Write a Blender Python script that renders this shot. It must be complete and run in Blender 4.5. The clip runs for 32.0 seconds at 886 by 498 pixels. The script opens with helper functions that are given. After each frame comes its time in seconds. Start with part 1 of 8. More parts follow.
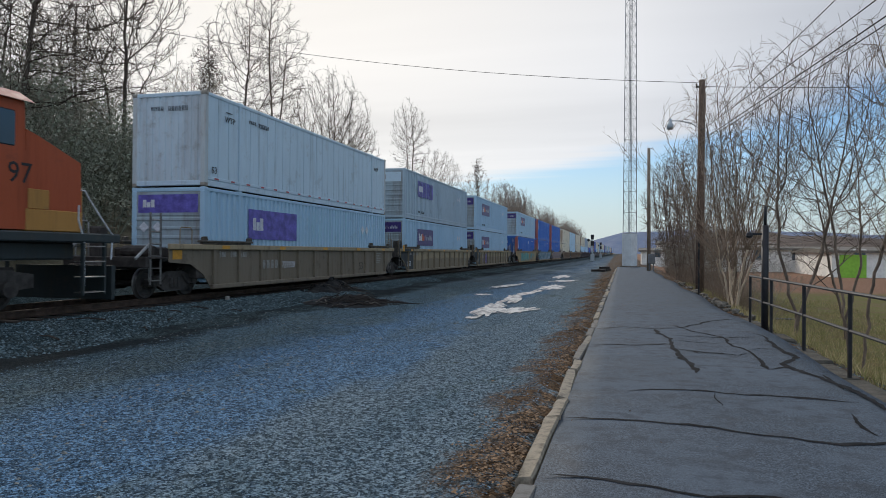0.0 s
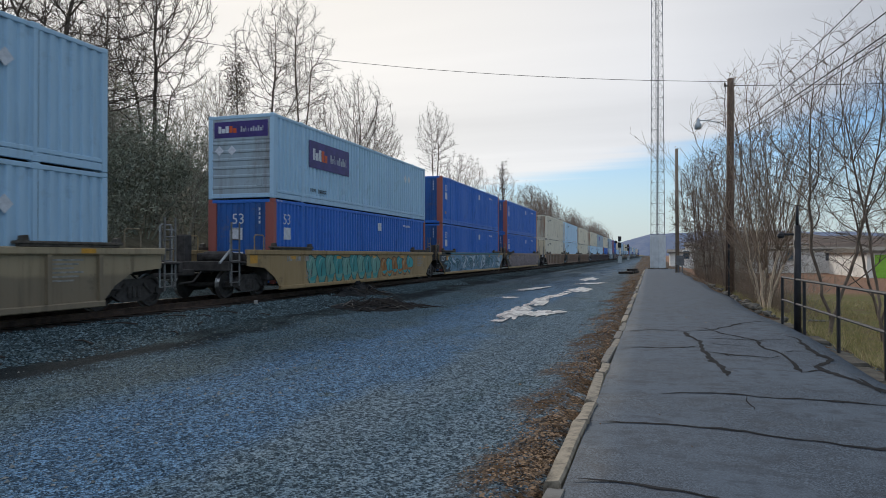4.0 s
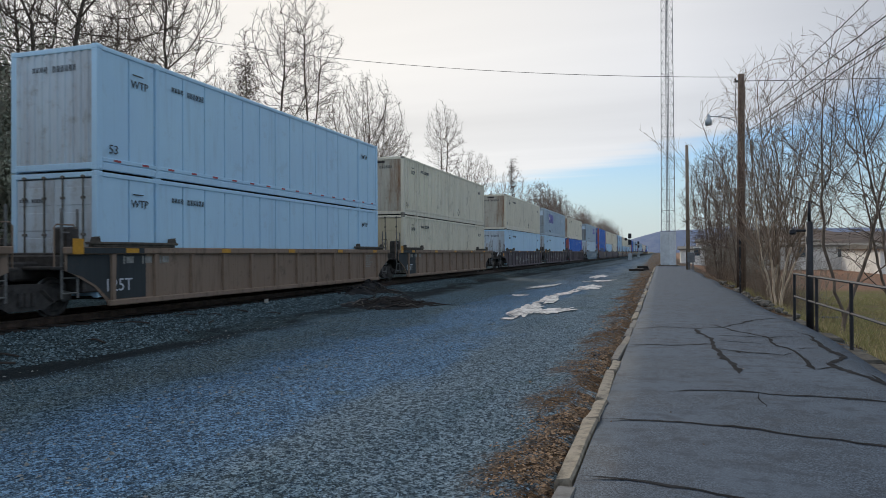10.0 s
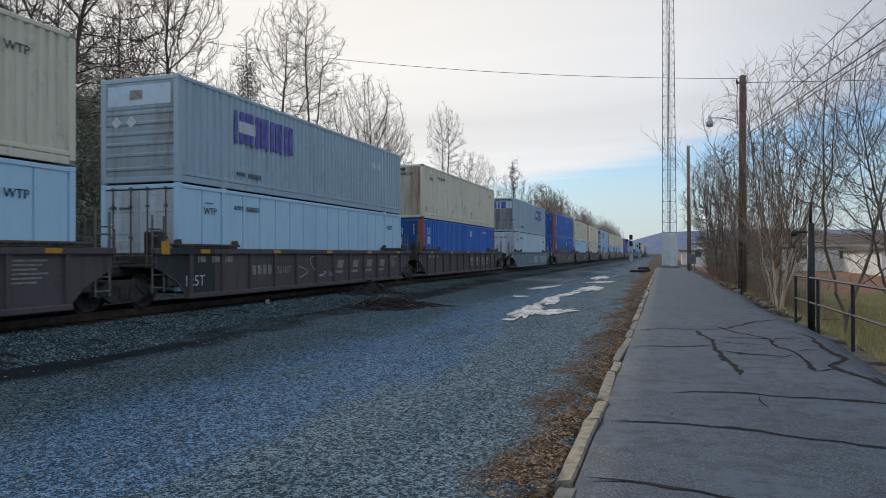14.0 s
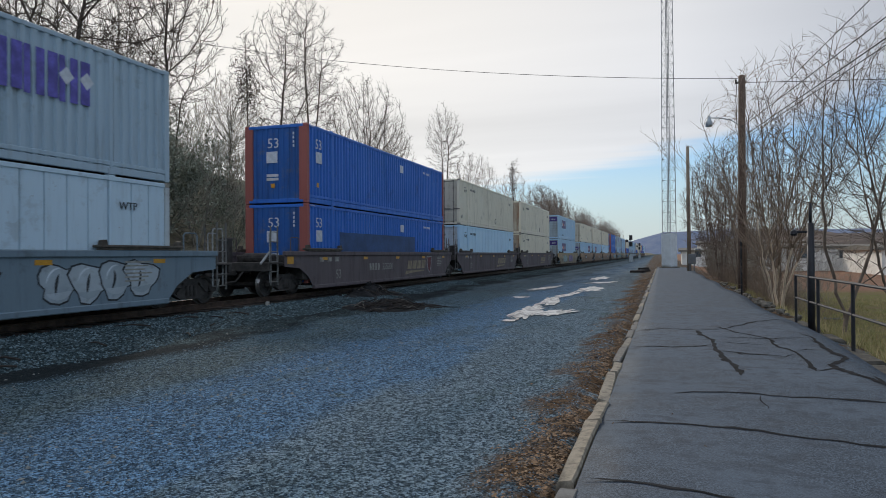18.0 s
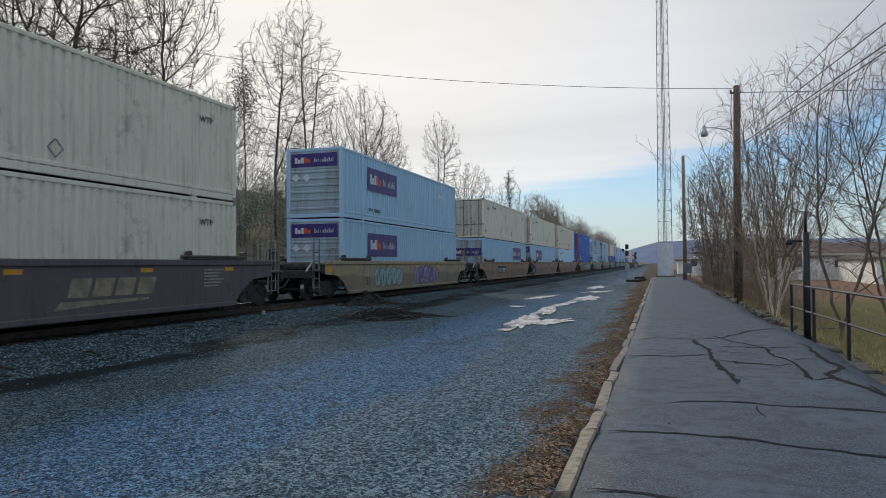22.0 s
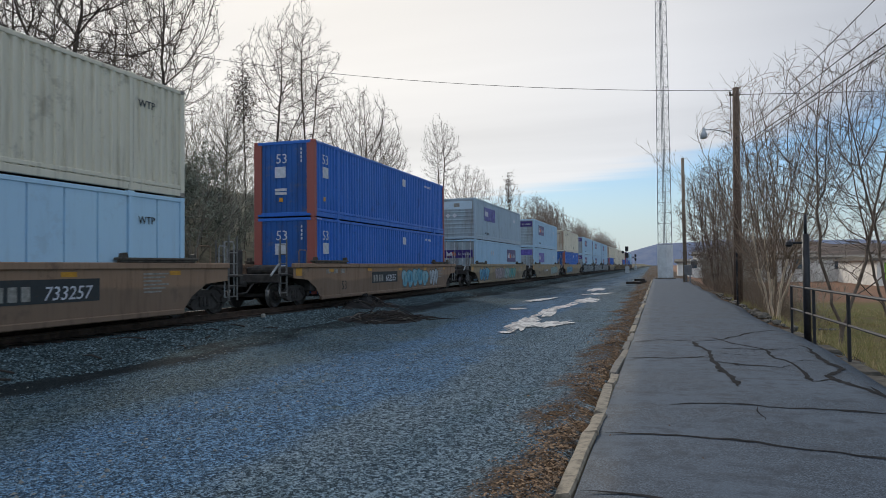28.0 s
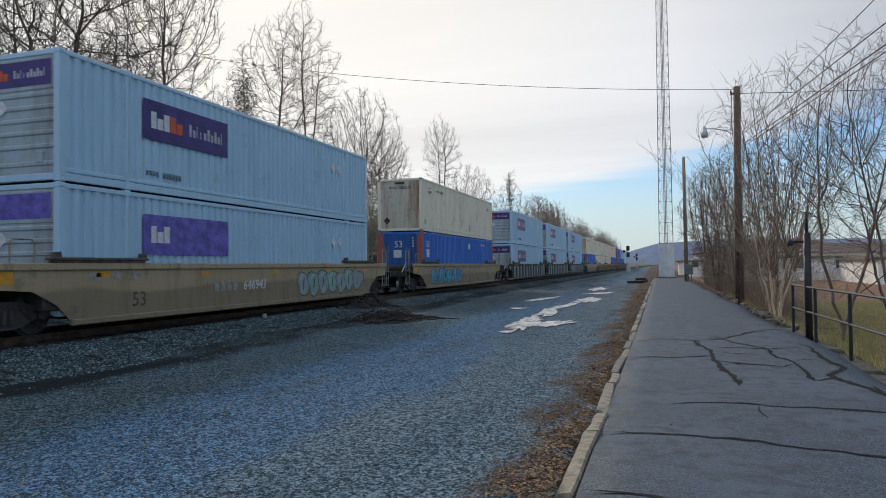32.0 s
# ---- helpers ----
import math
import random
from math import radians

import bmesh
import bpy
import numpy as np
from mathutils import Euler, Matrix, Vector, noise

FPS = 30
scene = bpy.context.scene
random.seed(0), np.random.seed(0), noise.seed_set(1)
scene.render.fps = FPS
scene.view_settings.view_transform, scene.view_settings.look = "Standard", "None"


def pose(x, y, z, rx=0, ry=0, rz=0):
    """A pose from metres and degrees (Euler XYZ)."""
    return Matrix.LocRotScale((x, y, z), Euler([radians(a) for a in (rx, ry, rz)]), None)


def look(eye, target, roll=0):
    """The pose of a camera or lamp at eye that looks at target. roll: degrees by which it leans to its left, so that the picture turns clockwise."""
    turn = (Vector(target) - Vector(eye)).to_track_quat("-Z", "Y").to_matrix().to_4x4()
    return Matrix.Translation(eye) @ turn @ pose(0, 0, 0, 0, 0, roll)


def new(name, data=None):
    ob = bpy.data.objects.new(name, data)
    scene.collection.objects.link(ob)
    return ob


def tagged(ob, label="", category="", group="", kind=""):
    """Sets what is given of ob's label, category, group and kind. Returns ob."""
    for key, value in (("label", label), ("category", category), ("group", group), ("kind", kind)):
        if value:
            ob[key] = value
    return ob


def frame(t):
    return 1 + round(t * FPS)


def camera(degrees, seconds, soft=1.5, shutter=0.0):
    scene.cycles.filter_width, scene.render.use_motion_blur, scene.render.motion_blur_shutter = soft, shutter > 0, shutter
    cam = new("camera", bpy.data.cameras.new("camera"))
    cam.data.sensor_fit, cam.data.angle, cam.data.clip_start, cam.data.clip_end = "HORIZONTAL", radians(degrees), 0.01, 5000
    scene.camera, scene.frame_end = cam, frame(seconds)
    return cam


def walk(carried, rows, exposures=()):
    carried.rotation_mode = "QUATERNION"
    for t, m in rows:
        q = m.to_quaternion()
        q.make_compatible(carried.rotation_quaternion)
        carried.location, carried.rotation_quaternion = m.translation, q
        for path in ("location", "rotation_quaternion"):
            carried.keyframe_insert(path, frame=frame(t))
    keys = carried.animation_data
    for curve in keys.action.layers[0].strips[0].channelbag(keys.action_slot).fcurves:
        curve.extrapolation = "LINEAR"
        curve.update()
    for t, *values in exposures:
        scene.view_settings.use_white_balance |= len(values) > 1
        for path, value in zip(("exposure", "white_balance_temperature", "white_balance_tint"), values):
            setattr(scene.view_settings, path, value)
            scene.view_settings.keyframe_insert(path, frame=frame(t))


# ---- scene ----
# A freight train of stacked containers passes a gravel lot and an asphalt path.
# x: right, y: along the track, away from the eye; the path lies at z = 0.
EYE = Vector((0.0, 0.0, 1.6))
# seconds, turn to the left, tilt up, lean (degrees)
PATH = [
    (0, 14.85, 0.25, 0.40), (0.5, 15.19, 0.28, 0.14), (1, 15.57, 0.30, 0.04), (1.5, 15.93, 0.41, -0.16), (2, 16.23, 0.58, -0.25),
    (2.5, 16.59, 0.58, -0.19), (3, 16.83, 0.48, 0.01), (3.5, 16.95, 0.50, 0.01), (5.5, 17.14, 0.51, -0.03), (6, 17.17, 0.52, 0.15),
    (6.5, 17.29, 0.57, 0.23), (7, 17.42, 0.54, 0.17), (7.5, 17.59, 0.54, -0.01), (8, 17.73, 0.48, -0.29), (8.5, 17.76, 0.42, -0.44),
    (9, 17.76, 0.39, -0.37), (9.5, 17.77, 0.36, -0.30), (10, 17.81, 0.35, -0.30), (10.5, 17.82, 0.37, -0.22), (11, 17.84, 0.35, -0.16),
    (11.5, 17.87, 0.38, -0.22), (12, 17.88, 0.43, -0.27), (12.5, 17.88, 0.45, -0.29), (13, 17.90, 0.43, -0.20), (13.5, 17.88, 0.43, -0.19),
    (14, 17.90, 0.43, -0.20), (14.5, 17.91, 0.48, -0.40), (16.5, 17.78, 0.63, -0.66), (17, 17.77, 0.62, -0.67), (17.5, 17.82, 0.57, -0.54),
    (18, 17.89, 0.53, -0.45), (18.5, 17.89, 0.51, -0.52), (19, 17.90, 0.49, -0.69), (19.5, 17.79, 0.53, -1.03), (20, 17.67, 0.54, -1.03),
    (20.5, 17.67, 0.55, -0.82), (21, 17.43, 0.49, -0.13), (21.5, 17.51, 0.61, -0.35), (22, 17.58, 1.29, -0.43), (22.5, 17.59, 1.51, -0.80),
    (23, 17.63, 1.52, -0.52), (23.5, 17.49, 1.37, -0.51), (24, 17.44, 1.27, -0.28), (24.5, 17.43, 1.30, -0.37), (25, 17.40, 1.33, -0.48),
    (25.5, 17.42, 1.33, -0.50), (27.5, 17.56, 1.48, -0.55), (28, 17.57, 1.50, -0.57), (28.5, 17.60, 1.54, -0.69), (29, 17.64, 1.52, -0.56),
    (29.5, 17.72, 1.56, -0.68), (30, 17.73, 1.56, -0.66), (30.5, 17.71, 1.54, -0.65), (31, 17.69, 1.51, -0.58), (31.5, 17.67, 1.51, -0.72),
    (32, 17.66, 1.48, -0.70),
]


def aim(yaw, pitch, roll):
    a, b = radians(yaw), radians(pitch)
    way = Vector((-math.sin(a) * math.cos(b), math.cos(a) * math.cos(b), math.sin(b)))
    return look(EYE, EYE + way, roll)


cam = camera(65.75, 32.0, soft=0.85, shutter=0.1)
walk(cam, [(t, aim(*a)) for t, *a in PATH], exposures=[(0, 0.02), (1, -0.03), (2, 0.03), (3, -0.02), (6, 0.02), (7, -0.02), (8, -0.04), (9, 0.05), (10, -0.02), (12, -0.04), (13, 0.06), (14, -0.02), (17, 0.04), (18, -0.04), (19, 0.04), (20, -0.02), (21, -0.02), (22, -0.04), (23, 0.04), (24, -0.04), (25, -0.02), (28, -0.02), (29, 0.04), (30, -0.02), (31, -0.03), (32, 0.04)])

# ---- light ----
SUN_AZ, SUN_EL = radians(-33.0), radians(27.0)  # from +y towards -x
sun_way = Vector((math.sin(SUN_AZ) * math.cos(SUN_EL), math.cos(SUN_AZ) * math.cos(SUN_EL), math.sin(SUN_EL)))
sun = new("sun", bpy.data.lights.new("sun", "SUN"))
sun.data.energy, sun.data.angle, sun.data.color = 1.7, radians(7), (1.0, 0.93, 0.84)
sun.matrix_world = look(sun_way * 60, (0, 0, 0))


def build_world():
    w = bpy.data.worlds.new("world")
    scene.world = w
    w.use_nodes = True
    nt = w.node_tree
    nt.nodes.clear()
    N, L = nt.nodes.new, nt.links.new
    out, bg = N("ShaderNodeOutputWorld"), N("ShaderNodeBackground")
    sky = N("ShaderNodeTexSky")
    sky.sky_type, sky.sun_disc = "NISHITA", False
    sky.sun_elevation, sky.sun_rotation = SUN_EL, SUN_AZ
    sky.air_density, sky.dust_density, sky.ozone_density = 1.0, 0.15, 2.6
    tc = N("ShaderNodeTexCoord")
    sep = N("ShaderNodeSeparateXYZ")
    L(tc.outputs["Generated"], sep.inputs[0])

    def m(op, a, b=None, c=None, clamp=False):
        n = N("ShaderNodeMath")
        n.operation, n.use_clamp = op, clamp
        for k, v in enumerate((a, b, c)):
            if v is None:
                continue
            if isinstance(v, (int, float)):
                n.inputs[k].default_value = v
            else:
                L(v, n.inputs[k])
        return n.outputs[0]

    X, Y, Z = sep.outputs
    # cloud sheet: the view ray met with a flat layer
    zz = m("MAXIMUM", Z, 0.03)
    comb = N("ShaderNodeCombineXYZ")
    L(m("DIVIDE", X, zz), comb.inputs[0])
    L(m("DIVIDE", Y, zz), comb.inputs[1])
    mp = N("ShaderNodeMapping")
    mp.inputs["Rotation"].default_value = (0, 0, radians(28))
    mp.inputs["Scale"].default_value = (0.14, 0.62, 1)
    L(comb.outputs[0], mp.inputs[0])
    no = N("ShaderNodeTexNoise")
    no.inputs["Scale"].default_value, no.inputs["Detail"].default_value, no.inputs["Roughness"].default_value = 0.8, 7, 0.55
    L(mp.outputs[0], no.inputs["Vector"])
    # the cloud's edge lies low ahead, lower to the side of the sun
    edge = m("ADD", m("MULTIPLY", X, 0.22), 0.148)
    cover = m("MULTIPLY", m("SUBTRACT", Z, edge), 26.0)
    cover = m("ADD", cover, m("MULTIPLY", m("SUBTRACT", no.outputs["Fac"], 0.5), 3.0))
    cover = m("ADD", cover, 0.5, clamp=True)
    ramp = N("ShaderNodeMapRange")
    ramp.interpolation_type = "SMOOTHSTEP"
    L(cover, ramp.inputs[0])
    ramp.inputs["To Max"].default_value = 0.93
    # brighter near the sun behind the sheet
    dot = N("ShaderNodeVectorMath")
    dot.operation = "DOT_PRODUCT"
    L(tc.outputs["Generated"], dot.inputs[0])
    dot.inputs[1].default_value = sun_way
    near = m("POWER", m("MAXIMUM", dot.outputs["Value"], 0.0), 2.2)
    soft = N("ShaderNodeTexNoise")
    soft.inputs["Scale"].default_value, soft.inputs["Detail"].default_value = 0.55, 5
    L(mp.outputs[0], soft.inputs["Vector"])
    lum = m("ADD", m("MULTIPLY", near, 3.4), 5.3)
    # the sheet is thicker to the right ahead; unseen sky behind is raised as fill
    lum = m("ADD", lum, m("MULTIPLY", m("MAXIMUM", m("MULTIPLY", Y, -1.0), 0.0), 2.6))
    lum = m("SUBTRACT", lum, m("MULTIPLY", m("MULTIPLY", m("MAXIMUM", m("SUBTRACT", X, 0.02), 0.0), m("MAXIMUM", Y, 0.0)), 6.5))
    lum = m("MULTIPLY", lum, m("ADD", m("MULTIPLY", soft.outputs["Fac"], 0.7), 0.66))
    tint = N("ShaderNodeMix")
    tint.data_type = "RGBA"
    L(near, tint.inputs["Factor"])
    tint.inputs[6].default_value, tint.inputs[7].default_value = (0.76, 0.88, 1.10, 1), (1.05, 0.995, 0.915, 1)
    cl = N("ShaderNodeVectorMath")
    cl.operation = "SCALE"
    L(tint.outputs[2], cl.inputs[0])
    L(lum, cl.inputs["Scale"])
    mix = N("ShaderNodeMix")
    mix.data_type = "RGBA"
    L(ramp.outputs[0], mix.inputs["Factor"])
    deep = N("ShaderNodeMix")
    deep.data_type, deep.blend_type = "RGBA", "MULTIPLY"
    deep.inputs["Factor"].default_value = 1.0
    L(sky.outputs[0], deep.inputs[6])
    deep.inputs[7].default_value = (0.80, 0.87, 0.93, 1)
    haze = N("ShaderNodeMix")
    haze.data_type = "RGBA"
    hr = N("ShaderNodeMapRange")
    hr.interpolation_type = "SMOOTHSTEP"
    L(Z, hr.inputs[0])
    for slot, v in (("From Min", 0.0), ("From Max", 0.17), ("To Min", 0.85), ("To Max", 0.0)):
        hr.inputs[slot].default_value = v
    L(hr.outputs[0], haze.inputs["Factor"])
    L(deep.outputs[2], haze.inputs[6])
    haze.inputs[7].default_value = (4.7, 5.5, 6.0, 1)
    L(haze.outputs[2], mix.inputs[6])
    L(cl.outputs[0], mix.inputs[7])
    L(mix.outputs[2], bg.inputs["Color"])
    bg.inputs["Strength"].default_value = 0.113
    L(bg.outputs[0], out.inputs[0])


build_world()

# ---- materials ----
MATS = {}


class Nodes:
    """A small writer for node materials."""

    def __init__(self, name):
        self.mat = bpy.data.materials.new(name)
        self.mat.use_nodes = True
        self.nt = self.mat.node_tree
        self.bsdf = self.nt.nodes["Principled BSDF"]
        self.tc = self.n("ShaderNodeTexCoord")

    def n(self, kind):
        return self.nt.nodes.new(kind)

    def link(self, a, b):
        self.nt.links.new(a, b)

    def noise(self, scale, detail=4, rough=0.55, stretch=(1, 1, 1), out="Fac", kind="Object"):
        mp = self.n("ShaderNodeMapping")
        mp.inputs["Scale"].default_value = stretch
        self.link(self.tc.outputs[kind], mp.inputs[0])
        t = self.n("ShaderNodeTexNoise")
        t.inputs["Scale"].default_value, t.inputs["Detail"].default_value, t.inputs["Roughness"].default_value = scale, detail, rough
        self.link(mp.outputs[0], t.inputs["Vector"])
        return t.outputs[out]

    def voronoi(self, scale, feature="F1", out="Color", stretch=(1, 1, 1)):
        mp = self.n("ShaderNodeMapping")
        mp.inputs["Scale"].default_value = stretch
        self.link(self.tc.outputs["Object"], mp.inputs[0])
        t = self.n("ShaderNodeTexVoronoi")
        t.feature = feature
        t.inputs["Scale"].default_value = scale
        self.link(mp.outputs[0], t.inputs["Vector"])
        return t.outputs[out]

    def ramp(self, fac, lo, hi, a=0.0, b=1.0):
        r = self.n("ShaderNodeMapRange")
        r.interpolation_type = "SMOOTHSTEP"
        self.link(fac, r.inputs[0])
        for k, v in zip(("From Min", "From Max", "To Min", "To Max"), (lo, hi, a, b)):
            r.inputs[k].default_value = v
        return r.outputs[0]

    def math(self, op, a, b=0.0):
        r = self.n("ShaderNodeMath")
        r.operation = op
        for k, v in enumerate((a, b)):
            if isinstance(v, (int, float)):
                r.inputs[k].default_value = v
            else:
                self.link(v, r.inputs[k])
        return r.outputs[0]

    def mix(self, fac, a, b, blend="MIX"):
        r = self.n("ShaderNodeMix")
        r.data_type, r.blend_type = "RGBA", blend
        for k, v in ((0, fac), (6, a), (7, b)):
            if isinstance(v, (int, float)):
                r.inputs[k].default_value = v
            elif isinstance(v, tuple):
                r.inputs[k].default_value = (*v, 1) if len(v) == 3 else v
            else:
                self.link(v, r.inputs[k])
        return r.outputs[2]

    def xyz(self, kind="Object"):
        s = self.n("ShaderNodeSeparateXYZ")
        self.link(self.tc.outputs[kind], s.inputs[0])
        return s.outputs

    def random(self):
        return self.n("ShaderNodeObjectInfo").outputs["Random"]

    def done(self, color, rough=0.7, metal=0.0, bump=None, depth=0.01, strength=0.6, spec=0.5):
        def put(v, slot):
            if isinstance(v, (int, float)):
                self.bsdf.inputs[slot].default_value = v
            elif isinstance(v, tuple):
                self.bsdf.inputs[slot].default_value = (*v, 1)
            else:
                self.link(v, self.bsdf.inputs[slot])
        put(color, "Base Color"), put(rough, "Roughness"), put(metal, "Metallic"), put(spec, "Specular IOR Level")
        if bump is not None:
            b = self.n("ShaderNodeBump")
            b.inputs["Distance"].default_value, b.inputs["Strength"].default_value = depth, strength
            self.link(bump, b.inputs["Height"])
            self.link(b.outputs[0], self.bsdf.inputs["Normal"])
        MATS[self.mat.name] = self.mat
        return self.mat


def paint(name, color, dirt=(0.12, 0.09, 0.06), amount=0.45, rough=0.5, rust=0.15, fade=0.12, splash=0.0):
    """Weathered vehicle paint: faded patches, streaks of dirt running down, rust spots."""
    k = Nodes(name)
    big = k.noise(0.35, 3)
    streak = k.noise(3.0, 5, 0.65, (1, 1, 0.12))
    spots = k.noise(9.0, 6, 0.7)
    c = k.mix(k.ramp(big, 0.3, 0.75, 0, fade * 2), color, tuple(min(1, v * 1.25 + 0.04) for v in color))
    c = k.mix(k.ramp(k.random(), 0, 1, 0.0, 0.16), c, tuple(v * 0.72 for v in color))
    c = k.mix(k.ramp(streak, 0.5, 0.8, 0, amount), c, dirt)
    fine = k.noise(14.0, 5, 0.7, (1, 1, 0.06))
    c = k.mix(k.ramp(fine, 0.52, 0.72, 0, amount * 0.8), c, tuple(v * 0.55 for v in color))
    scuff = k.noise(1.3, 7, 0.75)
    c = k.mix(k.ramp(scuff, 0.56, 0.66, 0, amount * 0.6), c, dirt)
    c = k.mix(k.ramp(spots, 0.64, 0.72, 0, rust * 3), c, (0.16, 0.06, 0.025))
    if splash:
        # brown road film thrown up from below
        level = k.math("ADD", k.xyz()[2], k.math("MULTIPLY", k.math("SUBTRACT", big, 0.5), 0.5))
        c = k.mix(k.ramp(level, 0.98, 0.84, 0, splash), c, (0.105, 0.085, 0.068))
    return k.done(c, k.ramp(streak, 0.3, 0.8, rough - 0.08, min(0.95, rough + 0.25)), 0.0, spots, 0.004, 0.25, 0.35)


def plain(name, color, rough=0.7, metal=0.0, scale=6.0, vary=0.3, bump=0.004, stretch=(1, 1, 1)):
    k = Nodes(name)
    a, b = k.noise(scale, 5, 0.6, stretch), k.noise(scale * 7, 3)
    c = k.mix(k.ramp(a, 0.3, 0.7), tuple(v * (1 - vary) for v in color), tuple(min(1, v * (1 + vary)) for v in color))
    c = k.mix(k.ramp(b, 0.35, 0.7, 0, 0.35), c, tuple(v * 0.6 for v in color))
    return k.done(c, rough, metal, b, bump, 0.5, 0.35)


def rusty_front(name, color, rust=(0.21, 0.115, 0.06), amount=0.75):
    """A corrugated end wall with long rust runs from top to bottom."""
    k = Nodes(name)
    run = k.noise(1.5, 5, 0.65, (1, 1, 0.10))
    fine = k.noise(7, 5, 0.7, (1, 1, 0.2))
    patch = k.noise(0.75, 5, 0.65)
    m = k.math("MULTIPLY", k.ramp(run, 0.40, 0.70), k.ramp(fine, 0.25, 0.65, 0.35, 1.0))
    m = k.math("MAXIMUM", m, k.math("MULTIPLY", k.ramp(patch, 0.50, 0.68, 0, 0.8), k.ramp(fine, 0.3, 0.6, 0.3, 1.0)))
    grime = k.noise(2.2, 6, 0.7)
    c = k.mix(k.ramp(grime, 0.50, 0.72, 0, 0.45), color, (0.19, 0.165, 0.13))
    c = k.mix(k.math("MULTIPLY", m, amount), c, rust)
    return k.done(c, 0.65, 0, fine, 0.004, 0.3, 0.3)


M_PALEBLUE = paint("pale_blue_paint", (0.381, 0.560, 0.706), amount=0.22, rust=0.03)
M_GREY = paint("grey_faded_paint", (0.375, 0.475, 0.550), amount=0.35, rust=0.1)
M_WHITE = paint("white_panel_paint", (0.52, 0.65, 0.74), amount=0.35, rust=0.15)
M_TAN = paint("cream_grey_paint", (0.735, 0.68, 0.54), amount=0.48, rust=0.08)
M_SKY = paint("sky_blue_paint", (0.48, 0.70, 0.88), amount=0.18, rust=0.04)
M_BLUE = paint("deep_blue_paint", (0.031, 0.156, 0.546), dirt=(0.02, 0.025, 0.035), amount=0.4, rust=0.02, fade=0.08)
M_TAPE = plain("red_tape", (0.42, 0.09, 0.10), 0.5)
M_PATCH = plain("dull_dark_blue_paint", (0.03, 0.075, 0.19), 0.6, scale=1.5, vary=0.25)
M_RED = paint("red_post_paint", (0.34, 0.10, 0.08), amount=0.3, rust=0.1)

M_CREAM = paint("cream_door_paint", (0.644, 0.552, 0.380), amount=0.4, rust=0.15)
M_DOORRUST = rusty_front("stained_door_end", (0.56, 0.53, 0.44), (0.23, 0.15, 0.09), 0.4)
M_TANRUST = rusty_front("cream_rusty_end", (0.55, 0.52, 0.43), (0.25, 0.125, 0.058), 1.0)
M_WHITERUST = rusty_front("white_rusty_end", (0.55, 0.64, 0.70), amount=0.4)
M_PURPLE = plain("purple_vinyl", (0.05, 0.032, 0.17), 0.45, scale=2)
M_PURPLE_F = plain("faded_purple_vinyl", (0.13, 0.11, 0.42), 0.5, scale=3, vary=0.4)
M_LETTER = plain("white_lettering", (0.62, 0.64, 0.68), 0.6, vary=0.15)
M_MARK = plain("dusty_lettering", (0.30, 0.29, 0.26), 0.7, vary=0.35)
M_STENCIL = plain("worn_dark_stencil", (0.085, 0.07, 0.055), 0.7, vary=0.4)
M_PALE_MARK = plain("pale_lettering", (0.40, 0.41, 0.46), 0.65, vary=0.2)
M_LETTER_D = plain("dark_lettering", (0.04, 0.05, 0.06), 0.6)
M_EMBLEM = plain("faded_emblem_paint", (0.27, 0.22, 0.15), 0.7, scale=3, vary=0.35)
M_ORANGE = plain("orange_lettering", (0.62, 0.1, 0.025), 0.5, vary=0.1)
M_STICKER = plain("yellow_orange_sticker", (0.62, 0.30, 0.03), 0.4, vary=0.15)
M_CAR_LOW = paint("grimy_brown_car_paint", (0.195, 0.16, 0.115), dirt=(0.04, 0.032, 0.024), amount=0.6, rough=0.7, rust=0.25)
M_CAR_TAN = paint("tan_car_paint", (0.35, 0.275, 0.17), dirt=(0.045, 0.036, 0.026), amount=0.6, rough=0.65, rust=0.2, splash=0.5)
M_CAR_YELLOW = paint("yellow_car_paint", (0.348, 0.240, 0.114), dirt=(0.06, 0.045, 0.03), amount=0.6, rough=0.65, rust=0.2)
M_CAR_BROWN = paint("brown_car_paint", (0.263, 0.185, 0.132), dirt=(0.03, 0.025, 0.02), amount=0.6, rough=0.7, rust=0.3)
M_CAR_MAROON = paint("maroon_car_paint", (0.112, 0.09, 0.094), dirt=(0.03, 0.026, 0.024), amount=0.5, rough=0.7, rust=0.15)
M_CAR_GREY = paint("grey_blue_car_paint", (0.165, 0.225, 0.27), dirt=(0.07, 0.07, 0.07), amount=0.5, rough=0.65, rust=0.12)
M_CAR_ORANGE = paint("orange_brown_car_paint", (0.30, 0.19, 0.12), dirt=(0.05, 0.036, 0.026), amount=0.6, rough=0.65, rust=0.2, splash=0.45)
M_CAR_DARK = paint("dark_panel_paint", (0.035, 0.042, 0.045), amount=0.4, rough=0.7)
M_IRON = plain("truck_iron", (0.062, 0.055, 0.05), 0.75, 0.2, scale=5, vary=0.4)
M_GUIDE = plain("grimy_guide_steel", (0.10, 0.085, 0.068), 0.8, 0.1, scale=5, vary=0.4)
M_GRAB = plain("pale_grab_steel", (0.34, 0.35, 0.35), 0.5, 0.2, scale=6, vary=0.3)
M_LADDER = plain("grimy_ladder_steel", (0.17, 0.165, 0.155), 0.6, 0.2, scale=6, vary=0.35)
M_STEEL = plain("worn_steel", (0.4, 0.39, 0.38), 0.3, 0.9, scale=8, vary=0.2)
M_RAIL = plain("rail_steel", (0.09, 0.06, 0.045), 0.6, 0.5, scale=4, vary=0.4)
M_LOCO = paint("orange_loco_paint", (0.40, 0.075, 0.022), dirt=(0.08, 0.04, 0.03), amount=0.4, rust=0.05)
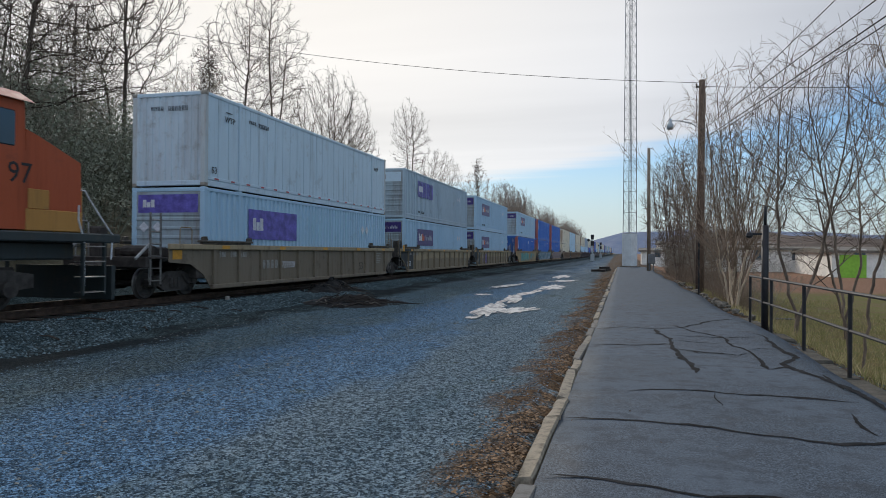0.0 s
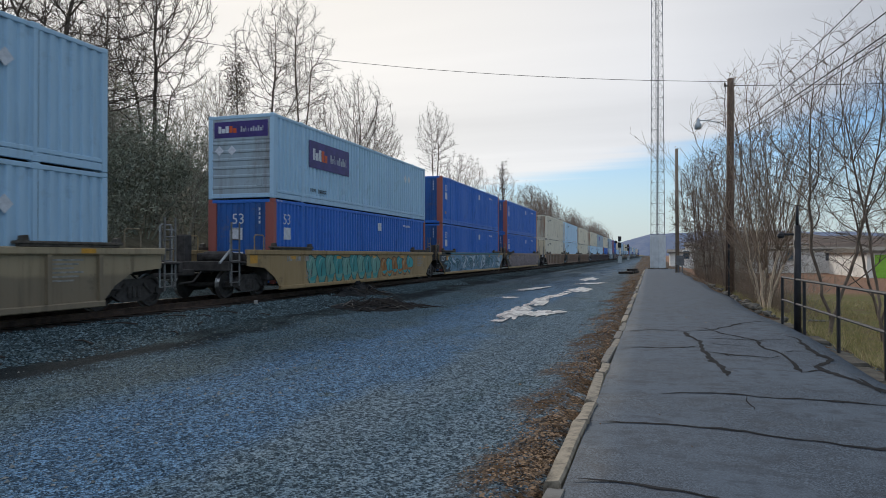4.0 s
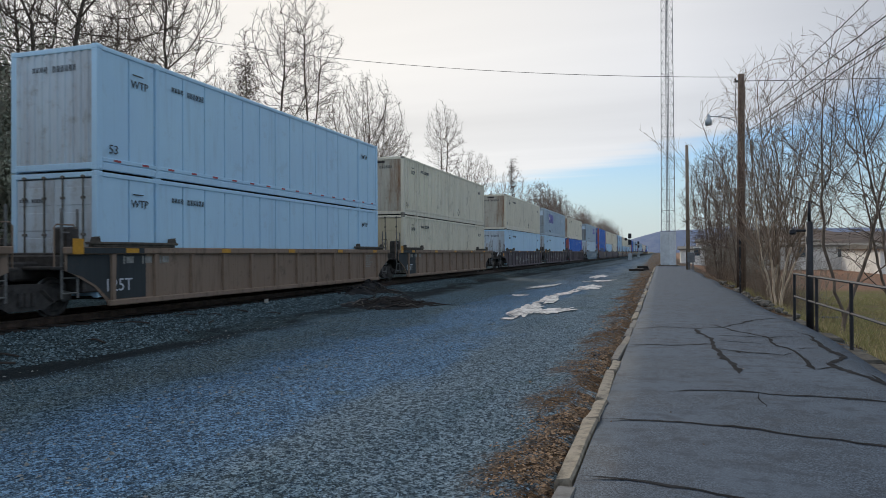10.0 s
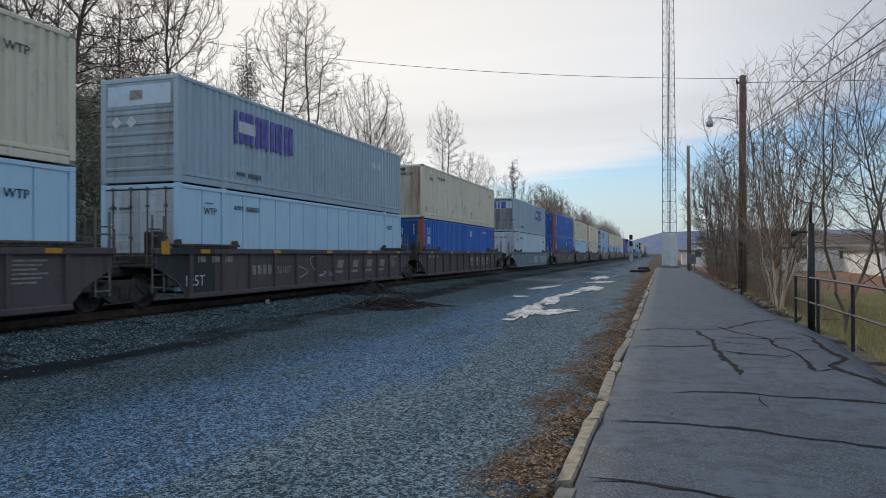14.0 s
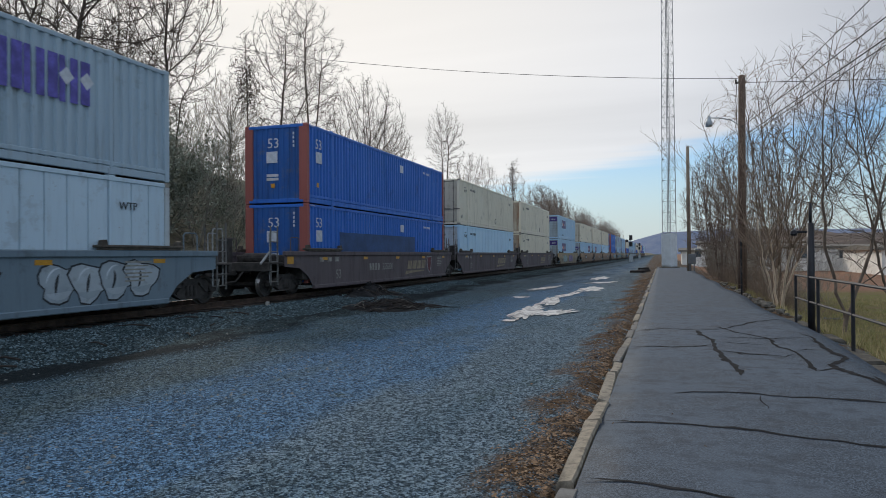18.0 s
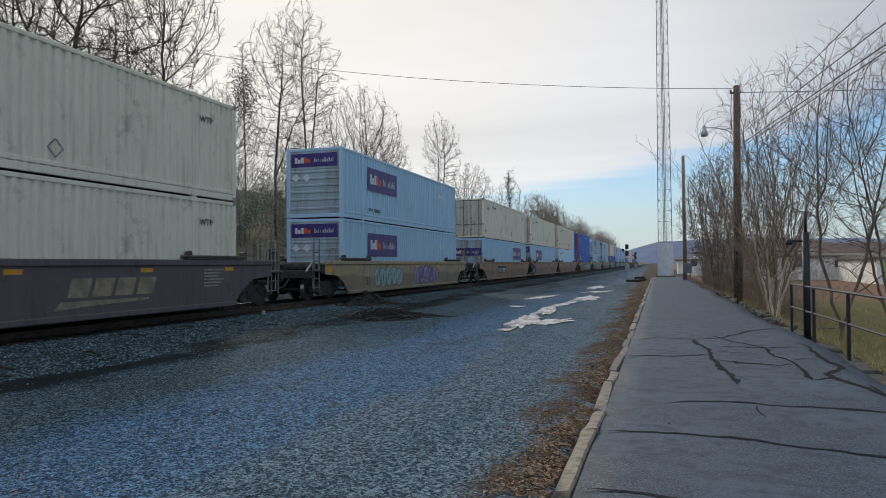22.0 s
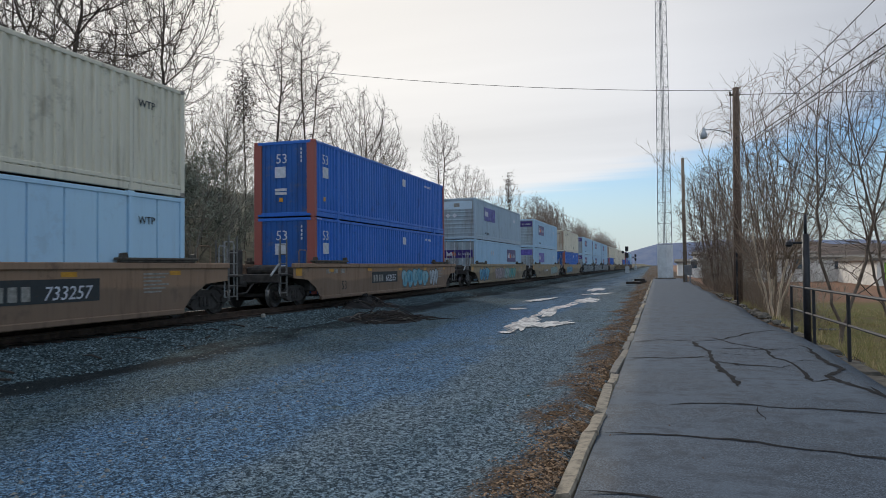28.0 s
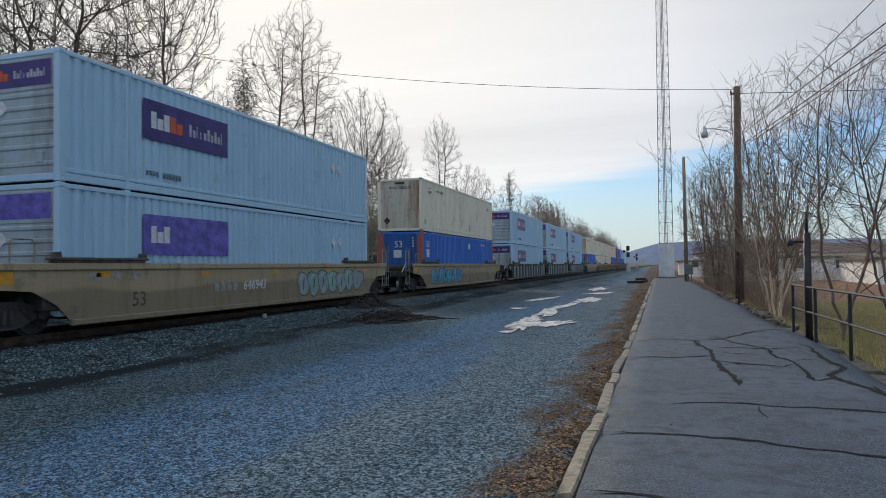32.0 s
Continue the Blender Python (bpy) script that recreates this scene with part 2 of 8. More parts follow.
M_LOCO_Y = paint("yellow_loco_paint", (0.46, 0.22, 0.05), amount=0.5)
M_LOCO_D = paint("dark_loco_paint", (0.03, 0.04, 0.042), amount=0.4)
M_ROD = plain("grimy_rod_steel", (0.17, 0.155, 0.135), 0.6, 0.3, scale=6, vary=0.4)
M_GALV = plain("galvanised_steel", (0.42, 0.46, 0.48), 0.45, 0.35, scale=3, vary=0.15)
M_BLACK = plain("black_paint", (0.022, 0.022, 0.025), 0.5, 0.0, scale=8, vary=0.3)
M_GLASS = Nodes("cab_glass").done((0.03, 0.06, 0.09), 0.08, 0.0, spec=0.8)
M_GRIME = plain("grimy_castings", (0.30, 0.275, 0.235), 0.8, scale=9, vary=0.4)
M_ROD_PALE = plain("pale_galvanised_rods", (0.5, 0.54, 0.57), 0.5, 0.3)
M_ENDGREY = rusty_front("grimy_grey_blue_end", (0.34, 0.42, 0.47), (0.17, 0.15, 0.13))
M_RUST_POST = rusty_front("rusty_white_post", (0.5, 0.56, 0.58), (0.30, 0.14, 0.06), 0.95)
M_BLUE_END = rusty_front("grimy_blue_end", (0.028, 0.115, 0.36), (0.03, 0.045, 0.075), 0.7)
M_GREYDOOR = rusty_front("grimy_grey_doors", (0.30, 0.34, 0.36), (0.07, 0.06, 0.05))


# ---- mesh tools ----
class Mesh:
    """Collects corners and faces for one mesh."""

    def __init__(self):
        self.v, self.f = [], []

    def add(self, verts, faces):
        o = len(self.v)
        self.v += [tuple(p) for p in verts]
        self.f += [tuple(i + o for i in f) for f in faces]
        return self

    def box(self, x0, x1, y0, y1, z0, z1):
        return self.add([(x0, y0, z0), (x1, y0, z0), (x1, y1, z0), (x0, y1, z0), (x0, y0, z1), (x1, y0, z1), (x1, y1, z1), (x0, y1, z1)],
                        [(3, 2, 1, 0), (4, 5, 6, 7), (0, 1, 5, 4), (1, 2, 6, 5), (2, 3, 7, 6), (3, 0, 4, 7)])

    def rbox(self, x0, x1, y0, y1, z0, z1, b=0.02):
        """A box with chamfered edges."""
        vs, idx = [], {}
        for sx in (0, 1):
            for sy in (0, 1):
                for sz in (0, 1):
                    c = ((x0, x1)[sx], (y0, y1)[sy], (z0, z1)[sz])
                    d = (1 - 2 * sx, 1 - 2 * sy, 1 - 2 * sz)
                    for ax in range(3):
                        p = [c[k] + (0 if k == ax else d[k] * b) for k in range(3)]
                        idx[sx, sy, sz, ax] = len(vs)
                        vs.append(p)
        fs = []
        for ax in range(3):
            u, w = [k for k in range(3) if k != ax]
            for s in (0, 1):
                q = []
                for a, c in ((0, 0), (1, 0), (1, 1), (0, 1)):
                    t = [0, 0, 0]
                    t[ax], t[u], t[w] = s, a, c
                    q.append(idx[(*t, ax)])
                fs.append(q if (s == 1) == (ax != 1) else q[::-1])
            for a in (0, 1):
                for c in (0, 1):
                    t0, t1 = [0, 0, 0], [0, 0, 0]
                    t0[ax], t1[ax] = 0, 1
                    t0[u] = t1[u] = a
                    t0[w] = t1[w] = c
                    q = [idx[(*t0, u)], idx[(*t1, u)], idx[(*t1, w)], idx[(*t0, w)]]
                    fs.append(q if (a == c) == (ax == 1) else q[::-1])
        for sx in (0, 1):
            for sy in (0, 1):
                for sz in (0, 1):
                    q = [idx[sx, sy, sz, k] for k in range(3)]
                    fs.append(q if (sx + sy + sz) % 2 else q[::-1])
        return self.add(vs, fs)

    def tube(self, pts, radii, sides=6, cap=True):
        pts = [Vector(p) for p in pts]
        if isinstance(radii, (int, float)):
            radii = [radii] * len(pts)
        vs, fs, n = [], [], len(pts)
        for i, p in enumerate(pts):
            d = (pts[min(i + 1, n - 1)] - pts[max(i - 1, 0)]).normalized()
            u = d.cross(Vector((0, 0, 1)) if abs(d.z) < 0.9 else Vector((1, 0, 0))).normalized()
            w = d.cross(u)
            for k in range(sides):
                a = 2 * math.pi * k / sides
                vs.append(p + (u * math.cos(a) + w * math.sin(a)) * radii[i])
        for i in range(n - 1):
            for k in range(sides):
                a, b = i * sides + k, i * sides + (k + 1) % sides
                fs.append((a, a + sides, b + sides, b))
        if cap:
            fs.append(tuple(range(sides)))
            fs.append(tuple(range((n - 1) * sides, n * sides))[::-1])
        return self.add(vs, fs)

    def prism(self, outline, ax, a, b):
        """An outline of (u, w) pairs pushed from a to b along the axis ax (0: x, 1: y, 2: z)."""
        def place(u, w, t):
            return ((t, u, w), (u, t, w), (u, w, t))[ax]
        n = len(outline)
        vs = [place(u, w, a) for u, w in outline] + [place(u, w, b) for u, w in outline]
        fs = [tuple(range(n)), tuple(range(2 * n - 1, n - 1, -1))]
        fs += [(i, i + n, (i + 1) % n + n, (i + 1) % n) for i in range(n)]
        return self.add(vs, fs)

    def sheet(self, line, ax, a, b, thick=None):
        """A line of (u, w) pairs pushed from a to b along ax: an open folded sheet."""
        def place(u, w, t):
            return ((t, u, w), (u, t, w), (u, w, t))[ax]
        n = len(line)
        return self.add([place(u, w, a) for u, w in line] + [place(u, w, b) for u, w in line],
                        [(i, i + 1, i + 1 + n, i + n) for i in range(n - 1)])

    def lathe(self, profile, sides=16, ax=0, centre=(0, 0, 0)):
        """A profile of (along, radius) turned about the axis ax."""
        vs, fs, n = [], [], len(profile)
        for t, r in profile:
            for k in range(sides):
                a = 2 * math.pi * k / sides
                c, s = r * math.cos(a), r * math.sin(a)
                p = ((t, c, s), (c, t, s), (c, s, t))[ax]
                vs.append((p[0] + centre[0], p[1] + centre[1], p[2] + centre[2]))
        for i in range(n - 1):
            for k in range(sides):
                a, b = i * sides + k, i * sides + (k + 1) % sides
                fs.append((a, b, b + sides, a + sides))
        fs.append(tuple(range(sides))[::-1])
        fs.append(tuple(range((n - 1) * sides, n * sides)))
        return self.add(vs, fs)

    def data(self, name, material, smooth=False, fix=True):
        me = bpy.data.meshes.new(name)
        me.from_pydata(self.v, [], self.f)
        if fix:
            bm = bmesh.new()
            bm.from_mesh(me)
            bmesh.ops.recalc_face_normals(bm, faces=bm.faces)
            bm.to_mesh(me)
            bm.free()
        if material:
            me.materials.append(material)
        if smooth:
            me.shade_smooth()
        return me


SHARED = {}


def shared(key, make):
    """One mesh for all alike pieces."""
    if key not in SHARED:
        SHARED[key] = make()
    return SHARED[key]


TINY = ("code_mark", "small_print", "light_shape", "orange_shape", "thin_shape", "worn_stripe", "hatch_mark", "label_patch")


def part(name, data, parent, label="", at=None):
    ob = new(name, data)
    ob.parent = parent
    if name in TINY:
        tagged(ob, kind="stuff")
    if at is not None:
        ob.matrix_basis = at
    return tagged(ob, label) if label else ob


def words(text, size, material, slant=0.0):
    """Flat letters as a mesh in the xy plane, from the built-in font, base line at the origin."""
    def make():
        cu = bpy.data.curves.new("letters", "FONT")
        cu.body, cu.size, cu.shear, cu.resolution_u, cu.extrude = text, size, slant, 2, 0.004
        ob = bpy.data.objects.new("letters", cu)
        me = bpy.data.meshes.new_from_object(ob)
        bpy.data.objects.remove(ob)
        me.materials.clear()
        me.materials.append(material)
        return me
    return shared(("words", text, size, material.name, slant), make)


# letters on the side that faces +x, reading along +y, or on the end that faces -y
def on_side(x, y, z):
    return Matrix.Translation((x, y, z)) @ Matrix(((0, 0, 1, 0), (1, 0, 0, 0), (0, 1, 0, 0), (0, 0, 0, 1)))


def on_end(x, y, z):
    return Matrix.Translation((x, y, z)) @ Matrix(((1, 0, 0, 0), (0, 0, -1, 0), (0, 1, 0, 0), (0, 0, 0, 1)))


def bars(rows, material):
    """Plain bars for writing too small to read: (u0, u1, w0, w1) in the xy plane."""
    m = Mesh()
    for u0, u1, w0, w1 in rows:
        m.box(u0, u1, w0, w1, 0.0, 0.005)
    return m.data("bars", material, fix=False)


# ---- containers ----
LEN, WID, HIGH = 16.15, 2.59, 2.90
HW = WID / 2


def corrugated(pitch, depth, y0, y1):
    """A trapezoid wave from y0 to y1: pairs of (y, in)."""
    n = max(1, round((y1 - y0) / pitch))
    p = (y1 - y0) / n
    line = []
    for i in range(n):
        s = y0 + i * p
        line += [(s, 0.0), (s + p * 0.40, 0.0), (s + p * 0.5, depth), (s + p * 0.90, depth)]
    return line + [(y1, 0.0)]


def side_wall(kind, side):
    m = Mesh()
    sg = 1 if side > 0 else -1
    pitch, depth = {"post": (0.93, 0.022), "panel": (0.56, 0.022), "wave": (0.285, 0.055), "fine": (0.262, 0.055)}[kind]
    for a, b in ((0.16, 1.9), (2.06, LEN - 2.06), (LEN - 1.9, LEN - 0.16)):
        if kind in ("post", "panel"):
            n = max(1, round((b - a) / pitch))
            p = (b - a) / n
            gap = 0.045 if kind == "post" else 0.026
            line = []
            for i in range(n):
                s = a + i * p
                line += [(s, 0.014), (s + p - gap - 0.004, 0.014), (s + p - gap, 0.070), (s + p - 0.004, 0.070)]
            line.append((b, 0.014))
        else:
            line = corrugated(pitch, depth, a, b)
        m.sheet([(sg * (HW - 0.012 - d), y) for y, d in line], 2, 0.19, HIGH - 0.11)
    return m.data("side_wall", None, fix=False)


def recoloured(key, make, material):
    """A mesh shape with a material of its own."""
    def build():
        me = make()
        me.materials.clear()
        me.materials.append(material)
        return me
    return shared((key, material.name), build)


def end_wall(kind, material):
    m = Mesh()
    if kind == "wave":
        m.sheet([(x, 0.012 + d) for x, d in corrugated(0.24, 0.04, -HW + 0.15, HW - 0.15)], 2, 0.17, HIGH - 0.11)
    else:
        # framed end with pressed horizontal ribs
        line, z = [(0.03, 0.16)], 0.16
        for z0 in (0.34, 0.72, 1.02, 1.30, 1.58, 1.86):
            line += [(0.03, z0), (0.006, z0 + 0.03), (0.006, z0 + 0.09), (0.03, z0 + 0.12)]
        line += [(0.03, 2.02), (0.012, 2.04), (0.012, 2.72), (0.03, HIGH - 0.1)]
        m.sheet(line, 0, -HW + 0.14, HW - 0.14)
        m.rbox(0.62, 0.86, -0.012, 0.04, 0.42, 0.66, 0.01)
    return m.data("end_wall", material, fix=False)


def post(side, material):
    """A corner post; side: where the end's middle lies, so that red posts wrap round the corner."""
    def make():
        m = Mesh()
        wide = material is M_RED
        x0, x1 = (-0.082, 0.084)
        if wide:
            x0, x1 = (-0.24, 0.088) if side > 0 else (-0.088, 0.24)
        m.rbox(x0, x1, -0.004 if wide else 0.0, 0.19 if wide else 0.17, 0.11, HIGH - 0.11, 0.012)
        return m.data("corner_post", material)
    return shared(("post", material.name, side), make)


def casting(material):
    def make():
        m = Mesh()
        m.rbox(-0.085, 0.085, 0.0, 0.178, 0.0, 0.118, 0.014)
        m.rbox(-0.04, 0.0955, 0.05, 0.13, 0.03, 0.085, 0.01)
        return m.data("corner_casting", material)
    return shared(("casting", material.name), make)


def lift_post(material):
    def make():
        m = Mesh()
        m.rbox(-0.05, 0.024, -0.064, 0.064, 0.1, HIGH - 0.1, 0.015)
        m.rbox(-0.04, 0.028, -0.02, 0.02, 0.14, HIGH - 0.14, 0.006)
        m.rbox(-0.1, 0.03, -0.11, 0.11, HIGH - 0.13, HIGH + 0.012, 0.012)
        m.rbox(-0.1, 0.03, -0.11, 0.11, 0.0, 0.14, 0.012)
        return m.data("lift_post", material)
    return shared(("lift", material.name), make)


def door_leaf(material):
    def make():
        m = Mesh()
        m.rbox(0.0, 1.14, 0.0, 0.05, 0.2, HIGH - 0.16, 0.012)
        for z in (0.36, 0.95, 1.54, 2.13):
            m.rbox(0.07, 1.07, -0.014, 0.02, z, z + 0.42, 0.012)
        return m.data("door", material)
    return shared(("door", material.name), make)


def lock_rod(material):
    def make():
        m = Mesh()
        m.tube([(0, 0, 0.14), (0, 0, HIGH - 0.08)], 0.02, 6)
        for z in (0.16, 0.6, 1.45, 2.3, HIGH - 0.12):
            m.rbox(-0.05, 0.05, -0.03, 0.045, z - 0.03, z + 0.03, 0.008)
        m.rbox(0.0, 0.42, -0.045, -0.02, 0.98, 1.03, 0.006)
        return m.data("lock_rod", material)
    return shared(("lock_rod", material.name), make)


STYLES = {
    "purple": dict(mat=M_PALEBLUE, side="wave", words="pale grey-blue corrugated container with a purple panel"),
    "grey": dict(mat=M_GREY, side="wave", words="faded grey corrugated container with worn purple stripes"),
    "white": dict(mat=M_WHITE, side="panel", words="old whitish-blue panel-sided container with rusty end"),
    "tan": dict(mat=M_TAN, side="fine", words="cream-grey corrugated container with rust streaks"),
    "sky": dict(mat=M_SKY, side="post", words="pale sky-blue container with smooth riveted side sheets"),
    "blue": dict(mat=M_BLUE, side="fine", words="deep blue corrugated container with red corner posts"),
}


def container(style, front="", logo="front", rust=False, marks=()):
    """A 53-foot container. front: wave, ribbed or door, the end that leads. logo: front, back or none."""
    st = STYLES[style]
    mat = st["mat"]
    front = front or {"purple": "ribbed", "grey": "ribbed"}.get(style, "wave")
    where = {"door": "doors leading", "ribbed": "ribbed end leading", "wave": "corrugated end leading"}[front]
    top = tagged(new("shipping_container"), st["words"] + ", " + where, "container", "stacked containers on the train")
    for sg in (1, -1):
        part("side_wall", recoloured(("side", st["side"], sg), lambda: side_wall(st["side"], sg), mat), top)
    for sg in (1, -1):
        x0, x1 = sorted((sg * (HW - 0.07), sg * HW))
        part("top_rail", shared(("toprail", sg, mat.name), lambda: Mesh().rbox(x0, x1, 0.17, LEN - 0.17, HIGH - 0.12, HIGH - 0.015, 0.01).data("top_rail", mat)), top)
        y0, y1 = sorted((sg * (HW - 0.1), sg * (HW - 0.004)))
        part("bottom_rail", shared(("botrail", sg, mat.name), lambda: Mesh().rbox(y0, y1, 0.17, LEN - 0.17, 0.02, 0.19, 0.012).rbox(y0, y1 + 0.004 * sg, 0.17, LEN - 0.17, 0.21, 0.31, 0.012).data("bottom_rail", mat)), top)
    f = Mesh()
    f.box(-HW + 0.09, HW - 0.09, 0.1, LEN - 0.1, 0.08, 0.16)
    part("floor_pan", shared("floorpan", lambda: f.data("floor_pan", M_IRON)), top)
    r = Mesh()
    line = []
    n = 50
    for i in range(n):
        y = 0.14 + i * (LEN - 0.28) / n
        d = (LEN - 0.28) / n
        line += [(y, HIGH - 0.03), (y + d * 0.5, HIGH - 0.03), (y + d * 0.6, HIGH - 0.045), (y + d * 0.9, HIGH - 0.045)]
    line.append((LEN - 0.14, HIGH - 0.03))
    part("roof", recoloured("roof", lambda: r.sheet(line, 0, -HW + 0.06, HW - 0.06).data("roof", None, fix=False), mat), top)
    pm = M_RED if style == "blue" else M_RUST_POST if style == "white" else mat
    for y, turn in ((0.0, 0), (LEN, 180)):
        for sg in (1, -1):
            x = sg * (HW - 0.085)
            at = pose(x, y, 0, 0, 0, turn)
            p = part("corner_post", post(sg if turn == 0 else -sg, pm), top, "red post" if style == "blue" else "rusty post" if style == "white" else "", at)
            for z in (0.0, HIGH - 0.112):
                c = pose(x, y, z) if turn == 0 else pose(x, y, z, 0, 0, 180)
                if (sg < 0) != (turn == 180):
                    c = c @ Matrix.Diagonal((1, 1, 1, 1))
                part("corner_casting", casting(M_GRIME if style in ("tan", "white") else pm), top, "", c)
        # header and sill beams across the end
        part("header_beam", shared(("header", mat.name), lambda: Mesh().rbox(-HW + 0.16, HW - 0.16, 0.0, 0.12, HIGH - 0.13, HIGH - 0.01, 0.012).data("header_beam", mat)), top, "", pose(0, y, 0, 0, 0, turn))
        part("sill_beam", shared(("sillb", mat.name), lambda: Mesh().rbox(-HW + 0.16, HW - 0.16, 0.0, 0.14, 0.03, 0.18, 0.012).data("sill_beam", mat)), top, "", pose(0, y, 0, 0, 0, turn))
    for y in (1.98, LEN - 1.98):
        for sg in (1, -1):
            part("lift_post", lift_post(mat), top, "", pose(sg * HW - sg * 0.018, y, 0, 0, 0, 0 if sg > 0 else 180))
    back = "door" if front != "door" else {"purple": "ribbed", "grey": "ribbed"}.get(style, "wave")
    for kind, y, turn in ((front, 0.0, 0), (back, LEN, 180)):
        at = pose(0, y, 0, 0, 0, turn)
        if kind == "door":
            dm = (M_DOORRUST if rust else M_CREAM) if style == "tan" else M_WHITERUST if style == "sky" else M_GREYDOOR if style == "grey" else M_ENDGREY if style == "purple" else mat
            for k in (0, 1):
                d = part("door", door_leaf(dm), top, "cargo door with upright bars", at @ pose(-1.145 + k * 1.155, 0.03, 0))
                for u in (0.28, 0.88):
                    part("lock_rod", lock_rod(M_ROD_PALE if style == "purple" else M_ROD), d, "", pose(u, -0.035, 0))
        else:
            em = {"tan": M_TANRUST, "white": M_WHITERUST, "sky": M_WHITERUST, "purple": M_ENDGREY, "grey": M_ENDGREY, "blue": M_BLUE_END}.get(style, mat) if (rust or style in ("white", "sky", "purple", "grey", "blue")) else mat
            part("end_wall", shared(("end", kind, em.name), lambda: end_wall(kind, em)), top, "grimy grey end wall" if em is M_ENDGREY else "grimy dark blue end wall" if em is M_BLUE_END else "rust-streaked end wall" if em is not mat else "", at)
    decorate(top, style, front, logo, marks)
    return top


def logo_panel(w, h, faded):
    def make():
        return Mesh().box(0, w, 0, h, 0, 0.006).data("logo_panel", M_PURPLE_F if faded else M_PURPLE, fix=False)
    return shared(("logo", w, h, faded), make)


def logo(parent, at, w, h, faded=False, sharp=True):
    """A purple vinyl panel with plain shapes for its two-coloured name."""
    p = part("logo_panel", logo_panel(w, h, faded), parent, "faded purple panel" if faded else "purple vinyl panel", at)
    low, mid, high = h * 0.30, h * 0.58, h * 0.72
    blocks = [(0.08, 0.135, high), (0.145, 0.205, mid), (0.215, 0.275, high)]
    part("light_shape", shared(("lw", w, h), lambda: bars([(w * a, w * b, low, t) for a, b, t in blocks], M_LETTER)), p, "", pose(0, 0, 0.006))
    if sharp and not faded:
        part("orange_shape", shared(("lo", w, h), lambda: bars([(w * 0.285, w * 0.345, low, high), (w * 0.355, w * 0.42, low, mid)], M_ORANGE)), p, "", pose(0, 0, 0.006))
        thin = [(0.50 + 0.045 * i, 0.50 + 0.045 * i + (0.030 if i not in (2, 3, 9) else 0.010), h * (0.66 if i in (0, 2, 5, 7, 9) else 0.54)) for i in range(10)]
        part("thin_shape", shared(("lt", w, h), lambda: bars([(w * a, w * b, h * 0.34, t) for a, b, t in thin], M_PALE_MARK)), p, "", pose(0, 0, 0.006))


def placard(parent, at, s=0.2):
    def make():
        return Mesh().prism([(s, 0), (0, s), (-s, 0), (0, -s)], 2, 0, 0.006).data("placard", M_LETTER)
    part("placard", shared(("placard", s), make), parent, "pale diamond placard", at)


